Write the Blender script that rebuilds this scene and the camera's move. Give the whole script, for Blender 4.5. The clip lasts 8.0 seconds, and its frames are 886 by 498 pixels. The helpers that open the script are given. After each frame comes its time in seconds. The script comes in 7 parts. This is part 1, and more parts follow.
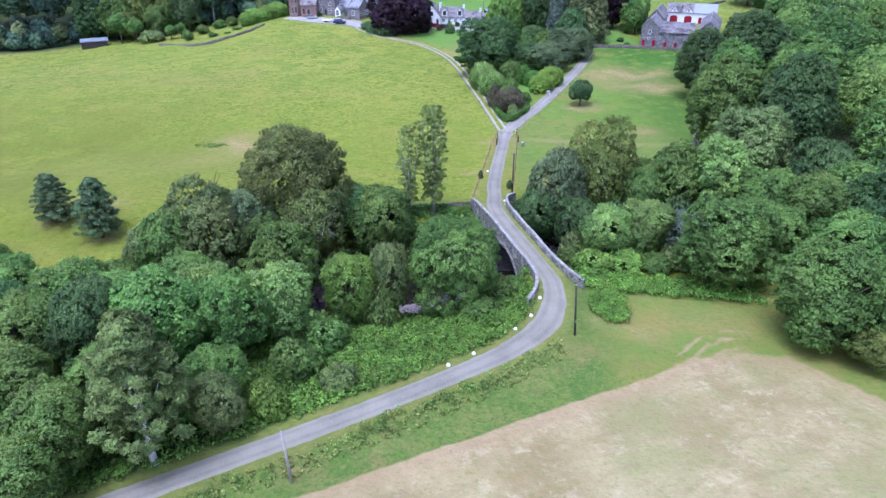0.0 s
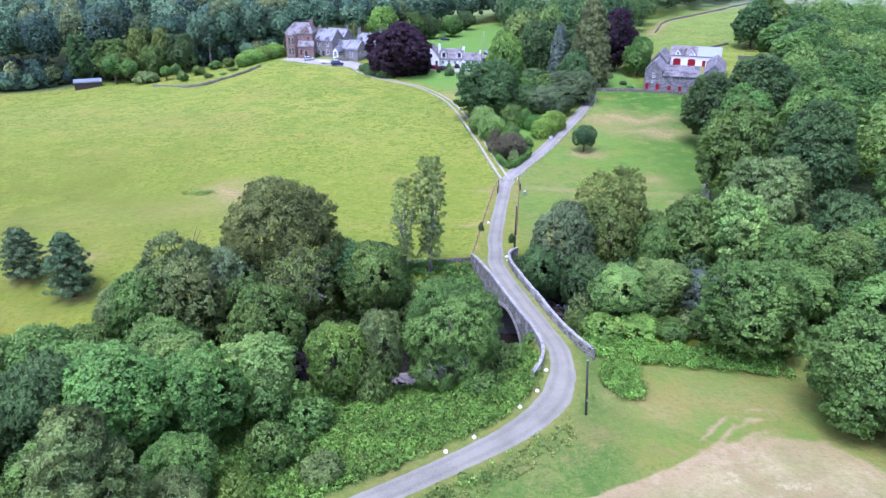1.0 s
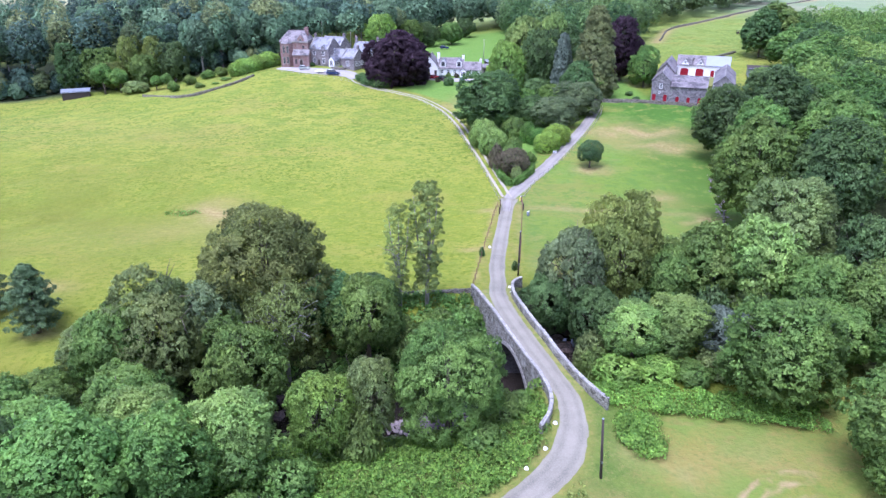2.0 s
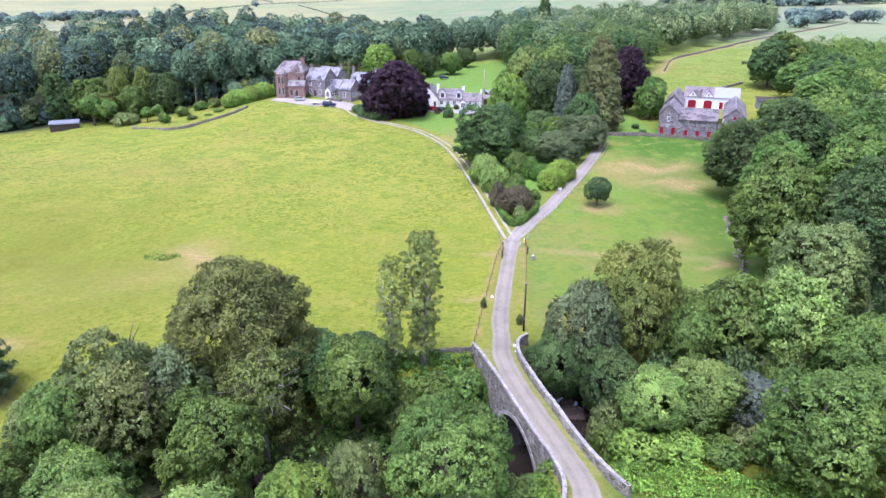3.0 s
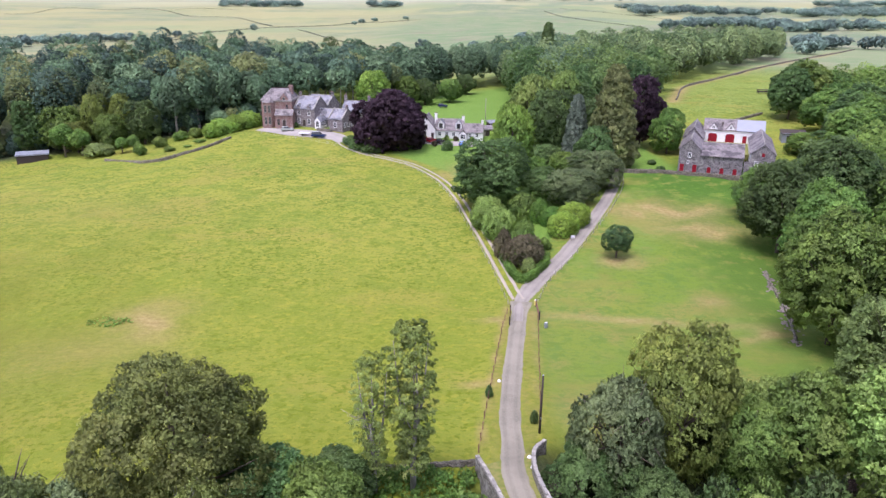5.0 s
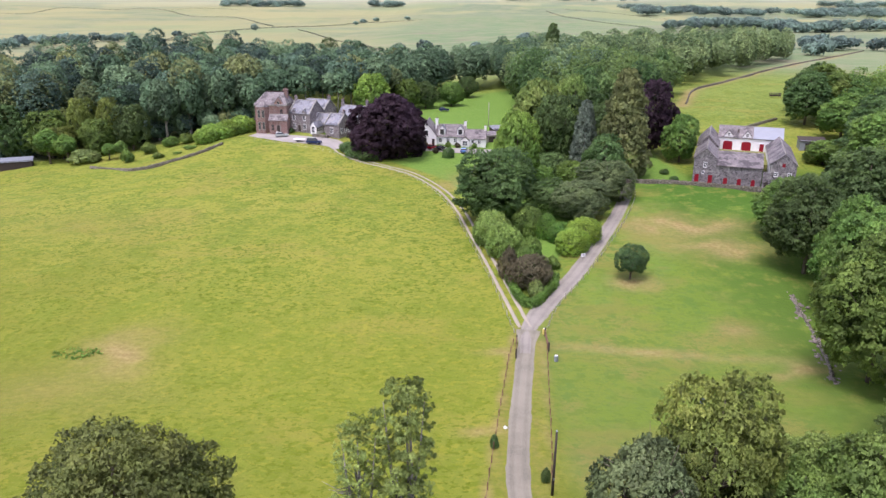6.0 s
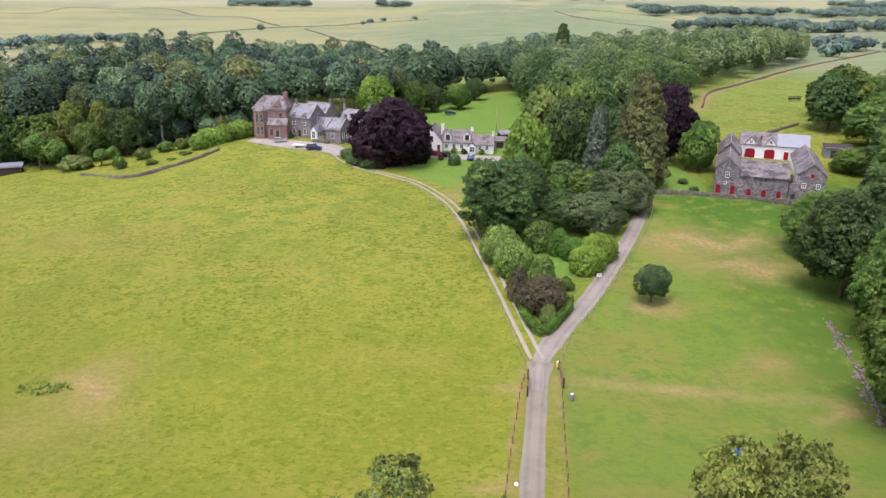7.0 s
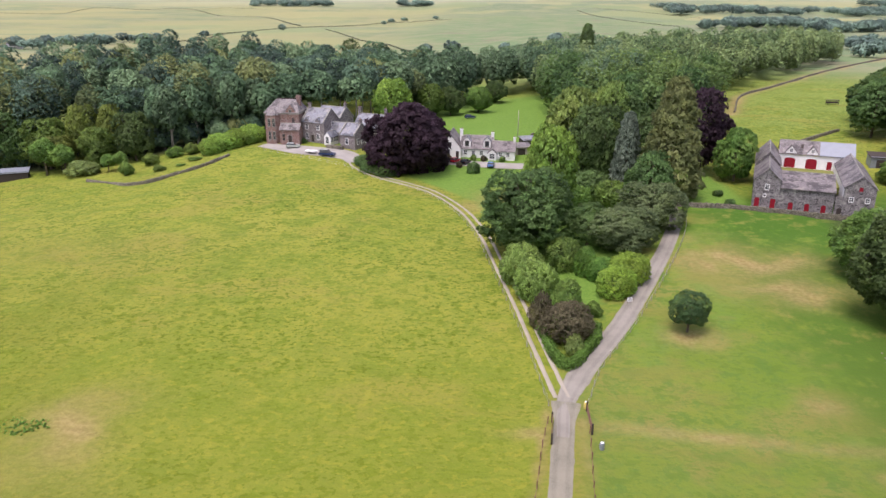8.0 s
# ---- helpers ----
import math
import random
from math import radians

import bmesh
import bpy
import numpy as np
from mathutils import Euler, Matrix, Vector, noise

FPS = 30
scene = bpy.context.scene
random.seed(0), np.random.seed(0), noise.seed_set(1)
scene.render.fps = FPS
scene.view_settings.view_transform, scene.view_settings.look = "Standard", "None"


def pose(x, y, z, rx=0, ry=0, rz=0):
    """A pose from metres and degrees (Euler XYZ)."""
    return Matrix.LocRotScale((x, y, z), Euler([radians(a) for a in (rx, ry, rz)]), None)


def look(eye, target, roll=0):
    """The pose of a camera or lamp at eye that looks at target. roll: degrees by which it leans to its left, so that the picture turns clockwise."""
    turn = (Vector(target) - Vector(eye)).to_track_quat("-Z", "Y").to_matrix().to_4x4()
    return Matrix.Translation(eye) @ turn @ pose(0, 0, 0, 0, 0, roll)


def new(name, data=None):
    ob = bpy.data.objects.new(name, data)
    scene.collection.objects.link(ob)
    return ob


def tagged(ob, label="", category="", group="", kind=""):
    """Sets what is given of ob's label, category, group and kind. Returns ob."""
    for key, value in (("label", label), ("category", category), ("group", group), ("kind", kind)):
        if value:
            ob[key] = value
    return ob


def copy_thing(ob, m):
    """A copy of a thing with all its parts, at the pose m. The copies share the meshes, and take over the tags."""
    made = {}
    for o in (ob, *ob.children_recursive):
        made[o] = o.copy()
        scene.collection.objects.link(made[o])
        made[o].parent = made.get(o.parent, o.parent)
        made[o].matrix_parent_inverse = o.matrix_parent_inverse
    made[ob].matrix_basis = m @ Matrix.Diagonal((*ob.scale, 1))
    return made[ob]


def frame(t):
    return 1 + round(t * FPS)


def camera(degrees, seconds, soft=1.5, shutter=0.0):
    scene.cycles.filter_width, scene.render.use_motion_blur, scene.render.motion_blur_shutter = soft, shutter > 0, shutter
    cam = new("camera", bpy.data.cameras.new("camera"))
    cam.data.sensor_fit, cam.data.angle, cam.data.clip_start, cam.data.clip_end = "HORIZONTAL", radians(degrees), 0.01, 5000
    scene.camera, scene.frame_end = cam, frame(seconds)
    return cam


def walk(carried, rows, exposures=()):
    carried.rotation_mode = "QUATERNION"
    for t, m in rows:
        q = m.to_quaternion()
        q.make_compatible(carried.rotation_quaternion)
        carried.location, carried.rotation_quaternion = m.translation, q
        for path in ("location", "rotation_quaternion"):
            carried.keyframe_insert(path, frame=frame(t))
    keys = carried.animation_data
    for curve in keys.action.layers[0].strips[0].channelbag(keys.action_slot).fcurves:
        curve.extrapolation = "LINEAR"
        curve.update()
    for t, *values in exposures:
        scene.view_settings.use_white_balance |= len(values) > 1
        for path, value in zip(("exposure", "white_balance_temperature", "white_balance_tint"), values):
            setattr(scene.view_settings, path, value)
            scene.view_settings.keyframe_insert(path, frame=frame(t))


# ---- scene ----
cam = camera(64.0, 8.0, soft=1.45)
PATH = [
    (0, (0.192, 0.517, 49.789), (0.189, 2.319, 48.921), -0.1),
    (0.5, (0.309, 4.701, 49.902), (0.307, 6.531, 49.095), -0.0),
    (1, (0.417, 9.391, 49.836), (0.416, 11.234, 49.059), 0.1),
    (1.5, (0.56, 14.047, 49.882), (0.559, 15.891, 49.105), 0.1),
    (3, (1.025, 29.48, 49.849), (1.023, 31.355, 49.153), 0.1),
    (3.5, (1.096, 34.663, 49.765), (1.097, 36.551, 49.104), 0.2),
    (4, (1.211, 40.209, 49.533), (1.213, 42.104, 48.894), 0.2),
    (4.5, (1.222, 45.339, 49.339), (1.225, 47.235, 48.702), 0.3),
    (6, (1.438, 61.624, 49.632), (1.435, 63.52, 48.995), 0.4),
    (6.5, (1.643, 66.781, 49.72), (1.63, 68.677, 49.083), 0.3),
    (7, (1.769, 72.282, 49.73), (1.747, 74.178, 49.092), 0.4),
    (7.5, (2.009, 77.319, 49.848), (1.967, 79.213, 49.209), 0.3),
    (8, (2.167, 82.813, 49.839), (2.089, 84.707, 49.2), 0.3),
]
EXPOSURES = [(0.0, 1.19, 4800, 29), (0.6, 1.32, 4820, 31), (1.5, 1.47, 4880, 32), (3.0, 1.53, 5370, 35), (4.5, 1.26, 5710, 34), (6.5, 1.03, 6140, 29), (8.0, 0.93, 6360, 27)]
walk(cam, [(t, look(eye, target, roll)) for t, eye, target, roll in PATH], EXPOSURES)

# ---- light: a bright overcast sky ----
SUN_HIGH, SUN_ROUND = 70.0, 215.0
world = bpy.data.worlds.new("overcast_sky")
scene.world = world
world.use_nodes = True
wt = world.node_tree
sky = wt.nodes.new("ShaderNodeTexSky")
sky.sky_type = "NISHITA"
sky.sun_disc = False
sky.sun_elevation, sky.sun_rotation = radians(SUN_HIGH), radians(SUN_ROUND)
sky.air_density, sky.dust_density, sky.ozone_density = 1.0, 3.0, 1.0
veil = wt.nodes.new("ShaderNodeHueSaturation")
veil.inputs["Saturation"].default_value = 0.55
wt.links.new(sky.outputs[0], veil.inputs["Color"])
wt.links.new(veil.outputs[0], wt.nodes["Background"].inputs["Color"])
wt.nodes["Background"].inputs["Strength"].default_value = 0.15
sun = new("sun", bpy.data.lights.new("sun", "SUN"))
sun.data.energy, sun.data.angle, sun.data.color = 1.15, radians(26), (1.0, 0.96, 0.9)
away = Vector((math.sin(radians(SUN_ROUND)) * math.cos(radians(SUN_HIGH)), math.cos(radians(SUN_ROUND)) * math.cos(radians(SUN_HIGH)), math.sin(radians(SUN_HIGH))))
sun.matrix_world = look(away * 300, (0, 0, 0))

# ---- materials ----


class Mat:
    """A node material with short ways to add nodes."""

    def __init__(self, name, rough=0.8, metal=0.0, spec=0.3):
        self.m = bpy.data.materials.new(name)
        self.m.use_nodes = True
        self.t = self.m.node_tree
        self.b = self.t.nodes["Principled BSDF"]
        self.b.inputs["Roughness"].default_value = rough
        self.b.inputs["Metallic"].default_value = metal
        self.b.inputs["Specular IOR Level"].default_value = spec
        self.pos = self.t.nodes.new("ShaderNodeTexCoord").outputs["Object"]

    def set(self, socket, value):
        if isinstance(value, bpy.types.NodeSocket):
            self.t.links.new(value, socket)
        elif isinstance(value, tuple) and len(value) == 3 and socket.type == "RGBA":
            socket.default_value = (*value, 1)
        else:
            socket.default_value = value

    def noise(self, scale, detail=3.0, rough=0.55, stretch=None, seed=0.0):
        vec = self.pos
        if stretch or seed:
            mp = self.t.nodes.new("ShaderNodeMapping")
            mp.inputs["Scale"].default_value = stretch or (1, 1, 1)
            mp.inputs["Location"].default_value = (seed, seed * 1.7, seed * 0.3)
            self.t.links.new(self.pos, mp.inputs[0])
            vec = mp.outputs[0]
        n = self.t.nodes.new("ShaderNodeTexNoise")
        n.inputs["Scale"].default_value, n.inputs["Detail"].default_value, n.inputs["Roughness"].default_value = scale, detail, rough
        self.t.links.new(vec, n.inputs["Vector"])
        return n.outputs["Fac"]

    def cells(self, scale, out="Color", stretch=None, feature="F1", jitter=1.0):
        vec = self.pos
        if stretch:
            mp = self.t.nodes.new("ShaderNodeMapping")
            mp.inputs["Scale"].default_value = stretch
            self.t.links.new(self.pos, mp.inputs[0])
            vec = mp.outputs[0]
        n = self.t.nodes.new("ShaderNodeTexVoronoi")
        n.feature = feature
        n.inputs["Scale"].default_value = scale
        n.inputs["Randomness"].default_value = jitter
        self.t.links.new(vec, n.inputs["Vector"])
        return n.outputs[out]

    def span(self, v, a, b, lo=0.0, hi=1.0, soft=True):
        n = self.t.nodes.new("ShaderNodeMapRange")
        n.interpolation_type = "SMOOTHSTEP" if soft else "LINEAR"
        for k, val in zip(range(5), (v, a, b, lo, hi)):
            self.set(n.inputs[k], val)
        return n.outputs[0]

    def math(self, op, a, b=0.0):
        n = self.t.nodes.new("ShaderNodeMath")
        n.operation = op
        self.set(n.inputs[0], a)
        self.set(n.inputs[1], b)
        return n.outputs[0]

    def mix(self, f, a, b, how="MIX"):
        n = self.t.nodes.new("ShaderNodeMix")
        n.data_type, n.blend_type = "RGBA", how
        self.set(n.inputs[0], f)
        self.set(n.inputs[6], a)
        self.set(n.inputs[7], b)
        return n.outputs[2]

    def attr(self, name):
        n = self.t.nodes.new("ShaderNodeAttribute")
        n.attribute_name = name
        return n

    def split(self, colour):
        n = self.t.nodes.new("ShaderNodeSeparateColor")
        self.set(n.inputs[0], colour)
        return n.outputs

    def chance(self):
        return self.t.nodes.new("ShaderNodeObjectInfo").outputs["Random"]

    def island(self):
        return self.t.nodes.new("ShaderNodeNewGeometry").outputs["Random Per Island"]

    def hsv(self, colour, hue=0.5, sat=1.0, val=1.0):
        n = self.t.nodes.new("ShaderNodeHueSaturation")
        for k, v in (("Hue", hue), ("Saturation", sat), ("Value", val), ("Color", colour)):
            self.set(n.inputs[k], v)
        return n.outputs[0]

    def bump(self, h, strength=0.4, dist=0.05):
        n = self.t.nodes.new("ShaderNodeBump")
        n.inputs["Strength"].default_value, n.inputs["Distance"].default_value = strength, dist
        self.set(n.inputs["Height"], h)
        self.t.links.new(n.outputs[0], self.b.inputs["Normal"])

    def done(self, colour):
        self.set(self.b.inputs["Base Color"], colour)
        return self.m


def leaf_mat(name, colour, thin=0.28, spread=1.0, spec=0.18):
    s = Mat(name, 0.55, 0, spec)
    grain = 0.22 if thin > 0.2 else 0.08
    big = s.noise(0.35, 2.0)
    hue = s.math("ADD", s.span(s.chance(), 0, 1, 0.5 - 0.016 * spread, 0.5 + 0.016 * spread, False), s.math("MULTIPLY", s.attr("tone").outputs["Fac"], -0.022))
    val = s.math("MULTIPLY", s.span(s.island(), 0, 1, 0.86, 1.14, False), s.span(big, 0.3, 0.7, 0.76, 1.26))
    val = s.math("MULTIPLY", val, s.span(s.noise(3.2, 3, 0.7), 0.3, 0.7, 1 - grain, 1 + grain))
    val = s.math("MULTIPLY", val, s.span(s.attr("tone").outputs["Fac"], -1, 1, 0.60, 1.40, False))
    val = s.math("MULTIPLY", val, s.span(s.chance(), 0, 1, 0.84, 1.16, False))
    c = s.hsv(colour, hue, 1.0, val)
    s.set(s.b.inputs["Base Color"], c)
    tr = s.t.nodes.new("ShaderNodeBsdfTranslucent")
    s.set(tr.inputs["Color"], s.hsv(c, 0.48, 1.1, 1.25))
    # the leaf sprays lie along the rounded outside of their bough
    turn = s.t.nodes.new("ShaderNodeVectorTransform")
    turn.vector_type, turn.convert_from, turn.convert_to = "NORMAL", "OBJECT", "WORLD"
    s.t.links.new(s.attr("puff").outputs["Vector"], turn.inputs[0])
    s.t.links.new(turn.outputs[0], s.b.inputs["Normal"])
    mx = s.t.nodes.new("ShaderNodeMixShader")
    mx.inputs[0].default_value = thin * 1.4
    s.t.links.new(s.b.outputs[0], mx.inputs[1])
    s.t.links.new(tr.outputs[0], mx.inputs[2])
    s.t.links.new(mx.outputs[0], s.t.nodes["Material Output"].inputs["Surface"])
    return s.m


LEAF = {
    "mid": leaf_mat("leaf_mid_green", (0.162, 0.270, 0.058)),
    "dark": leaf_mat("leaf_dark_green", (0.108, 0.188, 0.056)),
    "olive": leaf_mat("leaf_olive", (0.150, 0.176, 0.046)),
    "grey": leaf_mat("leaf_grey_green", (0.215, 0.288, 0.088), 0.28, 0.4),
    "lime": leaf_mat("leaf_lime", (0.230, 0.380, 0.067), 0.28, 0.4),
    "pale": leaf_mat("leaf_pale_green", (0.240, 0.362, 0.088), 0.28, 0.5),
    "yellow": leaf_mat("leaf_yellowing", (0.195, 0.250, 0.054), 0.28, 0.4),
    "copper": leaf_mat("leaf_copper_beech", (0.064, 0.040, 0.050), 0.28, 1.0, 0.1),
    "needle": leaf_mat("leaf_needle", (0.125, 0.195, 0.078), 0.28),
    "brownneedle": leaf_mat("leaf_brown_needle", (0.168, 0.196, 0.066), 0.28, 0.4),
    "silver": leaf_mat("leaf_silver", (0.150, 0.190, 0.130), 0.28),
    "purple": leaf_mat("leaf_purple_shrub", (0.143, 0.129, 0.069), 0.28),
    "bracken": leaf_mat("leaf_bracken", (0.185, 0.330, 0.052), 0.28, 0.4),
    "hedge": leaf_mat("leaf_hedge", (0.135, 0.285, 0.052), 0.28),
    "birch": leaf_mat("leaf_birch", (0.228, 0.312, 0.090), 0.28, 0.3),
    # woodland green, lifted and blued a little to carry distance haze
    "wood": leaf_mat("leaf_woodland", (0.122, 0.205, 0.098), 0.12, 0.4),
    "woodolive": leaf_mat("leaf_wood_olive", (0.178, 0.232, 0.082), 0.12, 0.4),
    "woodblue": leaf_mat("leaf_wood_blue", (0.085, 0.152, 0.098), 0.12, 0.4),
    "holm": leaf_mat("leaf_holm_oak", (0.165, 0.222, 0.092), 0.28, 0.3),
    # ridge green, lifted for haze in the same way
    "ridge": leaf_mat("leaf_ridge_wood", (0.170, 0.246, 0.092), 0.14, 0.4),
    # far copses and hedges: distance haze is mixed into these leaf colours
    "hazewood": leaf_mat("leaf_hazed_copse", (0.205, 0.310, 0.245), 0.15, 0.3),
    "hazehedge": leaf_mat("leaf_hazed_hedge", (0.215, 0.240, 0.160), 0.28, 0.3),
    "yew": leaf_mat("leaf_golden_yew", (0.250, 0.400, 0.062), 0.28, 0.3),
    "holly": leaf_mat("leaf_holly", (0.074, 0.136, 0.046), 0.2, 0.3),
    "sward": leaf_mat("grass_sward", (0.260, 0.310, 0.080), 0.28, 0.4, 0.1),
    "poplar": leaf_mat("leaf_poplar", (0.225, 0.292, 0.076), 0.28, 0.3),
}


def bark_mat(name, a, b):
    s = Mat(name, 0.9)
    n = s.noise(3.0, 5, 0.6, (1, 1, 0.25))
    s.bump(n, 0.6, 0.03)
    return s.done(s.mix(s.span(n, 0.35, 0.65), a, b))


BARK = bark_mat("bark_brown", (0.085, 0.065, 0.045), (0.17, 0.14, 0.10))
BARK_GREY = bark_mat("bark_grey", (0.16, 0.15, 0.12), (0.32, 0.30, 0.25))
BARK_WHITE = bark_mat("bark_white", (0.42, 0.40, 0.37), (0.82, 0.80, 0.76))


def ground_mat():
    s = Mat("ground_turf", 0.95, 0, 0.15)
    z1, z2 = s.attr("zone_a"), s.attr("zone_b")
    hay, lush, wood = s.split(z1.outputs["Color"])[0:3]
    dirt = z1.outputs["Alpha"]
    paddock, lawn, far = s.split(z2.outputs["Color"])[0:3]
    wide, mid, fine = s.noise(0.035, 4), s.noise(0.22, 4, 0.6), s.noise(1.1, 4, 0.65, (1, 1.25, 1))
    tuft = s.noise(0.75, 3, 0.7, (1.0, 1.0, 1), 7)
    grass = s.mix(s.span(wide, 0.35, 0.65), (0.166, 0.204, 0.022), (0.222, 0.234, 0.034))
    grass = s.mix(s.span(mid, 0.42, 0.74, 0, 0.7), grass, (0.242, 0.236, 0.038))
    lie = s.t.nodes.new("ShaderNodeSeparateXYZ")
    s.set(lie.inputs[0], s.pos)
    # nearer turf looks dimmer from above; that dimming is put into its colour
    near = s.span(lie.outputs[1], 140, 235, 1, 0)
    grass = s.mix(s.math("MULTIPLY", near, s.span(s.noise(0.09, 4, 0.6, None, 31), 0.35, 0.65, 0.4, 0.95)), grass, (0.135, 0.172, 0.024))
    grass = s.mix(s.span(lie.outputs[1], 275, 330, 0, 0.9), grass, (0.158, 0.226, 0.044))
    grass = s.mix(s.span(tuft, 0.53, 0.66, 0, 0.6), grass, (0.118, 0.170, 0.026))
    grass = s.mix(s.span(s.noise(0.13, 5, 0.62, (1.0, 1.0, 1), 41), 0.47, 0.60, 0, 0.75), grass, (0.116, 0.168, 0.018))
    grass = s.mix(s.span(s.noise(0.05, 4, 0.6, (0.8, 1.3, 1), 43), 0.53, 0.64, 0, 0.5), grass, (0.228, 0.200, 0.044))
    grass = s.mix(s.span(fine, 0.4, 0.75, 0, 0.45), grass, (0.228, 0.246, 0.036))
    grazed = s.span(s.noise(0.045, 4, 0.65, None, 121), 0.4, 0.6, 0.5, 1.0)
    grass = s.mix(s.math("MULTIPLY", grazed, s.span(s.noise(0.5, 3.5, 0.6, (0.9, 1.1, 1), 101), 0.535, 0.61, 0, 0.85)), grass, (0.092, 0.138, 0.010))
    # small dark flecks paint the shadows of grass tufts into the turf
    grass = s.mix(s.math("MULTIPLY", grazed, s.span(s.noise(1.3, 3, 0.55, (0.9, 1.1, 1), 103), 0.56, 0.60, 0, 0.9)), grass, (0.066, 0.106, 0.006))
    grass = s.mix(s.span(s.noise(0.75, 3.5, 0.6, (0.9, 1.1, 1), 117), 0.55, 0.64, 0, 0.45), grass, (0.268, 0.262, 0.034))
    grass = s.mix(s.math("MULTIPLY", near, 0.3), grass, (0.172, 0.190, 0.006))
    grass = s.mix(s.math("MULTIPLY", s.math("MULTIPLY", s.span(lie.outputs[0], -34, -75), near), s.span(s.noise(0.07, 5, 0.65, None, 119), 0.35, 0.6, 0.15, 0.75)), grass, (0.118, 0.132, 0.014))
    field = s.mix(s.span(wide, 0.38, 0.62), (0.124, 0.196, 0.018), (0.168, 0.204, 0.025))
    field = s.mix(s.span(s.noise(0.11, 3, 0.5, None, 3), 0.46, 0.68, 0, 0.8), field, (0.235, 0.190, 0.058))
    field = s.mix(s.span(s.math("ADD", fine, s.math("MULTIPLY", s.math("SUBTRACT", tuft, 0.5), 0.8)), 0.45, 0.72, 0, 0.6), field, (0.100, 0.172, 0.030))
    field = s.mix(s.span(s.noise(0.3, 5, 0.7, None, 11), 0.53, 0.62, 0, 0.85), field, (0.072, 0.150, 0.022))
    field = s.mix(s.span(s.noise(0.8, 5, 0.75, (0.8, 1.3, 1), 71), 0.52, 0.64, 0, 0.6), field, (0.095, 0.150, 0.026))
    field = s.mix(s.span(s.noise(0.06, 3, 0.55, None, 13), 0.55, 0.68, 0, 0.5), field, (0.105, 0.205, 0.036))
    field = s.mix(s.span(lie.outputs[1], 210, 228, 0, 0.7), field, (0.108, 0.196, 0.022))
    field = s.mix(s.span(s.noise(1.1, 2.5, 0.55, (0.7, 1.4, 1), 105), 0.59, 0.66, 0, 0.6), field, (0.060, 0.130, 0.014))
    field = s.mix(s.span(s.noise(0.5, 3.5, 0.6, (0.9, 1.1, 1), 107), 0.54, 0.63, 0, 0.7), field, (0.080, 0.145, 0.014))
    # lusher grass towards the wood, darkened as well for the trees' shade
    field = s.mix(s.math("MULTIPLY", s.span(lie.outputs[0], 40, 58), s.span(s.noise(0.22, 5, 0.7, None, 109), 0.4, 0.6)), field, (0.062, 0.138, 0.014))
    field = s.mix(s.span(s.noise(0.08, 4, 0.6, (0.7, 1.4, 1), 113), 0.5, 0.62, 0, 0.55), field, (0.205, 0.176, 0.044))
    # second layer of that lush growth and painted tree shade
    field = s.mix(s.math("MULTIPLY", s.span(lie.outputs[0], 46, 58), s.span(s.noise(0.3, 5, 0.7, None, 115), 0.36, 0.54)), field, (0.052, 0.122, 0.012))
    # the same near dimming, painted into the paddock
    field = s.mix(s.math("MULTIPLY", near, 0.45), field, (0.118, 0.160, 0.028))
    c = s.mix(paddock, grass, field)
    rough = s.mix(s.span(mid, 0.35, 0.65), (0.074, 0.128, 0.018), (0.120, 0.160, 0.026))
    rough = s.mix(s.span(s.noise(0.16, 3, 0.6, None, 5), 0.5, 0.72, 0, 0.8), rough, (0.178, 0.142, 0.046))
    rough = s.mix(s.span(tuft, 0.5, 0.66, 0, 0.6), rough, (0.066, 0.122, 0.018))
    rough = s.mix(s.span(s.noise(2.0, 5, 0.75, None, 81), 0.47, 0.6, 0, 0.75), rough, (0.056, 0.104, 0.015))
    rough = s.mix(s.span(s.noise(1.1, 5, 0.75, None, 83), 0.53, 0.64, 0, 0.6), rough, (0.190, 0.178, 0.050))
    rough = s.mix(s.span(s.noise(4.0, 4, 0.75, None, 85), 0.56, 0.64, 0, 0.5), rough, (0.215, 0.200, 0.075))
    sour = s.mix(s.span(s.noise(0.14, 5, 0.65, None, 89), 0.38, 0.62), (0.118, 0.178, 0.024), (0.205, 0.178, 0.036))
    sour = s.mix(s.span(s.noise(1.4, 6, 0.72, None, 91), 0.5, 0.66, 0, 0.7), sour, (0.080, 0.136, 0.018))
    sour = s.mix(s.span(s.noise(0.3, 5, 0.7, (0.6, 1.4, 1), 93), 0.54, 0.66, 0, 0.5), sour, (0.215, 0.150, 0.052))
    rough = s.mix(s.span(lie.outputs[0], 17, 25, 0, 0.85), rough, sour)
    c = s.mix(lush, c, rough)
    mown = s.mix(s.span(fine, 0.3, 0.7), (0.098, 0.190, 0.027), (0.138, 0.235, 0.036))
    c = s.mix(lawn, c, mown)
    # far fields: base colours kept pale and greyish to stand for haze
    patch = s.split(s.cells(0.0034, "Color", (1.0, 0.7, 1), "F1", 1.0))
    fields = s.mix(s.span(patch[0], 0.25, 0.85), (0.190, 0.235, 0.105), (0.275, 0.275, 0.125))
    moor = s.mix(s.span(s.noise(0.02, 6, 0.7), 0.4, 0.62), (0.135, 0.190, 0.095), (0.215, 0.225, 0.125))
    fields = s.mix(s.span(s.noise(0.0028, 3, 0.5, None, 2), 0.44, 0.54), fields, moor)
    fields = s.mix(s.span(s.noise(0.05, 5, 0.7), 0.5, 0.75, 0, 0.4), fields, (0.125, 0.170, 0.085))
    sep = s.t.nodes.new("ShaderNodeSeparateXYZ")
    s.set(sep.inputs[0], s.pos)
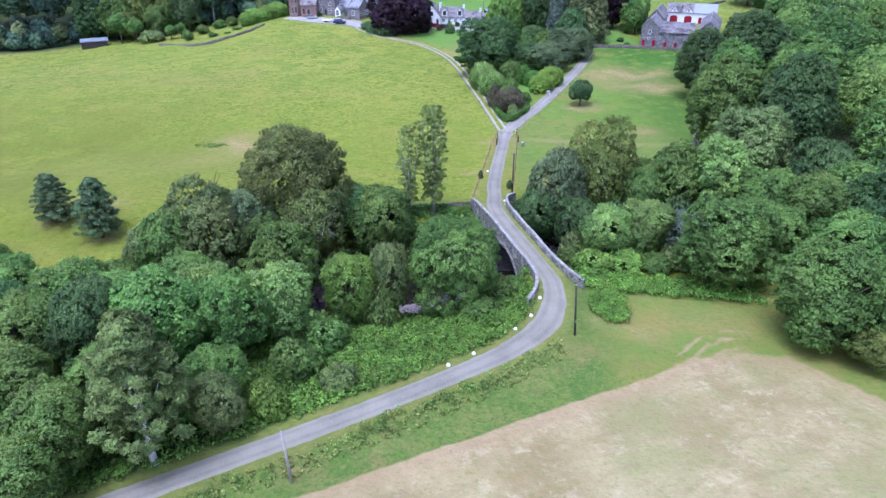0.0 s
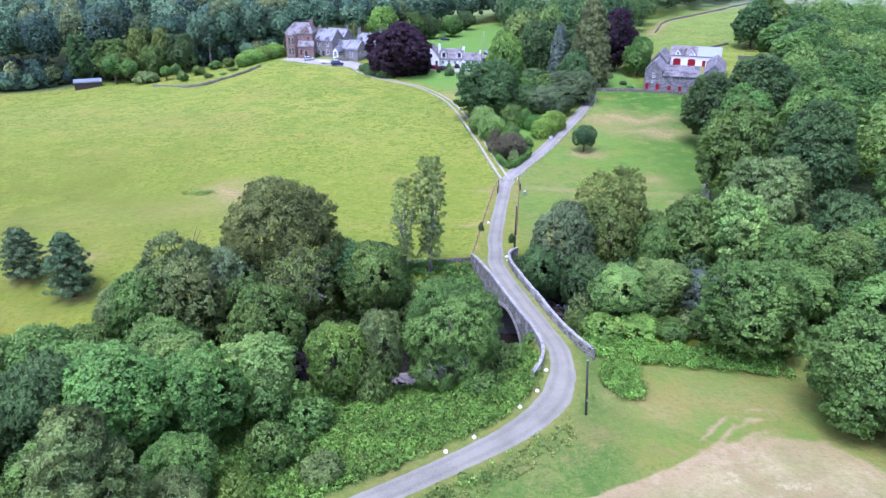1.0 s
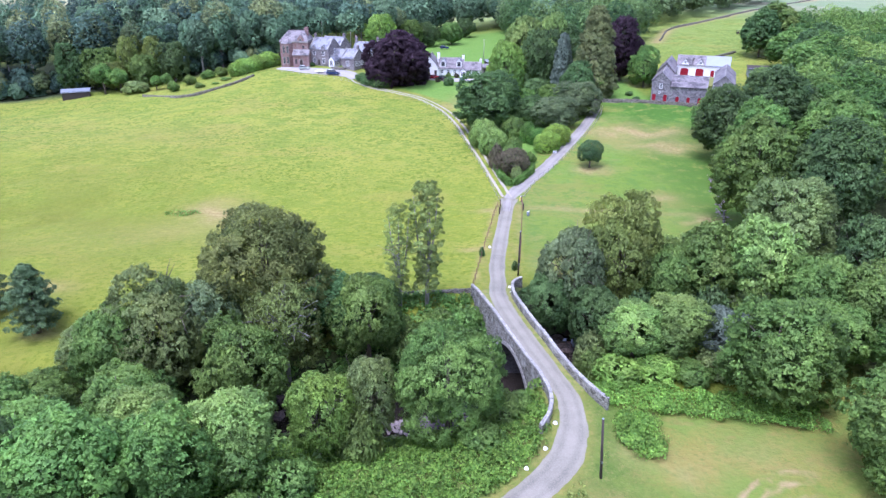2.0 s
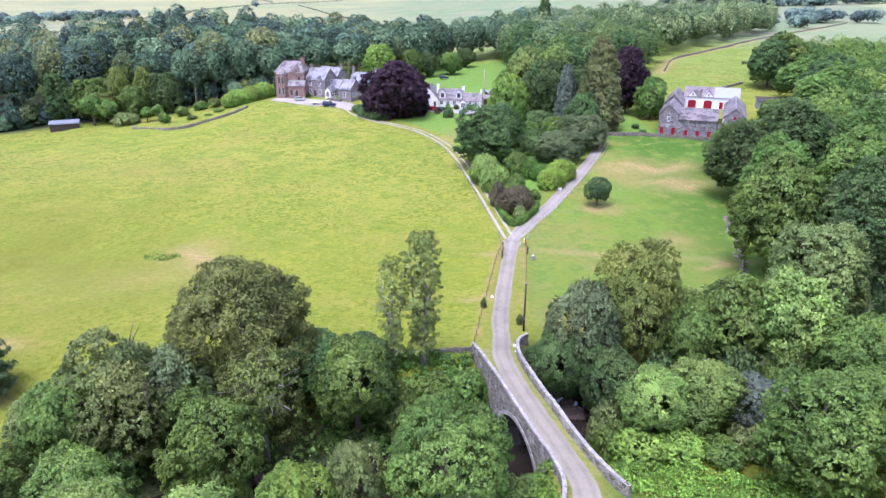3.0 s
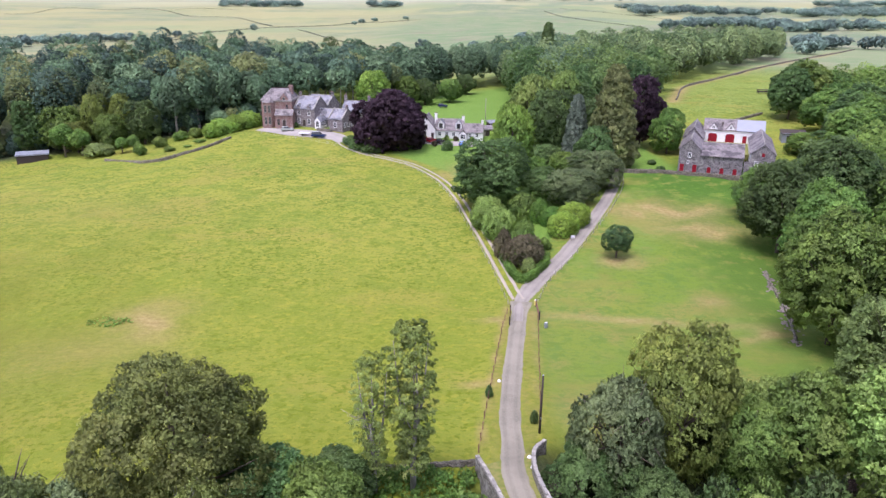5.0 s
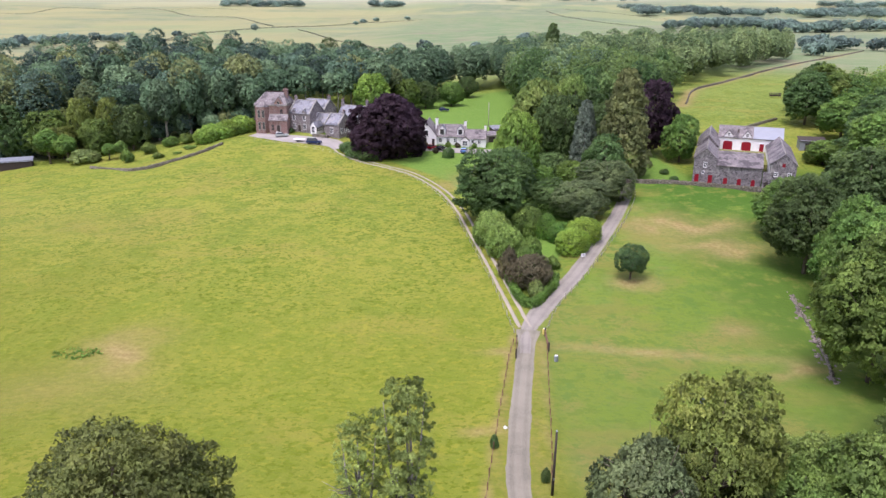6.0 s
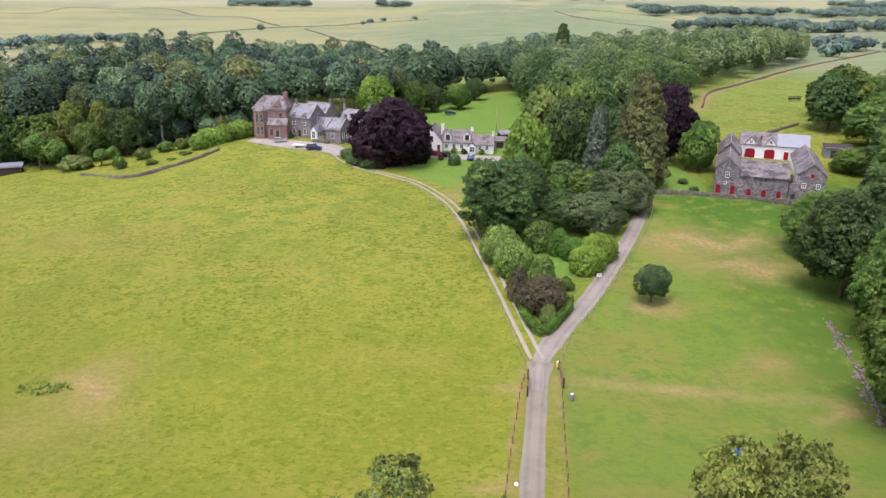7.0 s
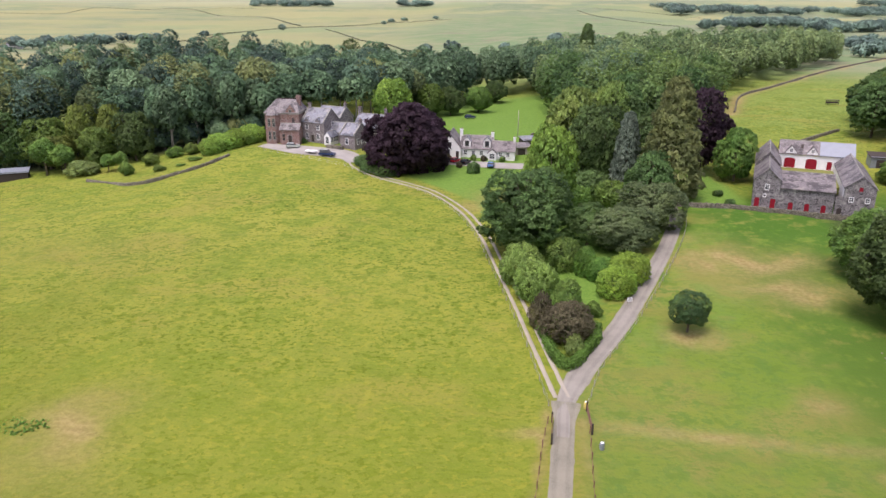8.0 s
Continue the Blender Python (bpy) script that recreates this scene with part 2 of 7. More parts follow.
    fields = s.mix(s.math("MULTIPLY", s.span(sep.outputs[0], 60, -260), s.span(s.noise(0.0045, 4, 0.6, (0.6, 1, 1), 91), 0.36, 0.6, 0.15, 0.75)), fields, (0.275, 0.264, 0.116))
    # the farthest fields pale with distance: more haze painted into their colour
    far_haze = s.mix(s.span(s.noise(0.003, 4, 0.6, (0.5, 1, 1), 4), 0.4, 0.6), (0.250, 0.275, 0.175), (0.340, 0.350, 0.235))
    fields = s.mix(s.span(sep.outputs[1], 2800, 3900, 0, 0.8), fields, far_haze)
    heath = s.math("MULTIPLY", s.math("MULTIPLY", s.span(sep.outputs[0], -170, -40), s.span(sep.outputs[0], 430, 240)), s.span(sep.outputs[1], 2500, 1800))
    rough_hill = s.mix(s.span(s.noise(0.03, 6, 0.75, (0.6, 1, 1), 19), 0.42, 0.6), (0.130, 0.200, 0.085), (0.215, 0.225, 0.120))
    rough_hill = s.mix(s.span(s.noise(0.012, 4, 0.6, None, 29), 0.58, 0.68, 0, 0.6), rough_hill, (0.200, 0.160, 0.115))
    fields = s.mix(s.math("MULTIPLY", heath, 0.9), fields, rough_hill)
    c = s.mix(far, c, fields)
    straw = s.mix(s.span(s.noise(0.13, 5, 0.65, None, 4), 0.3, 0.7), (0.222, 0.170, 0.068), (0.380, 0.308, 0.148))
    straw = s.mix(s.span(s.noise(1.3, 6, 0.75), 0.42, 0.72, 0, 0.55), straw, (0.285, 0.226, 0.108))
    straw = s.mix(s.span(s.noise(0.4, 5, 0.75, None, 61), 0.52, 0.7, 0, 0.7), straw, (0.440, 0.368, 0.208))
    straw = s.mix(s.span(s.noise(0.07, 6, 0.7, None, 9), 0.44, 0.64, 0, 0.75), straw, (0.225, 0.212, 0.075))
    swath = s.math("SINE", s.math("ADD", s.math("MULTIPLY", z2.outputs["Alpha"], 2.4), s.math("MULTIPLY", s.noise(0.12, 3), 9.0)))
    straw = s.mix(s.math("MULTIPLY", s.span(swath, 0.2, 1.0), s.span(s.noise(0.3, 4, 0.6, None, 21), 0.42, 0.62, 0, 0.5)), straw, (0.235, 0.180, 0.085))
    straw = s.mix(s.math("MULTIPLY", s.span(z2.outputs["Alpha"], 0.0, 5.0, 1, 0), 0.55), straw, (0.300, 0.200, 0.105))
    edge = s.math("ADD", hay, s.math("MULTIPLY", s.math("SUBTRACT", s.noise(0.5, 4), 0.5), 0.55))
    c = s.mix(s.span(edge, 0.35, 0.65), c, straw)
    dry = s.attr("dry").outputs["Fac"]
    c = s.mix(s.math("MULTIPLY", dry, s.span(s.noise(0.45, 5, 0.7, None, 51), 0.3, 0.62, 0.35, 1.0)), c, s.mix(s.span(fine, 0.35, 0.65), (0.150, 0.156, 0.030), (0.205, 0.180, 0.044)))
    c = s.mix(s.math("MULTIPLY", lush, s.span(s.noise(1.6, 6, 0.8, (1, 1.3, 1), 87), 0.5, 0.64, 0, 0.45)), c, (0.120, 0.175, 0.030))
    soil = s.mix(s.span(fine, 0.35, 0.65), (0.245, 0.172, 0.072), (0.330, 0.250, 0.108))
    worn = s.math("MULTIPLY", dirt, s.span(mid, 0.25, 0.6, 0.45, 1.0))
    c = s.mix(worn, c, soil)
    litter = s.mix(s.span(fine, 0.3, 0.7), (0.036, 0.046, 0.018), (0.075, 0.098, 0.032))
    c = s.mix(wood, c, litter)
    s.bump(s.math("ADD", fine, s.math("MULTIPLY", tuft, 1.2)), 0.9, 0.2)
    return s.done(c)


def road_mat(name, a, b, line):
    s = Mat(name, 0.9, 0, 0.25)
    n, f = s.noise(0.22, 5, 0.6), s.noise(7.0, 4, 0.7)
    c = s.mix(s.span(n, 0.3, 0.7), a, b)
    c = s.mix(s.span(f, 0.35, 0.7, 0, 0.5), c, line)
    across = s.attr("across").outputs["Fac"]
    wheel = s.math("MULTIPLY", s.span(s.math("ABSOLUTE", s.math("SUBTRACT", s.math("ABSOLUTE", across), 0.5)), 0.05, 0.3), s.span(n, 0.25, 0.6, 0.5, 1.0))
    c = s.mix(s.math("MULTIPLY", wheel, 0.35), c, line)
    grit = s.math("MULTIPLY", s.span(s.math("ABSOLUTE", across), 0.78, 1.0), s.span(s.noise(1.4, 4, 0.7), 0.35, 0.6))
    c = s.mix(s.math("MULTIPLY", grit, 0.7), c, (0.20, 0.19, 0.11))
    s.bump(f, 0.5, 0.02)
    return s.done(c)


ASPHALT = road_mat("worn_lane", (0.125, 0.115, 0.084), (0.200, 0.184, 0.135), (0.295, 0.272, 0.200))
GRAVEL = road_mat("pale_gravel", (0.215, 0.190, 0.140), (0.310, 0.275, 0.210), (0.370, 0.335, 0.265))
YARD = road_mat("forecourt_gravel", (0.240, 0.222, 0.195), (0.310, 0.290, 0.255), (0.345, 0.325, 0.285))
DRIVE = road_mat("dark_drive", (0.150, 0.135, 0.110), (0.225, 0.205, 0.168), (0.320, 0.295, 0.240))


def stone_mat(name, a, b, joint, size=2.2, stretch=(1, 1, 1.9), lichen=0.35):
    s = Mat(name, 0.92, 0, 0.2)
    cell = s.split(s.cells(size, "Color", stretch))[0]
    gap = s.cells(size, "Distance", stretch, "DISTANCE_TO_EDGE")
    c = s.mix(cell, a, b)
    c = s.mix(s.span(s.noise(0.8, 5, 0.65), 0.5, 0.7, 0, lichen), c, (0.42, 0.41, 0.36))
    c = s.mix(s.span(s.noise(6, 4, 0.7), 0.45, 0.75, 0, 0.4), c, tuple(0.55 * v for v in a))
    c = s.mix(s.span(gap, 0.0, 0.06, 1, 0), c, joint)
    s.bump(s.math("ADD", s.span(gap, 0, 0.12), s.math("MULTIPLY", s.noise(7, 4), 0.6)), 0.7, 0.05)
    return s.done(c)


STONE = stone_mat("bridge_rubble_stone", (0.080, 0.075, 0.058), (0.225, 0.212, 0.166), (0.40, 0.38, 0.31), 2.0, (1, 1, 1.9), 0.9)
# bridge stone again, with the shade under the arch put into its colour
SHADED_STONE = stone_mat("shaded_arch_stone", (0.045, 0.040, 0.040), (0.095, 0.085, 0.082), (0.10, 0.09, 0.085), 2.0, (1, 1, 1.9), 0.1)
COPING = stone_mat("coping_stone", (0.25, 0.238, 0.205), (0.38, 0.362, 0.31), (0.18, 0.172, 0.15), 1.5)
WALL_STONE = stone_mat("mossy_dry_stone", (0.105, 0.095, 0.068), (0.225, 0.200, 0.150), (0.035, 0.04, 0.025), 3.2)
SANDSTONE = stone_mat("red_sandstone", (0.170, 0.098, 0.082), (0.285, 0.175, 0.145), (0.33, 0.27, 0.24), 2.2)
WHIN = stone_mat("grey_whinstone", (0.125, 0.108, 0.104), (0.250, 0.222, 0.212), (0.36, 0.33, 0.31), 2.3)
BARN_STONE = stone_mat("barn_rubble", (0.072, 0.066, 0.066), (0.225, 0.208, 0.204), (0.36, 0.33, 0.31), 1.9, (1, 1, 1.7), 0.8)


def slate_mat(name, a, b):
    s = Mat(name, 0.6, 0, 0.4)
    c = s.mix(s.split(s.cells(3.0, "Color", (1.2, 1.2, 1.2)))[0], a, b)
    c = s.mix(s.span(s.noise(0.7, 5, 0.65), 0.48, 0.7, 0, 0.6), c, (0.30, 0.27, 0.235))
    c = s.mix(s.span(s.noise(0.35, 5, 0.7, None, 3), 0.48, 0.6, 0, 0.85), c, tuple(0.36 * v for v in a))
    c = s.mix(s.span(s.noise(1.6, 5, 0.75, None, 8), 0.55, 0.68, 0, 0.55), c, (0.40, 0.385, 0.36))
    s.bump(s.noise(4.0, 3, 0.6, (1, 1, 4)), 0.4, 0.03)
    return s.done(c)


SLATE = slate_mat("blue_slate", (0.165, 0.172, 0.190), (0.235, 0.243, 0.262))
OLD_SLATE = slate_mat("old_brown_slate", (0.110, 0.094, 0.090), (0.205, 0.180, 0.172))


def plain_mat(name, colour, rough=0.6, metal=0.0, wear=0.15, scale=3.0, spec=0.4):
    s = Mat(name, rough, metal, spec)
    n = s.noise(scale, 4, 0.65)
    s.bump(n, 0.15, 0.01)
    return s.done(s.mix(s.span(n, 0.4, 0.75, 0, wear * 2), colour, tuple(0.6 * v for v in colour)))


HARL = plain_mat("white_harling", (0.78, 0.77, 0.74), 0.85, 0, 0.12, 1.2)
RED = plain_mat("red_paint", (0.235, 0.010, 0.018), 0.7, 0, 0.15, 3.0, 0.2)
WHITE = plain_mat("white_paint", (0.80, 0.79, 0.76), 0.5)
DARK_TIMBER = plain_mat("dark_timber", (0.050, 0.038, 0.030), 0.85, 0, 0.3)
GREY_TIMBER = plain_mat("grey_timber", (0.34, 0.31, 0.26), 0.85, 0, 0.3)
RUSTY = plain_mat("brown_rail", (0.185, 0.100, 0.062), 0.85, 0, 0.3)
TIN = plain_mat("grey_tin", (0.26, 0.29, 0.32), 0.5, 0.3, 0.3)
SHEET = plain_mat("blue_grey_sheeting", (0.255, 0.275, 0.300), 0.55, 0.0, 0.12, 0.6)
RUBBER = plain_mat("rubber", (0.02, 0.02, 0.02), 0.9)
CHROME = plain_mat("wheel_metal", (0.5, 0.5, 0.5), 0.35, 0.8)
LAMP_GLASS = plain_mat("headlamp_glass", (0.75, 0.75, 0.72), 0.1)
BLUE_TUB = plain_mat("blue_plastic", (0.02, 0.10, 0.45), 0.5)
YELLOW_TUB = plain_mat("yellow_plastic", (0.60, 0.48, 0.12), 0.5)
ROCK = stone_mat("river_rock", (0.045, 0.034, 0.028), (0.105, 0.078, 0.062), (0.03, 0.03, 0.03), 0.5, (1, 1, 3), 0.05)
PEBBLE = plain_mat("pebble", (0.205, 0.172, 0.150), 0.85, 0, 0.3, 1.0)


def glass_mat():
    s = Mat("window_glass", 0.06, 0, 0.6)
    return s.done(s.mix(s.span(s.noise(0.6, 2), 0.3, 0.7), (0.020, 0.024, 0.028), (0.050, 0.058, 0.065)))


def water_mat():
    s = Mat("river_water", 0.05, 0, 0.5)
    s.bump(s.noise(1.6, 4, 0.6), 0.25, 0.05)
    return s.done(s.mix(s.span(s.noise(0.3, 3), 0.35, 0.65), (0.012, 0.010, 0.008), (0.028, 0.022, 0.016)))


GLASS, WATER = glass_mat(), water_mat()
PAINT = {k: plain_mat("car_paint_" + k, v, 0.25, 0.3, 0.05) for k, v in {"navy": (0.02, 0.035, 0.11), "silver": (0.42, 0.45, 0.42), "red": (0.36, 0.02, 0.03), "black": (0.015, 0.015, 0.02), "blue": (0.10, 0.20, 0.42)}.items()}

# ---- geometry helpers ----


class Geo:
    """Gathers corners and faces of one mesh."""

    def __init__(self):
        self.v, self.f = [], []

    def add(self, verts, faces):
        k = len(self.v)
        self.v += [tuple(p) for p in verts]
        self.f += [tuple(i + k for i in q) for q in faces]
        return self

    def box(self, x0, x1, y0, y1, z0, z1, taper=0.0):
        t = taper
        return self.add([(x0, y0, z0), (x1, y0, z0), (x1, y1, z0), (x0, y1, z0), (x0 + t, y0 + t, z1), (x1 - t, y0 + t, z1), (x1 - t, y1 - t, z1), (x0 + t, y1 - t, z1)],
                        [(3, 2, 1, 0), (4, 5, 6, 7), (0, 1, 5, 4), (1, 2, 6, 5), (2, 3, 7, 6), (3, 0, 4, 7)])

    def prism(self, profile, a, b):
        """profile: corners as 3D points at one end; a, b: the offsets of both ends."""
        n = len(profile)
        pts = [Vector(p) + Vector(a) for p in profile] + [Vector(p) + Vector(b) for p in profile]
        return self.add(pts, [tuple(range(n))[::-1], tuple(range(n, 2 * n))] + [(i, (i + 1) % n, n + (i + 1) % n, n + i) for i in range(n)])

    def tube(self, pts, radii, sides=7):
        k = len(self.v)
        pts = [Vector(p) for p in pts]
        for i, (p, r) in enumerate(zip(pts, radii)):
            way = (pts[min(i + 1, len(pts) - 1)] - pts[max(i - 1, 0)]).normalized()
            a = way.cross(Vector((0.3, 0.95, 0.1))).normalized()
            b = way.cross(a)
            for j in range(sides):
                w = 2 * math.pi * j / sides
                self.v.append(tuple(p + r * (math.cos(w) * a + math.sin(w) * b)))
        for i in range(len(pts) - 1):
            for j in range(sides):
                self.f.append((k + i * sides + j, k + i * sides + (j + 1) % sides, k + (i + 1) * sides + (j + 1) % sides, k + (i + 1) * sides + j))
        self.f.append(tuple(k + j for j in range(sides))[::-1])
        self.f.append(tuple(k + (len(pts) - 1) * sides + j for j in range(sides)))
        return self

    def mesh(self, name, material, smooth_shade=False):
        me = bpy.data.meshes.new(name)
        me.from_pydata(self.v, [], self.f)
        me.materials.append(material)
        if smooth_shade:
            me.shade_smooth()
        return me


def part(name, geo, material, parent, label="", smooth_shade=False):
    ob = new(name, geo.mesh(name, material, smooth_shade) if isinstance(geo, Geo) else geo)
    ob.parent = parent
    return tagged(ob, label)


def thing(name, m, label, category, group="", kind=""):
    ob = new(name)
    ob.matrix_basis = m
    ob.empty_display_size = 0.5
    return tagged(ob, label, category, group, kind)


def solid(name, geo, material, label, category="", kind="", group="", smooth_shade=False):
    return tagged(new(name, geo.mesh(name, material, smooth_shade)), label, category, group, kind)


def curve(points, step):
    """A smooth line through points (any number of columns), resampled at about that step."""
    p = np.array(points, float)
    p = np.vstack([2 * p[0] - p[1], p, 2 * p[-1] - p[-2]])
    out = []
    for i in range(1, len(p) - 2):
        n = max(2, int(np.hypot(*(p[i + 1] - p[i])[:2]) / step))
        for s in np.arange(n) / n:
            out.append(0.5 * (2 * p[i] + (p[i + 1] - p[i - 1]) * s + (2 * p[i - 1] - 5 * p[i] + 4 * p[i + 1] - p[i + 2]) * s**2 + (3 * p[i] - p[i - 1] - 3 * p[i + 1] + p[i + 2]) * s**3))
    out.append(p[-2])
    return np.array(out)


def sides(line):
    """Unit normals to the left of a line, in plan."""
    d = np.gradient(line[:, :2], axis=0)
    d /= np.hypot(d[:, 0], d[:, 1])[:, None]
    return np.stack([-d[:, 1], d[:, 0]], 1)


def attribute(me, name, values, kind="FLOAT"):
    a = me.attributes.new(name, kind, "POINT")
    a.data.foreach_set("value" if kind == "FLOAT" else "color", np.asarray(values, np.float32).ravel())


def grid_mesh(name, verts, rows, cols, material, smooth_shade=True):
    me = bpy.data.meshes.new(name)
    i, j = np.meshgrid(np.arange(rows - 1), np.arange(cols - 1), indexing="ij")
    a = (i * cols + j).ravel()
    faces = np.stack([a, a + 1, a + cols + 1, a + cols], 1)
    me.from_pydata(np.asarray(verts).tolist(), [], faces.tolist())
    me.materials.append(material)
    if smooth_shade:
        me.shade_smooth()
    return me


# ---- the lie of the land ----
def smooth(a, b, v):
    s = np.clip((np.asarray(v, float) - a) / (b - a), 0, 1)
    return s * s * (3 - 2 * s)


def soft_ramp(v, w):
    return w * np.logaddexp(0, np.asarray(v, float) / w)


def along(line, x, y):
    """Distance to a polyline and, there, its interpolated further columns."""
    x, y = np.asarray(x, float), np.asarray(y, float)
    best = np.full(np.broadcast(x, y).shape, 1e9)
    extra = np.zeros(best.shape)
    for a, b in zip(line[:-1], line[1:]):
        dx, dy = b[0] - a[0], b[1] - a[1]
        s = np.clip(((x - a[0]) * dx + (y - a[1]) * dy) / (dx * dx + dy * dy), 0, 1)
        d = np.hypot(x - a[0] - s * dx, y - a[1] - s * dy)
        near = d < best
        best = np.where(near, d, best)
        if len(a) > 2:
            extra = np.where(near, a[2] + s * (b[2] - a[2]), extra)
    return best, extra


RIVER = [(-260, 60), (-120, 74), (-60, 84), (-35, 90), (-20, 93.5), (-6, 97), (4, 100), (11, 104), (20, 111), (32, 116), (48, 119), (75, 122), (120, 124), (260, 110)]
LANE = [(-120, -4, 1.0), (-70, 25, 1.0), (-45, 40, 1.0), (-27.5, 50.3, 1.0), (-16, 57.2, 1.0), (-5.2, 63.8, 1.05), (5.2, 70.8, 1.1), (9.5, 74.3, 1.2), (13.0, 78.4, 1.4), (14.9, 82.9, 1.8), (15.4, 88, 2.3),
        (14.2, 93.9, 3.1), (12.3, 99.2, 3.8), (10.4, 105.7, 4.2), (9.5, 112, 3.7), (9.4, 118, 2.95), (9.6, 126.3, 2.3), (11.1, 138.8, 1.8), (13.1, 152.7, 1.5), (14.9, 164.5, 1.6)]


def land(x, y):
    x, y = np.asarray(x, float), np.asarray(y, float)
    z = 0.8 + 1.6 * smooth(105, 113, y) * (1 - smooth(118, 150, y))
    z = z + 0.052 * (soft_ramp(y - 158, 10) - soft_ramp(y - 330, 25))
    z = z + 1.7 * smooth(14, 40, x) * smooth(164, 195, y) + 1.9 * smooth(25, 65, x) * smooth(185, 235, y) + 2.5 * smooth(60, 120, x) * smooth(250, 340, y)
    z = z + 2.4 * np.exp(-((x + 48) / 38) ** 2 - ((y - 306) / 42) ** 2)
    z = z - 0.1 * soft_ramp(-64 - x, 8) * smooth(190, 280, y)
    z = np.maximum(z, np.where(x < -60, -2.0, -9e9))
    z = z + 0.1 * (soft_ramp(y - 318, 8) - soft_ramp(y - 430, 15)) * smooth(70, 130, -x) * (1 - smooth(600, 1200, y))
    far = soft_ramp(y - 520, 60)
    z = z + 0.004 * far + 0.052 * soft_ramp(y - 2100, 300)
    z = z + 4.5 * np.sin(x / 170 + y / 520) * np.sin(y / 190 + x / 700) * smooth(560, 1000, y)
    return z


def height(x, y):
    z = land(x, y)
    d, _ = along(RIVER, x, y)
    wide = 1 - smooth(150, 260, np.abs(np.asarray(x, float)))
    south = np.asarray(y) < np.interp(x, [-20, -6, 4, 11], [93.5, 97, 100, 104])
    reach = 15 + 6 * np.exp(-((np.asarray(x, float) + 3) / 11) ** 2) * south
    bed = -4.7 + 0.5 * smooth(2, 5, d)
    z = z + (bed - z) * (1 - smooth(4.5, reach, d)) * wide
    r, rz = along(LANE, x, y)
    onto = (1 - smooth(1.9, 6.5, r)) * np.where((np.asarray(y) > 91.5) & (np.asarray(y) < 113.5), 0, 1)
    return z + (rz - 0.06 - z) * onto


def surface(x, y):
    return float(height(x, y))


def hay_bound(x):
    return np.interp(x, [-90, 24, 30, 36, 42, 50, 62, 80], [11.6, 68.0, 71.8, 73.4, 72.2, 62, 40, 0])


def blob(x, y, cx, cy, rx, ry):
    return np.exp(-((x - cx) / rx) ** 2 - ((y - cy) / ry) ** 2)


DRIVE_LINE = [(13.6, 156.5), (14.9, 164.5), (18.4, 173.0), (22.7, 180.5), (26.7, 187.4), (33.5, 201.1), (40.0, 215.4), (44.7, 227.2), (46.7, 233.5), (47.0, 240.0), (45.0, 250.0)]
TRACK_LINE = [(14.6, 165.5), (12.7, 178.7), (10.4, 194.6), (7.8, 210.2), (5.2, 225.7), (0.6, 242.2), (-7.1, 256.4), (-15.2, 263.7), (-23.7, 269.8), (-30.4, 277.5), (-32.5, 283), (-33.5, 288)]


YARD_LINE = [(-63.5, 301), (-57, 297), (-48, 292.5), (-38, 289.5), (-33.5, 286), (-31.5, 281)]
STRIP_LINE = [(-7, 287.5), (2, 285.5), (10, 284.5), (17, 284)]


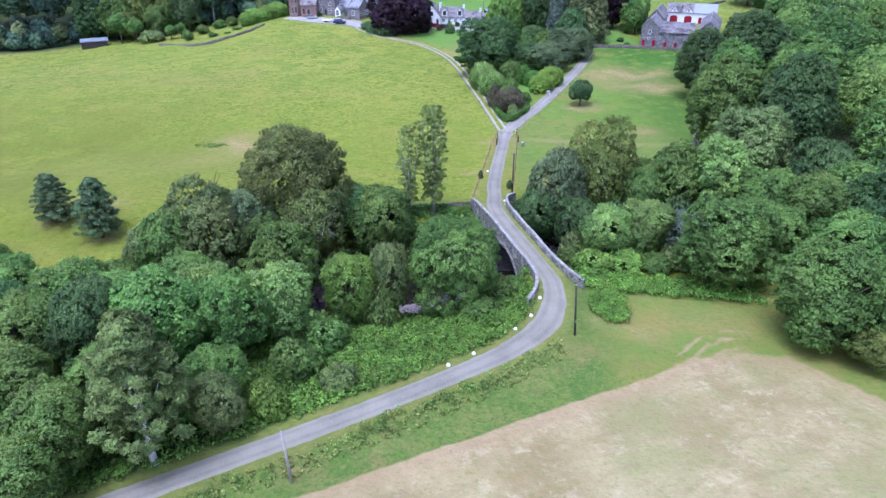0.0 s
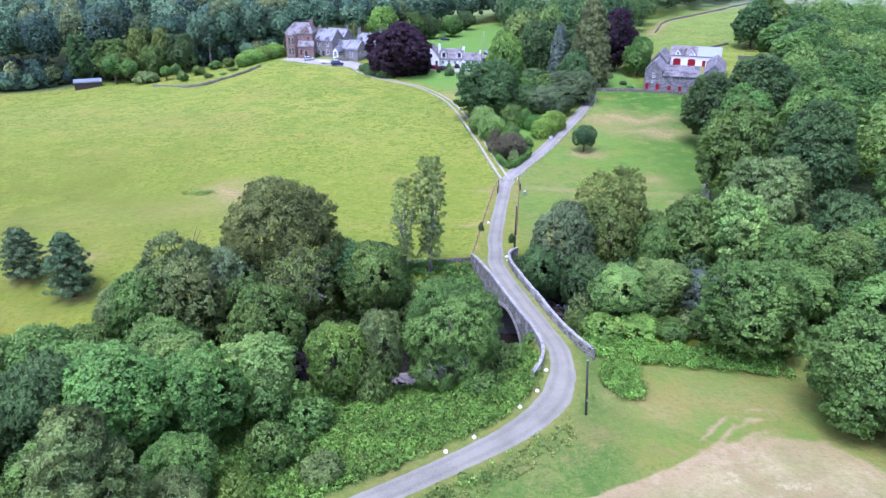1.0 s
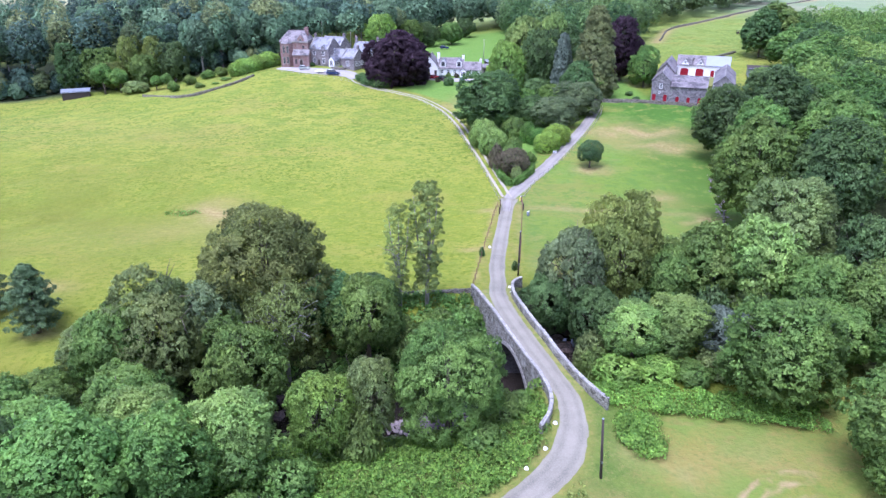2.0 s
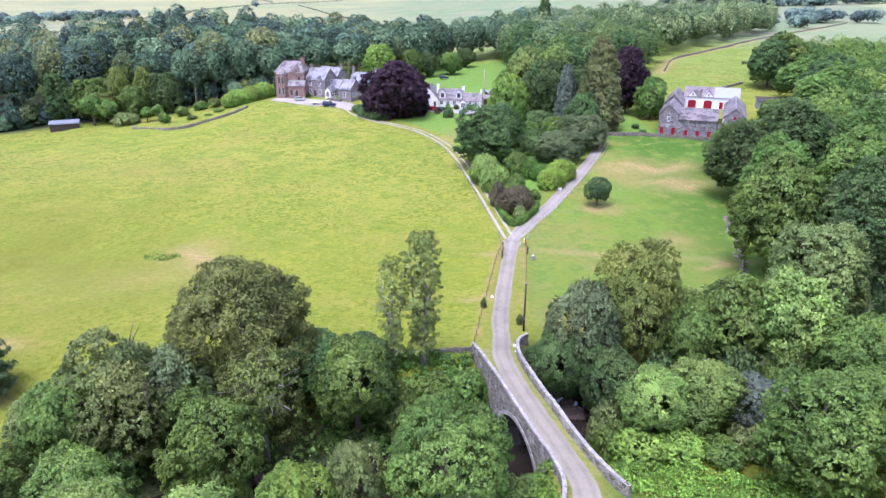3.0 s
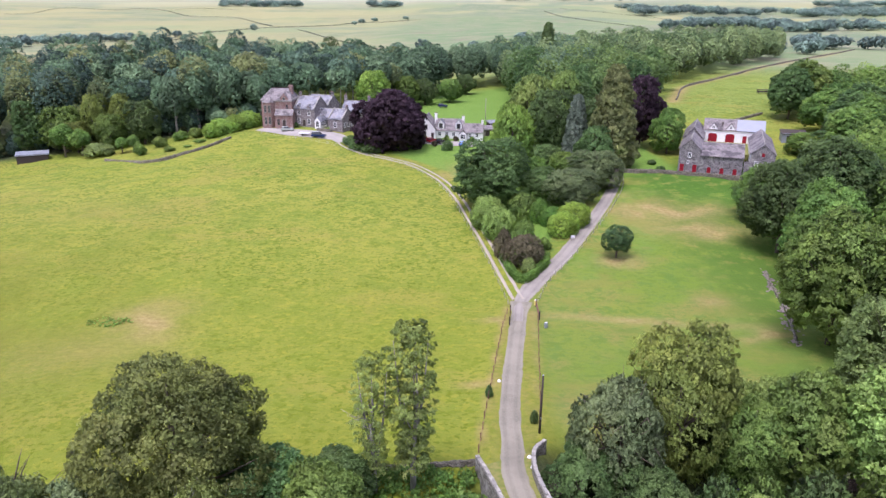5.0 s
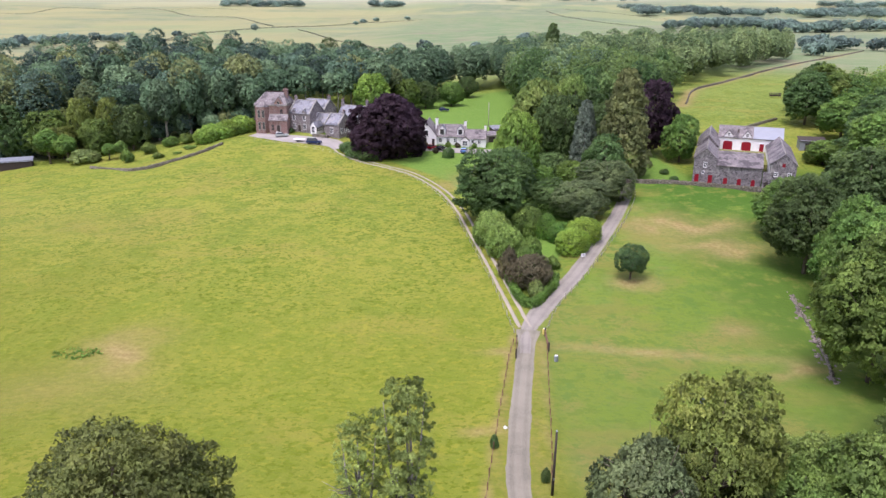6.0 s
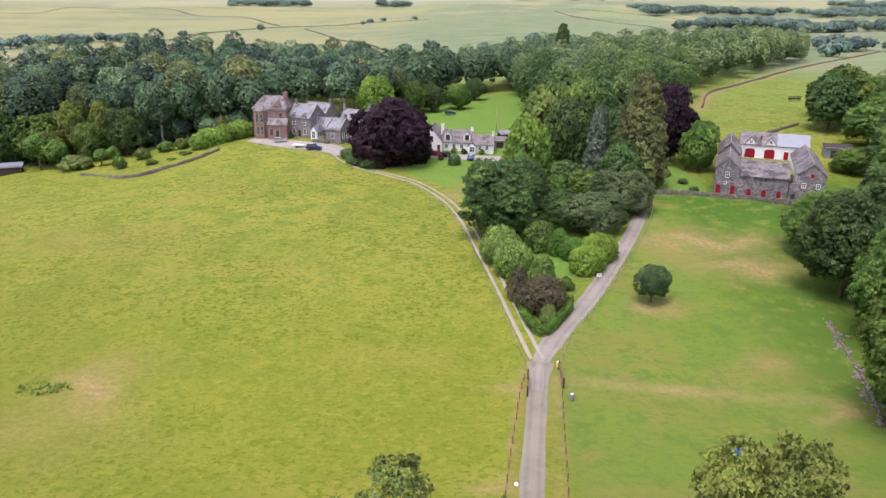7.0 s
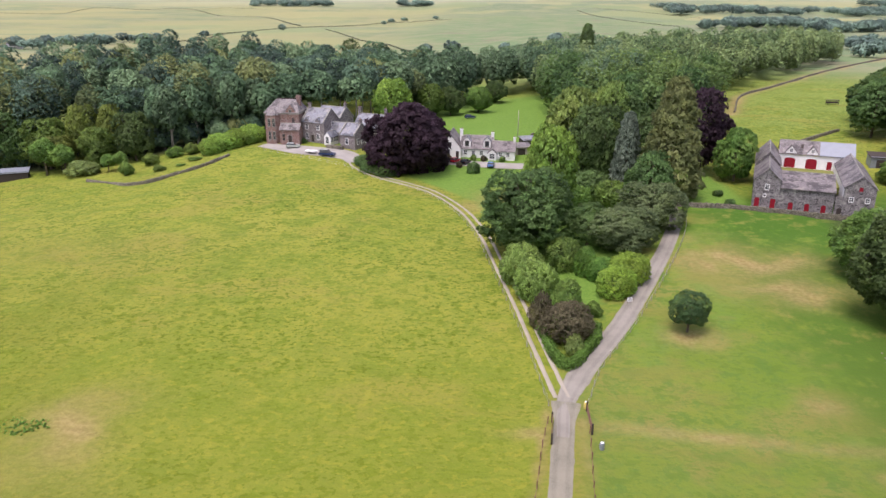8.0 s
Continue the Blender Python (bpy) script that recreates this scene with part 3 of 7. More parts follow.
def build_ground():
    grow = lambda start, step, end, rate: start + np.cumsum(step * rate ** np.arange(1, int(math.log(abs(end - start) * (rate - 1) / step + 1) / math.log(rate)) + 2))
    xs = np.concatenate([(-grow(95, 0.8, 4300, 1.05))[::-1], np.arange(-95, 105.01, 1.0), grow(105, 0.8, 4300, 1.05)])
    ys = np.concatenate([(-grow(-26, 0.8, 700, 1.12))[::-1], np.arange(26, 262.01, 1.0), grow(262, 0.8, 4750, 1.035)])
    X, Y = np.meshgrid(xs, ys)
    x, y = X.ravel(), Y.ravel()
    z = height(x, y)
    roll = np.array([noise.noise(Vector((a * 0.05, b * 0.05, 0))) for a, b in zip(x[::1], y[::1])])
    r, _ = along(LANE, x, y)
    quiet = smooth(2.5, 8, r) * (1 - 0.6 * smooth(400, 900, y))
    for line, wide in ((DRIVE_LINE, 2.2), (TRACK_LINE, 1.8), (YARD_LINE, 5.0), (STRIP_LINE, 3.6)):
        quiet = quiet * smooth(wide, wide + 4, along(line, x, y)[0])
    fold = np.array([noise.noise(Vector((a * 0.16, b * 0.16, 5))) + 0.5 * noise.noise(Vector((a * 0.37, b * 0.37, 9))) for a, b in zip(x, y)])
    z = z + (0.45 * roll + 0.26 * fold * (1 - smooth(330, 420, y))) * quiet
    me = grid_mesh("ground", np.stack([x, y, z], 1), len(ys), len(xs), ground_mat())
    rv, _ = along(RIVER, x, y)
    hay = smooth(-0.9 - 2.2 * smooth(24, 34, x), 0.9 + 2.2 * smooth(24, 34, x), hay_bound(x) - y)
    lush = (1 - smooth(88, 94, y)) * (1 - hay * 0.0)
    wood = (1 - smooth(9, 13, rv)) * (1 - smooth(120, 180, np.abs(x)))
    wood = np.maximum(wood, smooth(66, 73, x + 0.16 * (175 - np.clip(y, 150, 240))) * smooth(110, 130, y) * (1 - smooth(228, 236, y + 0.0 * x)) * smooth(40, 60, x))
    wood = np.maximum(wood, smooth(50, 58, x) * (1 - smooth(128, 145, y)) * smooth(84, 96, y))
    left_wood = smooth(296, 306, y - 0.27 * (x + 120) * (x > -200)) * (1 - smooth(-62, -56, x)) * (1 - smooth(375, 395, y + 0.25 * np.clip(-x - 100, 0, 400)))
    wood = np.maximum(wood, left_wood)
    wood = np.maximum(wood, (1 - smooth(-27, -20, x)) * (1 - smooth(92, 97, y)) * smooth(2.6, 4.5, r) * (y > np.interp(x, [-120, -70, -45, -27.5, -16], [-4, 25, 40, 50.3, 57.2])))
    x0, y0 = x, y
    x = x0 + 5 * fold
    y = y0 + 4.5 * np.array([noise.noise(Vector((a * 0.13, b * 0.13, 21))) for a, b in zip(x0, y0)])
    dirt = blob(x, y, -46, 157.5, 4.6, 5.5) * 0.75 + blob(x, y, -50, 146, 12, 6) * 0.2 + blob(x, y, -30, 124, 8, 3) * 0.35 + blob(x, y, 52, 209, 11, 5.0) * 0.9 + blob(x, y, 56, 197, 10, 4.0) * 0.75 + blob(x, y, 34, 81, 9, 3.6) * 0.22 + blob(x, y, 24, 80, 4, 3) * 0.3 + blob(x, y, 46, 221, 6, 3) * 0.4 + blob(x, y, 30, 128, 12, 6) * 0.25 + blob(x, y, 53, 152.5, 4, 1.6)
    x, y = x0, y0
    dirt = dirt + 0.95 * blob(x, y, 36.0, 182.0, 4.2, 2.8)
    dirt = dirt + 0.7 * blob(x, y, 34, 157.5 - 0.12 * (x - 34), 20, 1.3) * (x > 15.5) + 0.8 * blob(x, y, 10.5, 157.5, 3.4, 1.1) + 0.7 * blob(x, y, 6, 135.5, 2.4, 1.0) + 0.55 * blob(x, y, 48, 165, 3, 2)
    dirt = dirt + 0.6 * np.exp(-((x - np.interp(y, [116, 131, 153, 164], [5.2, 7.0, 10.6, 12.6])) / 0.35) ** 2) * (y > 116) * (y < 164)
    dirt = dirt + 0.5 * np.exp(-((x - np.interp(y, [122, 131, 148, 160], [12.3, 13.6, 15.6, 16.6])) / 0.35) ** 2) * (y > 121) * (y < 162)
    dirt = dirt + 0.55 * blob(x, y, -62, 118, 5, 2.2) + 0.5 * blob(x, y, -65.7, 110.8, 2.5, 2) + 0.5 * blob(x, y, -56, 106.6, 2.5, 2) + 0.5 * blob(x, y, 2, 246, 3.5, 4)
    dirt = dirt + 0.85 * np.exp(-((x - np.interp(y, [345, 393, 432, 524, 604, 729], [95, 114.5, 143, 209, 273, 379])) / 3.2) ** 2) * (y > 345) * (y < 729) + 0.5 * blob(x, y, 8, 252, 4, 5) + 0.4 * blob(x, y, 9.5, 420, 8, 4)
    paddock = smooth(13, 17, x) * smooth(112, 120, y) * (1 - smooth(238, 262, y))
    lawn = smooth(-22, -8, x) * (1 - smooth(62, 64, x)) * smooth(0, 3, y - np.interp(x, [-30, -8, 3, 12, 17, 47, 60], [282, 262, 248, 206, 178, 240, 243])) * (1 - smooth(424, 436, y))
    lawn = np.maximum(lawn, smooth(46, 50, x) * (1 - smooth(63, 66, x)) * smooth(239, 241, y) * (1 - smooth(256, 262, y)))
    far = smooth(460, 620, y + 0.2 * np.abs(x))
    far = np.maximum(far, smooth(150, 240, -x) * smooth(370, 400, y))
    hay = hay * (y < 90)
    around = np.degrees(np.arctan2(y - 66, x - 39))
    for ring, wide in ((8.6, 0.7), (10.6, 0.8), (12.2, 0.6)):
        hay = np.maximum(hay, 0.6 * np.exp(-((np.hypot(x - 39, y - 66) - ring) / wide) ** 2) * smooth(70, 95, around) * (1 - smooth(150, 175, around)))
    attribute(me, "zone_a", np.stack([hay, lush, wood, np.clip(dirt, 0, 1)], 1), "FLOAT_COLOR")
    dry = 0.85 * np.exp(-((r - 1.9) / 0.75) ** 2) + 0.4 * blob(x, y, 32, 80.5, 11, 5.5) + 0.5 * blob(x, y, 47, 72, 9, 6) + 0.45 * blob(x, y, 14, 74, 6, 2.5)
    dry = dry + 0.55 * blob(x, y, 52, 209, 14, 7) + 0.5 * blob(x, y, 56, 196, 12, 6) + 0.45 * blob(x, y, -46, 157, 7, 8) + 0.4 * blob(x, y, -60, 140, 22, 9) + 0.5 * blob(x, y, 7, 255, 7, 9) + 0.35 * blob(x, y, -80, 215, 30, 12)
    attribute(me, "dry", np.clip(dry, 0, 1))
    attribute(me, "zone_b", np.stack([paddock, lawn, far, hay_bound(x) - y], 1), "FLOAT_COLOR")
    return tagged(new("ground", me), "grassy valley floor of pasture, mown hay field and far fields", "ground", kind="structure")


def ribbon(name, line, half, material, label, lift=0.05, cols=9, zs=None, category="road"):
    line = np.asarray(line, float)
    nrm = sides(line)
    half = np.broadcast_to(half, (len(line),))
    off = np.linspace(-1, 1, cols)
    P = line[:, None, :2] + nrm[:, None, :] * (off[None, :] * half[:, None])[:, :, None]
    rag = np.array([noise.noise(Vector((a[0] * 0.9, a[1] * 0.9, 3))) for row in (P[:, 0], P[:, -1]) for a in row]).reshape(2, -1)
    P[:, 0] += nrm * (0.14 * rag[0])[:, None]
    P[:, -1] += nrm * (0.14 * rag[1])[:, None]
    z = height(P[..., 0], P[..., 1]) if zs is None else np.repeat(np.asarray(zs)[:, None], cols, 1)
    z = z + lift + 0.03 * (1 - off[None, :] ** 2) - 0.06 * (np.abs(off[None, :]) > 0.99)
    me = grid_mesh(name, np.concatenate([P, z[..., None]], 2).reshape(-1, 3), len(line), cols, material)
    attribute(me, "across", np.tile(off, len(line)))
    return tagged(new(name, me), label, category, kind="structure")


ground = build_ground()
lane_line = curve(LANE, 0.5)
on_bridge = smooth(88, 95, lane_line[:, 1]) * (1 - smooth(113, 122, lane_line[:, 1]))
lane_line[:, 0] -= 0.5 * on_bridge
lane_half = 1.42 - 0.10 * on_bridge + 0.5 * np.exp(-((lane_line[:, 1] - 78) / 6.5) ** 2) + 0.55 * smooth(160, 164.5, lane_line[:, 1])
ribbon("road", lane_line, lane_half, ASPHALT, "narrow worn grey lane with pale wheel marks and grassy verges", 0.06, 11, lane_line[:, 2] - 0.06)
drive_line = curve(DRIVE_LINE, 1.0)
ribbon("driveway", drive_line, np.interp(np.arange(len(drive_line)), [0, 8, 14, len(drive_line)], [0.9, 1.2, 1.75, 1.35]), DRIVE, "dark gravel drive that climbs between hedge and paddock", 0.06)
track_line = curve(TRACK_LINE, 1.0)
for shift, word in ((-0.85, "track"), (0.85, "track")):
    ribbon(word, track_line[:, :2] + shift * sides(track_line), 0.34, GRAVEL, "pale wheel rut of a farm track across grass", 0.09, 5, None, "track")
yard_line = curve(YARD_LINE, 1.0)
ribbon("yard", yard_line, np.interp(np.arange(len(yard_line)), [0, len(yard_line) * 0.4, len(yard_line) * 0.72, len(yard_line)], [2.0, 4.4, 4.8, 1.6]), YARD, "broad gravel forecourt before the mansion", 0.16, 9, None, "yard")
ribbon("yard", curve(STRIP_LINE, 1.0), 3.2, YARD, "gravel parking strip before the white cottage", 0.16, 9, None, "yard")

river_line = curve(RIVER[1:-1], 3.0)
rn = sides(river_line)
wv = np.concatenate([np.concatenate([river_line + rn * 9, np.full((len(river_line), 1), -4.25)], 1)[:, None], np.concatenate([river_line - rn * 9, np.full((len(river_line), 1), -4.25)], 1)[:, None]], 1)
tagged(new("water", grid_mesh("water", wv.reshape(-1, 3), len(river_line), 2, WATER)), "dark peaty river in shade below the bridge", "water", kind="structure")

# ---- bridge ----
LEFT_WALL = [(5.1, 115.8), (6.3, 111.0), (7.5, 106.2), (9.0, 101.0), (10.8, 95.6), (12.4, 91.6), (13.15, 88.2), (12.6, 85.2), (11.4, 83.2)]
RIGHT_WALL = [(12.9, 119.4), (11.6, 117.6), (11.1, 115.2), (11.1, 111.5), (12.1, 105.6), (14.0, 99.5), (16.2, 93.4), (18.3, 89.3), (19.7, 87.6)]


def deck_z(x, y):
    return along(LANE, x, y)[1]


def build_bridge():
    root = thing("stone_bridge", pose(0, 0, 0), "humpbacked grey rubble stone arch bridge over a river", "bridge")
    lines = {}
    for side, pts, name in ((1, LEFT_WALL, "spandrel_wall"), (-1, RIGHT_WALL, "spandrel_wall")):
        line = curve(pts, 0.45)[:, :2]
        n = sides(line) * (-1 if side > 0 else 1)
        # the walls run from the far end to the near end; n points away from the lane
        s = np.concatenate([[0], np.cumsum(np.hypot(*np.diff(line, axis=0).T))])
        mid = s[np.argmin(np.hypot(line[:, 0] - (9.65 if side > 0 else 14.1), line[:, 1] - 99.0))]
        top = deck_z(line[:, 0], line[:, 1]) + 0.95
        ends = smooth(0, 2.5, s) * smooth(0, 2.5, s[-1] - s)
        top = top - 0.12 * (1 - ends)
        arch = -2.4 + 5.15 * np.sqrt(np.clip(1 - ((s - mid) / 5.6) ** 2, 0, 1))
        within = np.abs(s - mid) < 5.6
        low = np.minimum(height(line[:, 0] + n[:, 0] * 0.6, line[:, 1] + n[:, 1] * 0.6), height(line[:, 0], line[:, 1])) - 0.8
        low = np.where(within, np.maximum(arch, low), low)
        g = Geo()
        rows = 6
        half = 0.20
        m = len(line)
        for face in (1, -1):
            k = len(g.v)
            for i in range(m):
                for j in range(rows + 1):
                    h = low[i] + (top[i] - low[i]) * j / rows
                    lean = half + 0.05 * (1 - j / rows) + 0.025 * noise.noise(Vector((line[i, 0] * 1.3, line[i, 1] * 1.3, h * 1.3)))
                    g.v.append((line[i, 0] + face * n[i, 0] * lean, line[i, 1] + face * n[i, 1] * lean, h))
            for i in range(m - 1):
                for j in range(rows):
                    a = k + i * (rows + 1) + j
                    g.f.append((a, a + rows + 1, a + rows + 2, a + 1) if face * side > 0 else (a, a + 1, a + rows + 2, a + rows + 1))
        other = m * (rows + 1)
        for i in range(m - 1):
            for j, flip in ((rows, False), (0, True)):
                a, b = i * (rows + 1) + j, (i + 1) * (rows + 1) + j
                g.f.append((a, b, b + other, a + other) if not flip else (a + other, b + other, b, a))
        for i in (0, m - 1):
            for j in range(rows):
                a = i * (rows + 1) + j
                g.f.append((a, a + 1, a + 1 + other, a + other))
        wall = part(name, g, STONE, root)
        # coping stones, one by one
        i = 0
        cuts = np.arange(0, s[-1], 0.62)
        for a, b in zip(cuts[:-1], cuts[1:]):
            q = [np.array([np.interp(c, s, line[:, 0]), np.interp(c, s, line[:, 1]), np.interp(c, s, top)]) for c in (a + 0.015, b - 0.015)]
            nn = np.array([np.interp(0.5 * (a + b), s, n[:, 0]), np.interp(0.5 * (a + b), s, n[:, 1]), 0])
            w, h = 0.245 + random.uniform(-0.02, 0.03), 0.17 + random.uniform(-0.03, 0.05)
            c = Geo()
            up = np.array([0, 0, 1])
            c.add([q[0] - nn * w, q[1] - nn * w, q[1] + nn * w, q[0] + nn * w, q[0] - nn * w * 0.75 + up * h, q[1] - nn * w * 0.75 + up * h, q[1] + nn * w * 0.75 + up * h, q[0] + nn * w * 0.75 + up * h],
                  [(3, 2, 1, 0), (4, 5, 6, 7), (0, 1, 5, 4), (1, 2, 6, 5), (2, 3, 7, 6), (3, 0, 4, 7)])
            part("coping_stone", c, COPING, wall)
        # arch ring
        angle = np.linspace(math.pi * 0.97, math.pi * 0.03, 26)
        for a, b in zip(angle[:-1], angle[1:]):
            pts = []
            for w, grow in ((a - 0.006, 0), (b + 0.006, 0), (b + 0.006, 0.52), (a - 0.006, 0.52)):
                c = mid + math.cos(w) * (5.6 + grow)
                pts.append((np.interp(c, s, line[:, 0]), np.interp(c, s, line[:, 1]), -2.4 + math.sin(w) * (5.15 + grow), np.interp(c, s, n[:, 0]), np.interp(c, s, n[:, 1])))
            c = Geo()
            c.add([(p[0] + p[3] * d, p[1] + p[4] * d, p[2]) for d in (0.1, 0.34) for p in pts], [(0, 1, 2, 3), (7, 6, 5, 4), (0, 4, 5, 1), (1, 5, 6, 2), (2, 6, 7, 3), (3, 7, 4, 0)])
            part("arch_stone", c, COPING, wall)
        lines[side] = (line, s, mid, n)
    # barrel of the arch between both faces
    g = Geo()
    angle = np.linspace(math.pi, 0, 25)
    for side in (1, -1):
        line, s, mid, n = lines[side]
        for w in angle:
            c = mid + math.cos(w) * 5.6
            g.v.append((np.interp(c, s, line[:, 0]), np.interp(c, s, line[:, 1]), -2.4 + math.sin(w) * 5.15))
    for side, k in ((1, 0), (-1, 25)):
        for e in (0, 24):
            p = g.v[k + e]
            g.v.append((p[0], p[1], -5.4))
    g.f += [(i, i + 1, 26 + i, 25 + i) for i in range(24)] + [(0, 25, 52, 50), (24, 51, 53, 49)]
    part("arch_barrel", g, SHADED_STONE, root, "shaded rubble underside of the arch")
    # deck fill with grass verges
    g = Geo()
    rows = 60
    for k, c in enumerate(np.linspace(0.02, 0.9, rows)):
        a = [np.interp(c, s / s[-1], line[:, q]) for line, s, mid, n in lines.values() for q in (0, 1)]
        for f in np.linspace(0, 1, 5):
            x, y = a[0] + (a[2] - a[0]) * f, a[1] + (a[3] - a[1]) * f
            g.v.append((x, y, float(deck_z(x, y)) - 0.05))
    g.f += [(k * 5 + j, k * 5 + j + 1, k * 5 + j + 6, k * 5 + j + 5) for k in range(rows - 1) for j in range(4)]
    return root, g


bridge, verge_geo = build_bridge()
VERGE = Mat("bridge_verge", 0.95)
VERGE = VERGE.done(VERGE.mix(VERGE.span(VERGE.noise(1.5, 4), 0.35, 0.65), (0.130, 0.160, 0.026), (0.205, 0.195, 0.055)))
part("deck", verge_geo, VERGE, bridge, "grassy verge beside the lane")

# ---- foliage ----


def leaves(rng, centres, radii, count, size, flat=0.85, up=0.35, droop=0.15, inner=0.82, longer=1.0, floor=-0.4, out=None):
    """Corners of leaf sprays that sit in tufts: an array (3 * count, 3). out: the way each tuft faces."""
    centres, radii = np.asarray(centres, float), np.asarray(radii, float)
    w = radii**2
    pick = rng.choice(len(centres), count, p=w / w.sum())
    leaves.pick = pick
    face = np.zeros((count, 3)) if out is None else np.asarray(out, float)[pick]
    d = rng.normal(size=(count, 3)) + 0.7 * face
    d[:, 2] = np.where(d[:, 2] < floor, -d[:, 2] * 0.7, d[:, 2])
    d /= np.linalg.norm(d, axis=1)[:, None]
    reach = radii[pick] * (inner + (1.15 - inner) * rng.random(count) ** 0.5)
    p = centres[pick] + d * reach[:, None] * np.array([1, 1, flat])
    nrm = 0.7 * d + np.array([0, 0, up]) + rng.normal(size=(count, 3)) * 0.55
    nrm /= np.linalg.norm(nrm, axis=1)[:, None]
    puff = (0.3 if out is not None else 0.8) * d + 0.95 * face + np.array([0, 0, 0.3]) + rng.normal(size=(count, 3)) * 0.24
    leaves.puff = puff / np.linalg.norm(puff, axis=1)[:, None]
    t = np.cross(nrm, rng.normal(size=(count, 3)))
    t[:, 2] -= droop
    t /= np.linalg.norm(t, axis=1)[:, None]
    b = np.cross(nrm, t)
    s = (size * (0.55 + 0.9 * rng.random(count)))[:, None]
    L, W = 0.66 * s * longer, 0.5 * s / longer**0.5
    return np.stack([p - t * L * 0.6 - b * W, p - t * L * 0.5 + b * W, p + t * L - nrm * s * 0.1], 1).reshape(-1, 3)


def sprays(name, verts, material, tone=None, puff=None):
    """A mesh of three-cornered leaf sprays."""
    n = len(verts) // 3
    me = bpy.data.meshes.new(name)
    me.vertices.add(3 * n)
    me.vertices.foreach_set("co", np.asarray(verts, np.float32).ravel())
    me.loops.add(3 * n)
    me.loops.foreach_set("vertex_index", np.arange(3 * n, dtype=np.int32))
    me.polygons.add(n)
    me.polygons.foreach_set("loop_start", np.arange(0, 3 * n, 3, dtype=np.int32))
    if tone is not None:
        attribute(me, "tone", tone)
    a = me.attributes.new("puff", "FLOAT_VECTOR", "POINT")
    a.data.foreach_set("vector", np.repeat(leaves.puff if puff is None else puff, 3, 0).astype(np.float32).ravel())
    me.materials.append(material)
    me.update(calc_edges=True)
    return me


# crown forms: lowest part of the crown, tufts, tuft size, boughs, depth of the hollows between boughs
FORMS = {"round": (0.10, 420, 0.086, 10, 0.38), "spread": (0.06, 760, 0.066, 20, 0.22), "tall": (0.20, 430, 0.094, 12, 0.38), "bush": (-0.15, 170, 0.13, 8, 0.42), "clipped": (-0.25, 260, 0.105, 8, 0.12),
         "dome": (-0.05, 540, 0.076, 13, 0.34), "beech": (0.02, 600, 0.082, 16, 0.30), "skirt": (-0.2, 820, 0.066, 22, 0.2)}


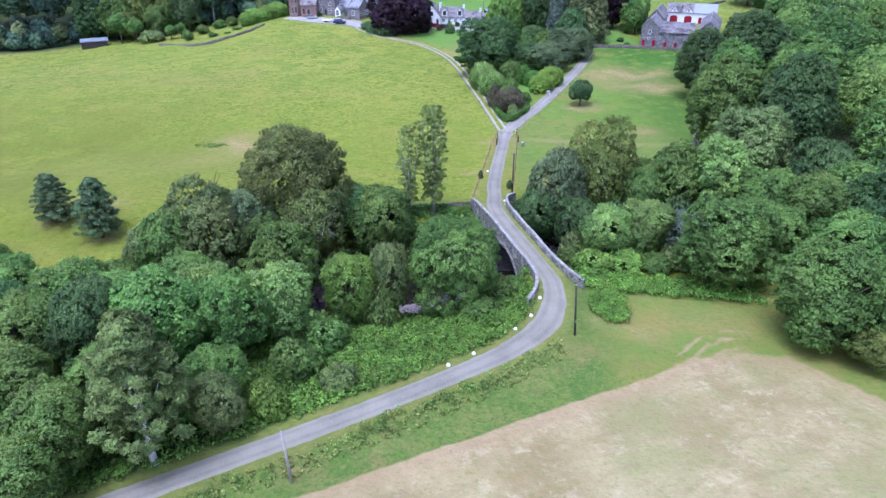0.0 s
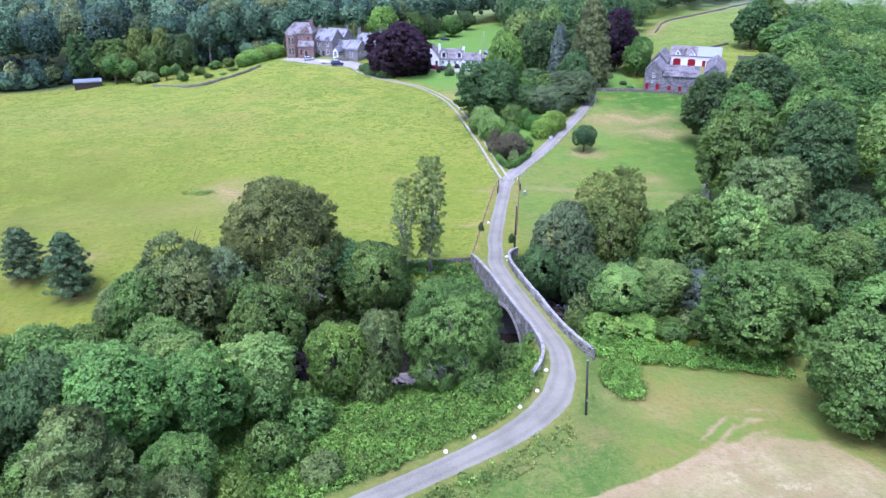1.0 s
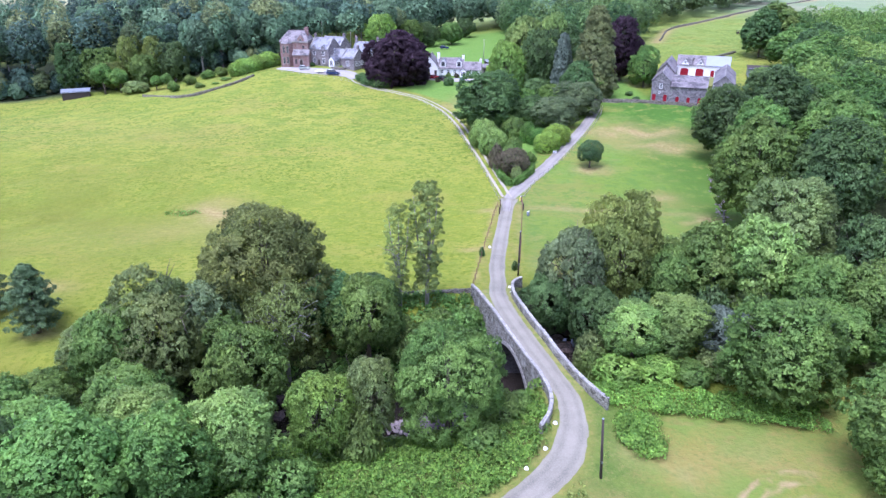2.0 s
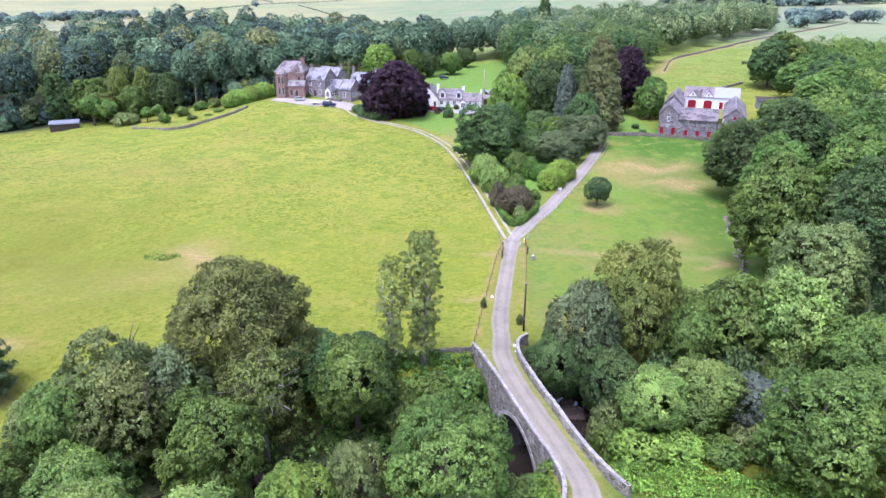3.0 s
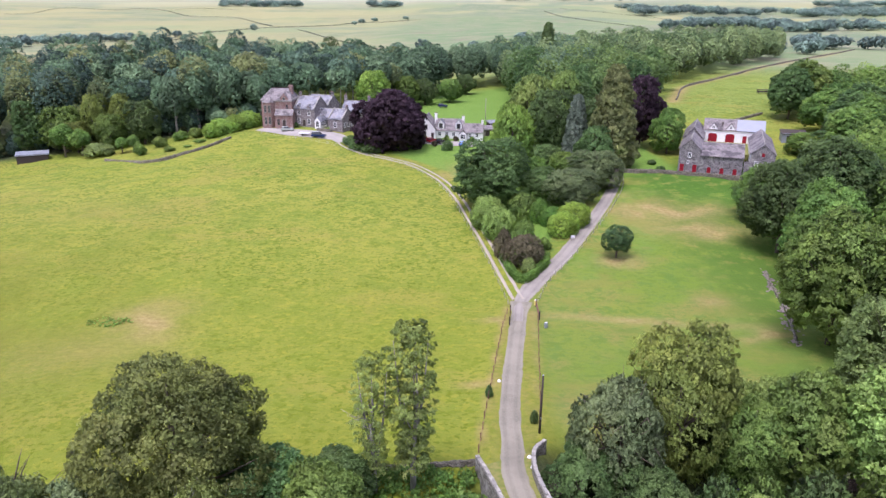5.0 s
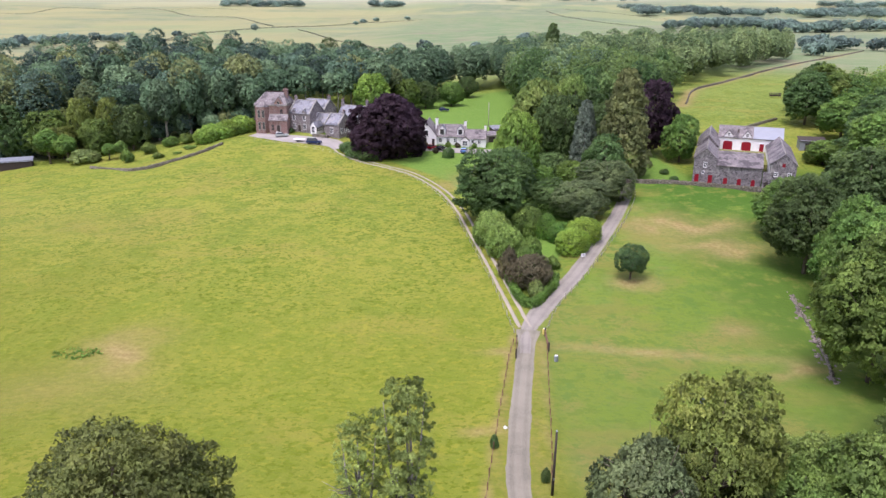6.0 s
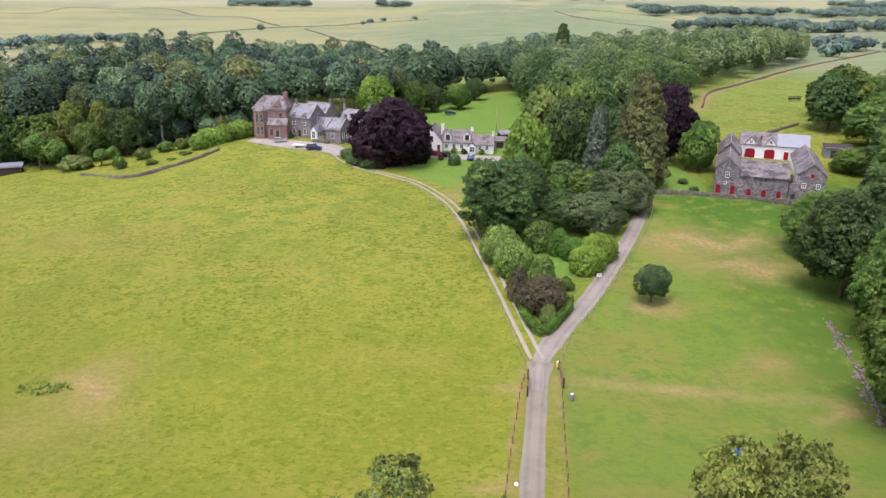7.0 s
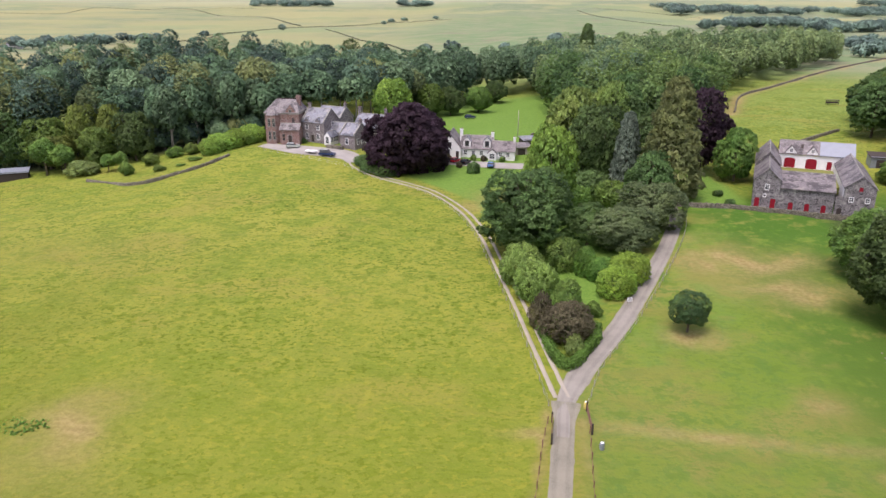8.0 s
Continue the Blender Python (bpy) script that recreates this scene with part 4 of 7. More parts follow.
def clumps(rng, kind, R, H, coarse=1.0):
    """The leaf tufts of a crown of radius R on a tree of height H: centres, radii, outward ways and tones."""
    c, r, o, t = [], [], [], []

    def tuft(p, rad, way, tone):
        c.append(p), r.append(rad), o.append(way), t.append(tone)

    if kind in FORMS:
        low, n, size, many, hollow = FORMS[kind]
        n, size, many = int(n * coarse), size / coarse**0.5, max(6, int(many * coarse**0.5))
        cz, rz = H * (1 + low) / 2, H * (1 - low) / 2
        k = np.arange(many) + 0.5
        bz, ba = 1 - 1.75 * k / many, 2.39996 * k + rng.normal(0, 0.25, many)
        boughs = np.stack([np.sqrt(np.clip(1 - bz**2, 0, 1)) * np.cos(ba), np.sqrt(np.clip(1 - bz**2, 0, 1)) * np.sin(ba), bz], 1) + rng.normal(0, 0.1, (many, 3))
        boughs /= np.linalg.norm(boughs, axis=1)[:, None]
        length, shade, span = rng.uniform(0.80, 1.15, many), rng.normal(0, 0.24, many), 2.3 / many**0.5
        for i in range(n):
            z = 1 - (1.97 if low < 0 else 1.8) * (i + 0.5) / n
            a = i * 2.39996 + rng.uniform(-0.2, 0.2)
            ring = math.sqrt(1 - z * z) if kind != "spread" else (1 - abs(z) ** 2.6) ** 0.5
            d = np.array([ring * math.cos(a), ring * math.sin(a), z])
            near = boughs @ (d / np.linalg.norm(d))
            b = int(np.argmax(near))
            bulge = math.sqrt(max(0.0, 1 - (math.acos(min(1.0, near[b])) / span) ** 2))
            k = (1 - hollow + hollow * bulge) * (1 + (length[b] - 1) * (1 - 0.6 * (kind == "clipped"))) * rng.uniform(0.90, 1.02) * (1 - 0.6 * size)
            tuft((R * d[0] * k, R * d[1] * k, cz + rz * d[2] * k), R * size * rng.uniform(1.0, 1.8), tuple(0.45 * d + 1.1 * (d * k - 0.6 * boughs[b])), shade[b] + rng.normal(0, 0.14))
        for i in range(20):
            d = rng.normal(size=3)
            d /= np.linalg.norm(d)
            tuft((R * 0.48 * d[0], R * 0.48 * d[1], cz + rz * 0.48 * d[2]), R * 0.3, tuple(d), 0.0)
    elif kind == "conifer":
        for i in range(12):
            f = (i + 0.4) / 12
            for j in range(7):
                a = i * 0.6 + j * 0.9 + rng.uniform(-0.25, 0.25)
                ring = R * (1 - f) ** 0.6 * rng.uniform(0.62, 1.05) * (0.82 if f < 0.1 else 1.0)
                for q in (0.4, 0.72, 1.0):
                    tuft((ring * q * math.cos(a), ring * q * math.sin(a), H * (0.07 + 0.9 * f) + ring * q * 0.12 + rng.normal(0, 0.1)), R * rng.uniform(0.10, 0.17), (math.cos(a), math.sin(a), 0.6), rng.normal(0, 0.25))
    elif kind == "cypress":
        for i in range(420):
            f = (i + 0.5) / 420
            a = i * 2.39996
            ring = R * (1 - f) ** 0.5 * (0.8 + 0.2 * min(1, f / 0.15)) * rng.uniform(0.62, 1.0)
            tuft((ring * math.cos(a), ring * math.sin(a), H * (0.03 + 0.95 * f)), R * rng.uniform(0.1, 0.19), (math.cos(a), math.sin(a), 0.5), 0.25 * math.sin(5 * a + 9 * f) + rng.normal(0, 0.22))
    elif kind == "poplar":
        for i in range(300):
            f = 0.16 + 0.84 * (i + 0.5) / 300
            a = i * 2.39996
            ring = R * float(np.interp(f, [0.16, 0.3, 0.6, 0.85, 1.0], [0.75, 0.5, 1.0, 0.85, 0.35])) * rng.uniform(0.0, 1.0) ** 0.7
            tuft((ring * math.cos(a), ring * math.sin(a), H * f), R * rng.uniform(0.10, 0.19), (math.cos(a), math.sin(a), 0.5), rng.normal(0, 0.25))
    elif kind == "birch":
        for i in range(190):
            f = 0.24 + 0.75 * (i + 0.5) / 190
            a = i * 2.39996
            ring = R * math.sin(math.pi * min(1.0, 0.15 + f * 0.82)) ** 0.7 * rng.uniform(0.35, 1.05)
            tuft((ring * math.cos(a), ring * math.sin(a), H * f), R * rng.uniform(0.10, 0.20), (math.cos(a), math.sin(a), 0.3), rng.normal(0, 0.25))
    return np.array(c), np.array(r), np.array(o), np.clip(t, -0.8, 0.8)


CANON = {"round": (5, 12), "spread": (8, 16), "tall": (6, 20), "bush": (3, 4), "clipped": (4.5, 6), "dome": (6, 12.5), "beech": (7.5, 20), "skirt": (12, 18), "conifer": (5, 10), "cypress": (6.5, 28), "poplar": (3.2, 20), "birch": (3.2, 15)}
SPRAY = {"round": (20000, 0.26), "spread": (46000, 0.26), "tall": (17000, 0.40), "bush": (4200, 0.28), "clipped": (8500, 0.27), "dome": (28000, 0.27), "beech": (24000, 0.42), "skirt": (64000, 0.46), "conifer": (13000, 0.26), "cypress": (15000, 0.48), "poplar": (17000, 0.21), "birch": (26000, 0.21)}
crown_meshes = {}
made_trees = {}


def tree(kind, leaf, x, y, top, r, label, name="tree", category="tree", bark=None, sparse=1.0, group="", bare=0.0, variant=0, base=None, thin=1.0):
    """A tree whose crown has radius r and whose tip is at the height top."""
    R, H = CANON[kind]
    r = r * 1.14 if kind == "clipped" else r
    z = surface(x, y) - 0.12 if base is None else base
    m = pose(x, y, z, 0, 0, (x * 37 + y * 53) % 360) @ Matrix.Diagonal((r / R, r / R, (top - z) / H, 1))
    far = y > 228
    key = (kind, leaf, label, name, sparse, bare, variant, far)
    if key in made_trees:
        s = made_trees[key].scale
        return copy_thing(made_trees[key], m @ Matrix.Diagonal((1 / s[0], 1 / s[1], 1 / s[2], 1)))
    rng = np.random.default_rng(sum(map(ord, kind + leaf)) + 31 * variant)
    root = thing(name, Matrix(), label, category, group)
    c, rad, out, tone = clumps(rng, kind, R, H)
    n, size = SPRAY[kind]
    if far:
        n, size = n * 0.5, size * 1.5
    look_key = (kind, sparse, thin, far, sum(map(ord, label)) % 3)
    if look_key not in crown_meshes:
        shape = (0.55, 0.6, 0.1, 0.3) if kind == "conifer" else (0.95, 0.1, 0.9, 0.3) if kind in ("birch", "cypress") else (0.9, 0.4, 0.4, 0.25) if kind == "poplar" else (0.85, 0.4, 0.2, 0.0)
        tips = leaves(rng, c, rad, int(n * sparse), size * thin, *shape, longer=1.5 if kind in ("birch", "conifer", "cypress") else 1.1, floor=-0.35, out=out)
        crown_meshes[look_key] = sprays("crown", tips, LEAF["mid"], np.repeat(tone[leaves.pick], 3))
    crown = part("crown", crown_meshes[look_key], None, root)
    crown.material_slots[0].link = "OBJECT"
    crown.material_slots[0].material = LEAF[leaf]
    g = Geo()
    b = bark or BARK
    if kind not in ("bush", "clipped"):
        w = {"spread": 0.5, "tall": 0.42, "conifer": 0.34, "birch": 0.17, "poplar": 0.28}.get(kind, 0.3)
        lean = rng.uniform(-0.5, 0.5, 2)
        stem = [(0, 0, -0.4), (lean[0] * 0.2, lean[1] * 0.2, H * 0.25), (lean[0], lean[1], H * 0.55), (lean[0] * 0.8, lean[1] * 0.8, H * 0.9)]
        g.tube(stem, [w * 1.35, w, w * 0.6, w * 0.12], 8)
        if kind == "poplar":
            g.tube([(0.1, 0, H * 0.2), (1.2, 0.5, H * 0.55), (1.7, 0.8, H * 0.9)], [w * 0.8, w * 0.5, w * 0.1], 7)
            g.tube([(0.0, 0, H * 0.3), (-1.0, -0.6, H * 0.6), (-1.5, -0.8, H * 0.92)], [w * 0.7, w * 0.4, w * 0.1], 7)
        if kind == "birch":
            g.tube([(0.3, 0.1, -0.4), (-0.5, 0.5, H * 0.3), (-1.1, 0.8, H * 0.75)], [w, w * 0.8, w * 0.2], 7)
        for k in rng.choice(len(c), 4 if kind == "birch" else 9, replace=False):
            h = min(H * 0.5, max(H * 0.15, c[k][2] * 0.55))
            g.tube([(lean[0] * h / H, lean[1] * h / H, h), tuple(0.5 * c[k] + (0, 0, h * 0.42)), tuple(c[k])], [w * 0.42, w * 0.25, w * 0.06], 5)
        if bare:
            for k in range(int(70 * bare)):
                a = rng.normal(size=3)
                a /= np.linalg.norm(a)
                a[2] = abs(a[2])
                o = np.array([0, 0, H * 0.55])
                g.tube([tuple(o + a * R * 0.4), tuple(o + a * R * 0.8 + rng.normal(size=3) * 0.3), tuple(o + a * R * rng.uniform(1.0, 1.2) * np.array([1, 1, 0.95]) + rng.normal(size=3) * 0.4)], [0.08, 0.05, 0.015], 4)
    else:
        for k in range(6):
            a = k * 1.05
            g.tube([(0.1 * math.cos(a), 0.1 * math.sin(a), -0.3), (0.35 * R * math.cos(a), 0.35 * R * math.sin(a), H * 0.35), (0.5 * R * math.cos(a), 0.5 * R * math.sin(a), H * 0.6)], [0.09, 0.06, 0.02], 5)
    part("trunk", g, b, root, smooth_shade=True)
    made_trees[key] = root
    root.matrix_basis = m
    return root


# river bank, downstream of the bridge
tree("spread", "olive", -23.2, 107.5, 19.6, 8.6, "large dense dark olive oak tree on the river bank")
tree("dome", "grey", -35.2, 98.5, 14.6, 6.4, "yellow-green willow with a loose uneven crown", bare=0.25)
tree("round", "mid", -40.5, 95.5, 11.3, 4.8, "mid-green ash tree in the riverside thicket")
tree("dome", "mid", -23.8, 94.0, 10.2, 5.6, "dense green sycamore leaning over the river")
tree("round", "poplar", -20.0, 100.5, 12.0, 4.6, "thin grey alder with many bare twigs", sparse=0.45, bare=1.0, bark=BARK_GREY)
tree("round", "mid", -9.6, 104.5, 11.4, 4.9, "dark green alder beside the river")
tree("round", "dark", -15.0, 107.5, 10.0, 5.0, "dark green alder beside the river")
tree("spread", "mid", 1.4, 87.0, 12.4, 6.3, "broad rounded sycamore close to the stone bridge")
tree("round", "grey", -7.6, 84.8, 10.9, 3.0, "small grey-green ivy-clad tree on the bank", bare=0.2)
tree("bush", "mid", -8.6, 81.5, 5.6, 3.0, "green bank shrub below a grey tree", "shrub", "shrub")
tree("round", "lime", -12.6, 81.3, 10.8, 3.6, "bright lime-green young maple by the river")
tree("round", "pale", -19.8, 76.0, 11.8, 4.5, "pale green willow with a rounded crown")
tree("round", "mid", -25.4, 71.0, 13.0, 4.8, "mid-green ash tree in the riverside thicket")
tree("tall", "mid", -31.5, 67.5, 15.6, 5.2, "tall green ash standing behind a birch")
tree("birch", "birch", -28.1, 53.6, 17.6, 4.3, "tall silver birch with two white stems and drooping twigs", bark=BARK_WHITE)
tree("round", "holm", -30.0, 101.0, 12.5, 4.5, "dull green ash tree in the riverside thicket")
tree("round", "grey", -44.0, 98.0, 7.8, 4.4, "grey-green willow with a loose uneven crown", bare=0.25)
tree("round", "mid", -34.5, 85.0, 9.0, 5.2, "mid-green ash tree in the riverside thicket")
tree("round", "mid", -46.8, 89.0, 5.2, 5.0, "pale green willow with a rounded crown")
tree("round", "mid", -48.6, 82.5, 9.2, 5.2, "mid-green ash tree in the riverside thicket")
tree("round", "dark", -38.5, 67.0, 14.8, 4.6, "dark green alder beside the river")
tree("round", "mid", -40.0, 76.0, 10.5, 5.0, "mid-green ash tree in the riverside thicket")
tree("round", "pale", -29.5, 78.5, 10.8, 4.4, "pale green willow with a rounded crown")
tree("round", "mid", -36.0, 52.0, 11.5, 4.6, "grey-green willow with a loose uneven crown", bare=0.25)
tree("round", "mid", -43.5, 58.0, 12.0, 5.0, "grey-green willow with a loose uneven crown", bare=0.25)
tree("round", "mid", -46.5, 69.0, 12.0, 5.0, "mid-green ash tree in the riverside thicket")
tree("round", "dark", -56.0, 76.0, 10.0, 5.4, "dark green alder beside the river")
tree("round", "mid", -60.0, 86.0, 8.6, 5.4, "mid-green ash tree in the riverside thicket")
tree("round", "mid", -68.0, 92.0, 8.6, 5.2, "mid-green ash tree in the riverside thicket")
tree("round", "dark", -74.0, 84.0, 9.4, 5.6, "dark green alder beside the river")
tree("round", "mid", -66.0, 74.0, 9.8, 5.6, "mid-green ash tree in the riverside thicket")
tree("round", "pale", -78.0, 97.0, 8.0, 4.8, "pale green willow with a rounded crown")
tree("round", "mid", -88.0, 92.0, 8.6, 5.6, "mid-green ash tree in the riverside thicket")
for x, y, top, r, k in [(-44, 49.5, 12.5, 4.8, "mid"), (-36.5, 46.0, 10.5, 4.2, "mid"), (-51.0, 49.0, 12, 5.0, "mid"), (-33.5, 59.5, 11.5, 4.2, "mid"), (-24.5, 62.5, 9.0, 3.4, "mid"), (-53.0, 60.0, 13.0, 5.2, "dark")]:
    tree("round", k, x, y, top, r, "dense tree in the thicket beside the lane")
tree("round", "grey", -22.6, 57.6, 8.4, 2.6, "grey-green hawthorn beside the lane")
tree("bush", "lime", -18.6, 61.3, 5.0, 2.1, "yellow-green elder bush beside the lane", "shrub", "shrub")
tree("bush", "birch", -11.8, 66.3, 3.6, 2.3, "pale grey-green willow scrub beside the lane", "shrub", "shrub")
tree("bush", "mid", -25.0, 61.5, 5.5, 3.2, "green bank shrub below a grey tree", "shrub", "shrub")
tree("bush", "mid", -17.0, 68.5, 5.4, 3.0, "dark green thicket at the foot of the trees", "shrub", "shrub")
tree("bush", "mid", -14.5, 74.5, 4.6, 3.0, "dark green thicket at the foot of the trees", "shrub", "shrub")
tree("poplar", "poplar", -1.7, 112.6, 21.0, 3.1, "tall thin poplar with sparse leaves and pale stem", bark=BARK_GREY, sparse=0.85)
tree("poplar", "poplar", -5.6, 112.0, 17.9, 2.6, "slim leaning poplar with thin foliage and bare twigs", bark=BARK_GREY, sparse=0.5, bare=0.3)
tree("round", "dark", -9.0, 110.5, 8.2, 3.6, "dark green alder beside the river")
for q, (x, y, top, r) in enumerate([(-65.3, 110.6, 10.6, 4.2), (-56.2, 106.8, 11.4, 4.4)]):
    tree("conifer", "needle", x, y, top, r, "young dark pine standing alone in the pasture", "pine_tree", "pine")
for x, y, top, r in [(4.0, 109.8, 3.2, 3.0), (0.0, 108.6, 3.0, 3.2), (-5.0, 106.0, 3.2, 3.2), (5.5, 106.0, 0.8, 2.2)]:
    tree("bush", "mid", x, y, top, r, "green bramble thicket on the bank beside the arch", "shrub", "shrub")
for x, y, top, r in [(7.6, 87.8, 3.4, 2.6), (10.2, 89.4, 2.4, 2.0), (4.8, 82.6, 3.0, 2.4)]:
    tree("bush", "mid", x, y, top, r, "green bramble thicket on the bank beside the arch", "shrub", "shrub")

# river bank, upstream of the bridge
tree("dome", "yellow", 28.9, 121.5, 17.4, 7.3, "rounded beech turning yellow-brown at the paddock edge", thin=0.85)
tree("round", "holm", 20.4, 116.3, 13.7, 5.2, "grey-leaved whitebeam beside the bridge", bare=0.3)
tree("round", "dark", 16.2, 113.2, 7.6, 4.0, "dark green alder beside the river")
tree("round", "dark", 22.5, 109.8, 7.4, 4.0, "dark green alder beside the river")
tree("round", "mid", 35.4, 117.0, 10.6, 4.6, "mid-green ash tree in the riverside thicket")
tree("round", "pale", 39.0, 122.5, 10.4, 4.4, "pale green willow with a rounded crown")
tree("round", "pale", 25.6, 99.8, 9.7, 4.0, "pale green maple beyond the parapet")
tree("round", "pale", 31.4, 100.3, 10.1, 4.4, "pale green maple beyond the parapet", variant=1)
tree("bush", "lime", 22.8, 95.4, 3.8, 3.2, "yellow-green elder bush beside the lane", "shrub", "shrub")
tree("bush", "grey", 20.0, 100.5, 4.0, 2.3, "pale grey-green willow scrub beside the lane", "shrub", "shrub")
for x, y, top, r, k in [(27.5, 95.6, 3.6, 3.0, "lime"), (32.0, 95.0, 3.2, 2.8, "mid"), (35.6, 96.4, 4.2, 3.0, "grey"), (20.4, 98.0, 3.4, 2.4, "mid"), (27.6, 104.0, 6.0, 3.4, "mid")]:
    tree("bush", k, x, y, top, r, "green scrub at the foot of the maples", "shrub", "shrub")
tree("dome", "mid", 40.2, 90.8, 14.6, 7.0, "massive dense green sycamore at the field corner")
tree("dome", "mid", 46.6, 75.0, 14.6, 6.9, "massive dense green sycamore at the field corner")
tree("dome", "yellow", 50.2, 69.5, 7.6, 3.0, "yellow-green maple at the hay field edge")
tree("dome", "mid", 57.0, 76.0, 13.4, 6.2, "broad green maple at the hay field edge")
for x, y, top, r, k in [(38.5, 108.5, 6.4, 3.6, "dark"), (44.0, 106.5, 7.0, 3.6, "mid"), (48.5, 103.0, 6.4, 3.4, "dark"), (33.0, 109.5, 5.6, 3.2, "mid"), (28.5, 109.0, 5.4, 3.0, "dark"), (53.5, 111.0, 7.4, 3.8, "dark"), (25.0, 106.0, 4.6, 2.6, "grey")]:
    tree("bush", k, x, y, top, r, "dense alder scrub along the river bank", "shrub", "shrub")
tree("round", "silver", 36.6, 100.5, 8.4, 4.0, "silvery willow between two larger trees")
tree("tall", "mid", 40.5, 116.5, 14.9, 5.2, "tall green ash in the river wood")
tree("tall", "pale", 46.3, 112.0, 17.3, 5.6, "tall yellow-green ash in the river wood")
tree("round", "mid", 51.4, 105.0, 13.9, 5.4, "pale green willow with a rounded crown")
tree("round", "mid", 57.0, 101.5, 14.3, 5.6, "mid-green ash tree in the riverside thicket")
tree("round", "mid", 49.5, 97.0, 11.0, 5.2, "mid-green ash tree in the riverside thicket")
tree("round", "mid", 58.0, 90.0, 12.6, 5.8, "mid-green ash tree in the riverside thicket")
tree("dome", "grey", 59.2, 132.0, 16.7, 7.8, "broad grey-green willow above the river")
tree("beech", "dark", 70.3, 141.0, 24.3, 7.8, "tall dark green beech in the wood by the paddock")
tree("beech", "mid", 60.2, 149.0, 23.0, 7.6, "tall dense beech in the wood by the paddock")
tree("round", "dark", 67.0, 119.0, 15.0, 6.0, "dark green alder beside the river")
tree("round", "mid", 66.0, 107.0, 14.4, 5.6, "mid-green ash tree in the riverside thicket")
tree("beech", "dark", 68.6, 186.0, 22.6, 7.6, "tall dark green beech in the wood by the paddock")
tree("beech", "mid", 69.2, 171.0, 22.5, 7.0, "tall dense beech in the wood by the paddock")
tree("beech", "dark", 84.0, 196.0, 25.7, 9.6, "tall dark green beech in the wood by the paddock")
tree("beech", "mid", 72.5, 203.0, 18.2, 6.8, "tall dense beech in the wood by the paddock")
tree("beech", "mid", 84.3, 166.0, 24.2, 8.3, "tall dense beech in the wood by the paddock")
tree("beech", "dark", 95.0, 209.5, 17.4, 6.2, "tall dark green beech in the wood by the paddock")
tree("beech", "mid", 99.0, 205.0, 22.5, 7.6, "tall dense beech in the wood by the paddock")
tree("beech", "dark", 115.0, 216.0, 25.2, 9.6, "tall dark green beech in the wood by the paddock")
tree("beech", "mid", 112.5, 240.0, 27.8, 9.0, "tall dense beech in the wood by the paddock")
tree("round", "dark", 106.0, 222.0, 19.0, 6.0, "dark green alder beside the river")

# garden between track and drive, and round the houses
for kind, leaf, x, y, top, r in [("beech", "dark", 124, 305, 31.5, 8), ("beech", "mid", 133, 310, 33.5, 9), ("beech", "dark", 135, 325, 33, 8.7), ("beech", "mid", 126, 285, 26.5, 8), ("beech", "dark", 131.8, 275, 29, 8.4), ("dome", "mid", 107.5, 258, 16.5, 5.6), ("dome", "dark", 114.5, 256, 17.5, 6.2), ("beech", "dark", 122, 262, 27, 8)]:
    tree(kind, leaf, x, y, top, r, "tall broadleaf tree at the edge of the upper field", group="upper field trees")
tree("dome", "dark", 13.0, 219.0, 21.4, 9.8, "huge dark horse chestnut above the garden shrubs")
tree("clipped", "pale", 11.4, 203.0, 10.5, 3.6, "dense rounded rhododendron in the garden", "rhododendron", "shrub")
tree("clipped", "pale", 13.4, 197.0, 9.6, 3.5, "dense rounded rhododendron in the garden", "rhododendron", "shrub")
tree("clipped", "purple", 17.0, 182.6, 8.0, 3.9, "wide purple-brown azalea shrub above the hedge", "azalea", "shrub")
tree("bush", "mid", 17.8, 190.0, 8.6, 2.6, "loose green garden shrub beside the azalea", "shrub", "shrub")
tree("bush", "purple", 13.3, 186.0, 8.0, 1.8, "pinkish flowering garden shrub", "shrub", "shrub")
tree("bush", "birch", 17.6, 177.2, 5.0, 1.4, "small buff garden shrub inside the hedge", "shrub", "shrub")
tree("clipped", "mid", 19.6, 210.0, 9.6, 3.2, "dense olive laurel beside the chestnut", "laurel", "shrub")
tree("clipped", "hedge", 23.1, 206.0, 9.3, 1.9, "dense rounded rhododendron in the garden", "rhododendron", "shrub")
tree("clipped", "hedge", 25.5, 203.6, 8.1, 2.4, "dense rounded rhododendron in the garden", "rhododendron", "shrub")
tree("clipped", "yew", 27.2, 197.0, 8.6, 3.2, "bright yellow-green clipped yew beside the drive", "yew", "shrub")
tree("clipped", "yew", 30.3, 202.0, 9.4, 3.5, "bright yellow-green clipped yew beside the drive", "yew", "shrub")
tree("bush", "mid", 22.4, 189.5, 5.3, 1.3, "loose green garden shrub beside the azalea", "shrub", "shrub")
tree("dome", "holm", 31.8, 215.5, 14.4, 6.4, "rounded grey-green holm oak beside the drive")
tree("dome", "holm", 39.6, 227.0, 16.9, 7.0, "rounded grey-green holm oak beside the drive")
tree("round", "dark", 25.5, 219.5, 13.5, 4.6, "dark garden holly behind the laurels")
tree("dome", "dark", 41.6, 237.0, 21.3, 6.0, "dark spreading cedar at the bend of the drive")
tree("dome", "lime", 18.9, 236.0, 27.6, 6.2, "tall bright green lime tree in the garden")
tree("dome", "pale", 28.1, 272.0, 31.9, 7.6, "tall yellow-green lime behind the cottage garden")
tree("dome", "pale", 40.4, 282.0, 32.6, 5.6, "tall yellow-green lime behind the cottage garden")
tree("dome", "dark", 33.4, 262.0, 28.6, 7.2, "dense beech under taller garden trees")
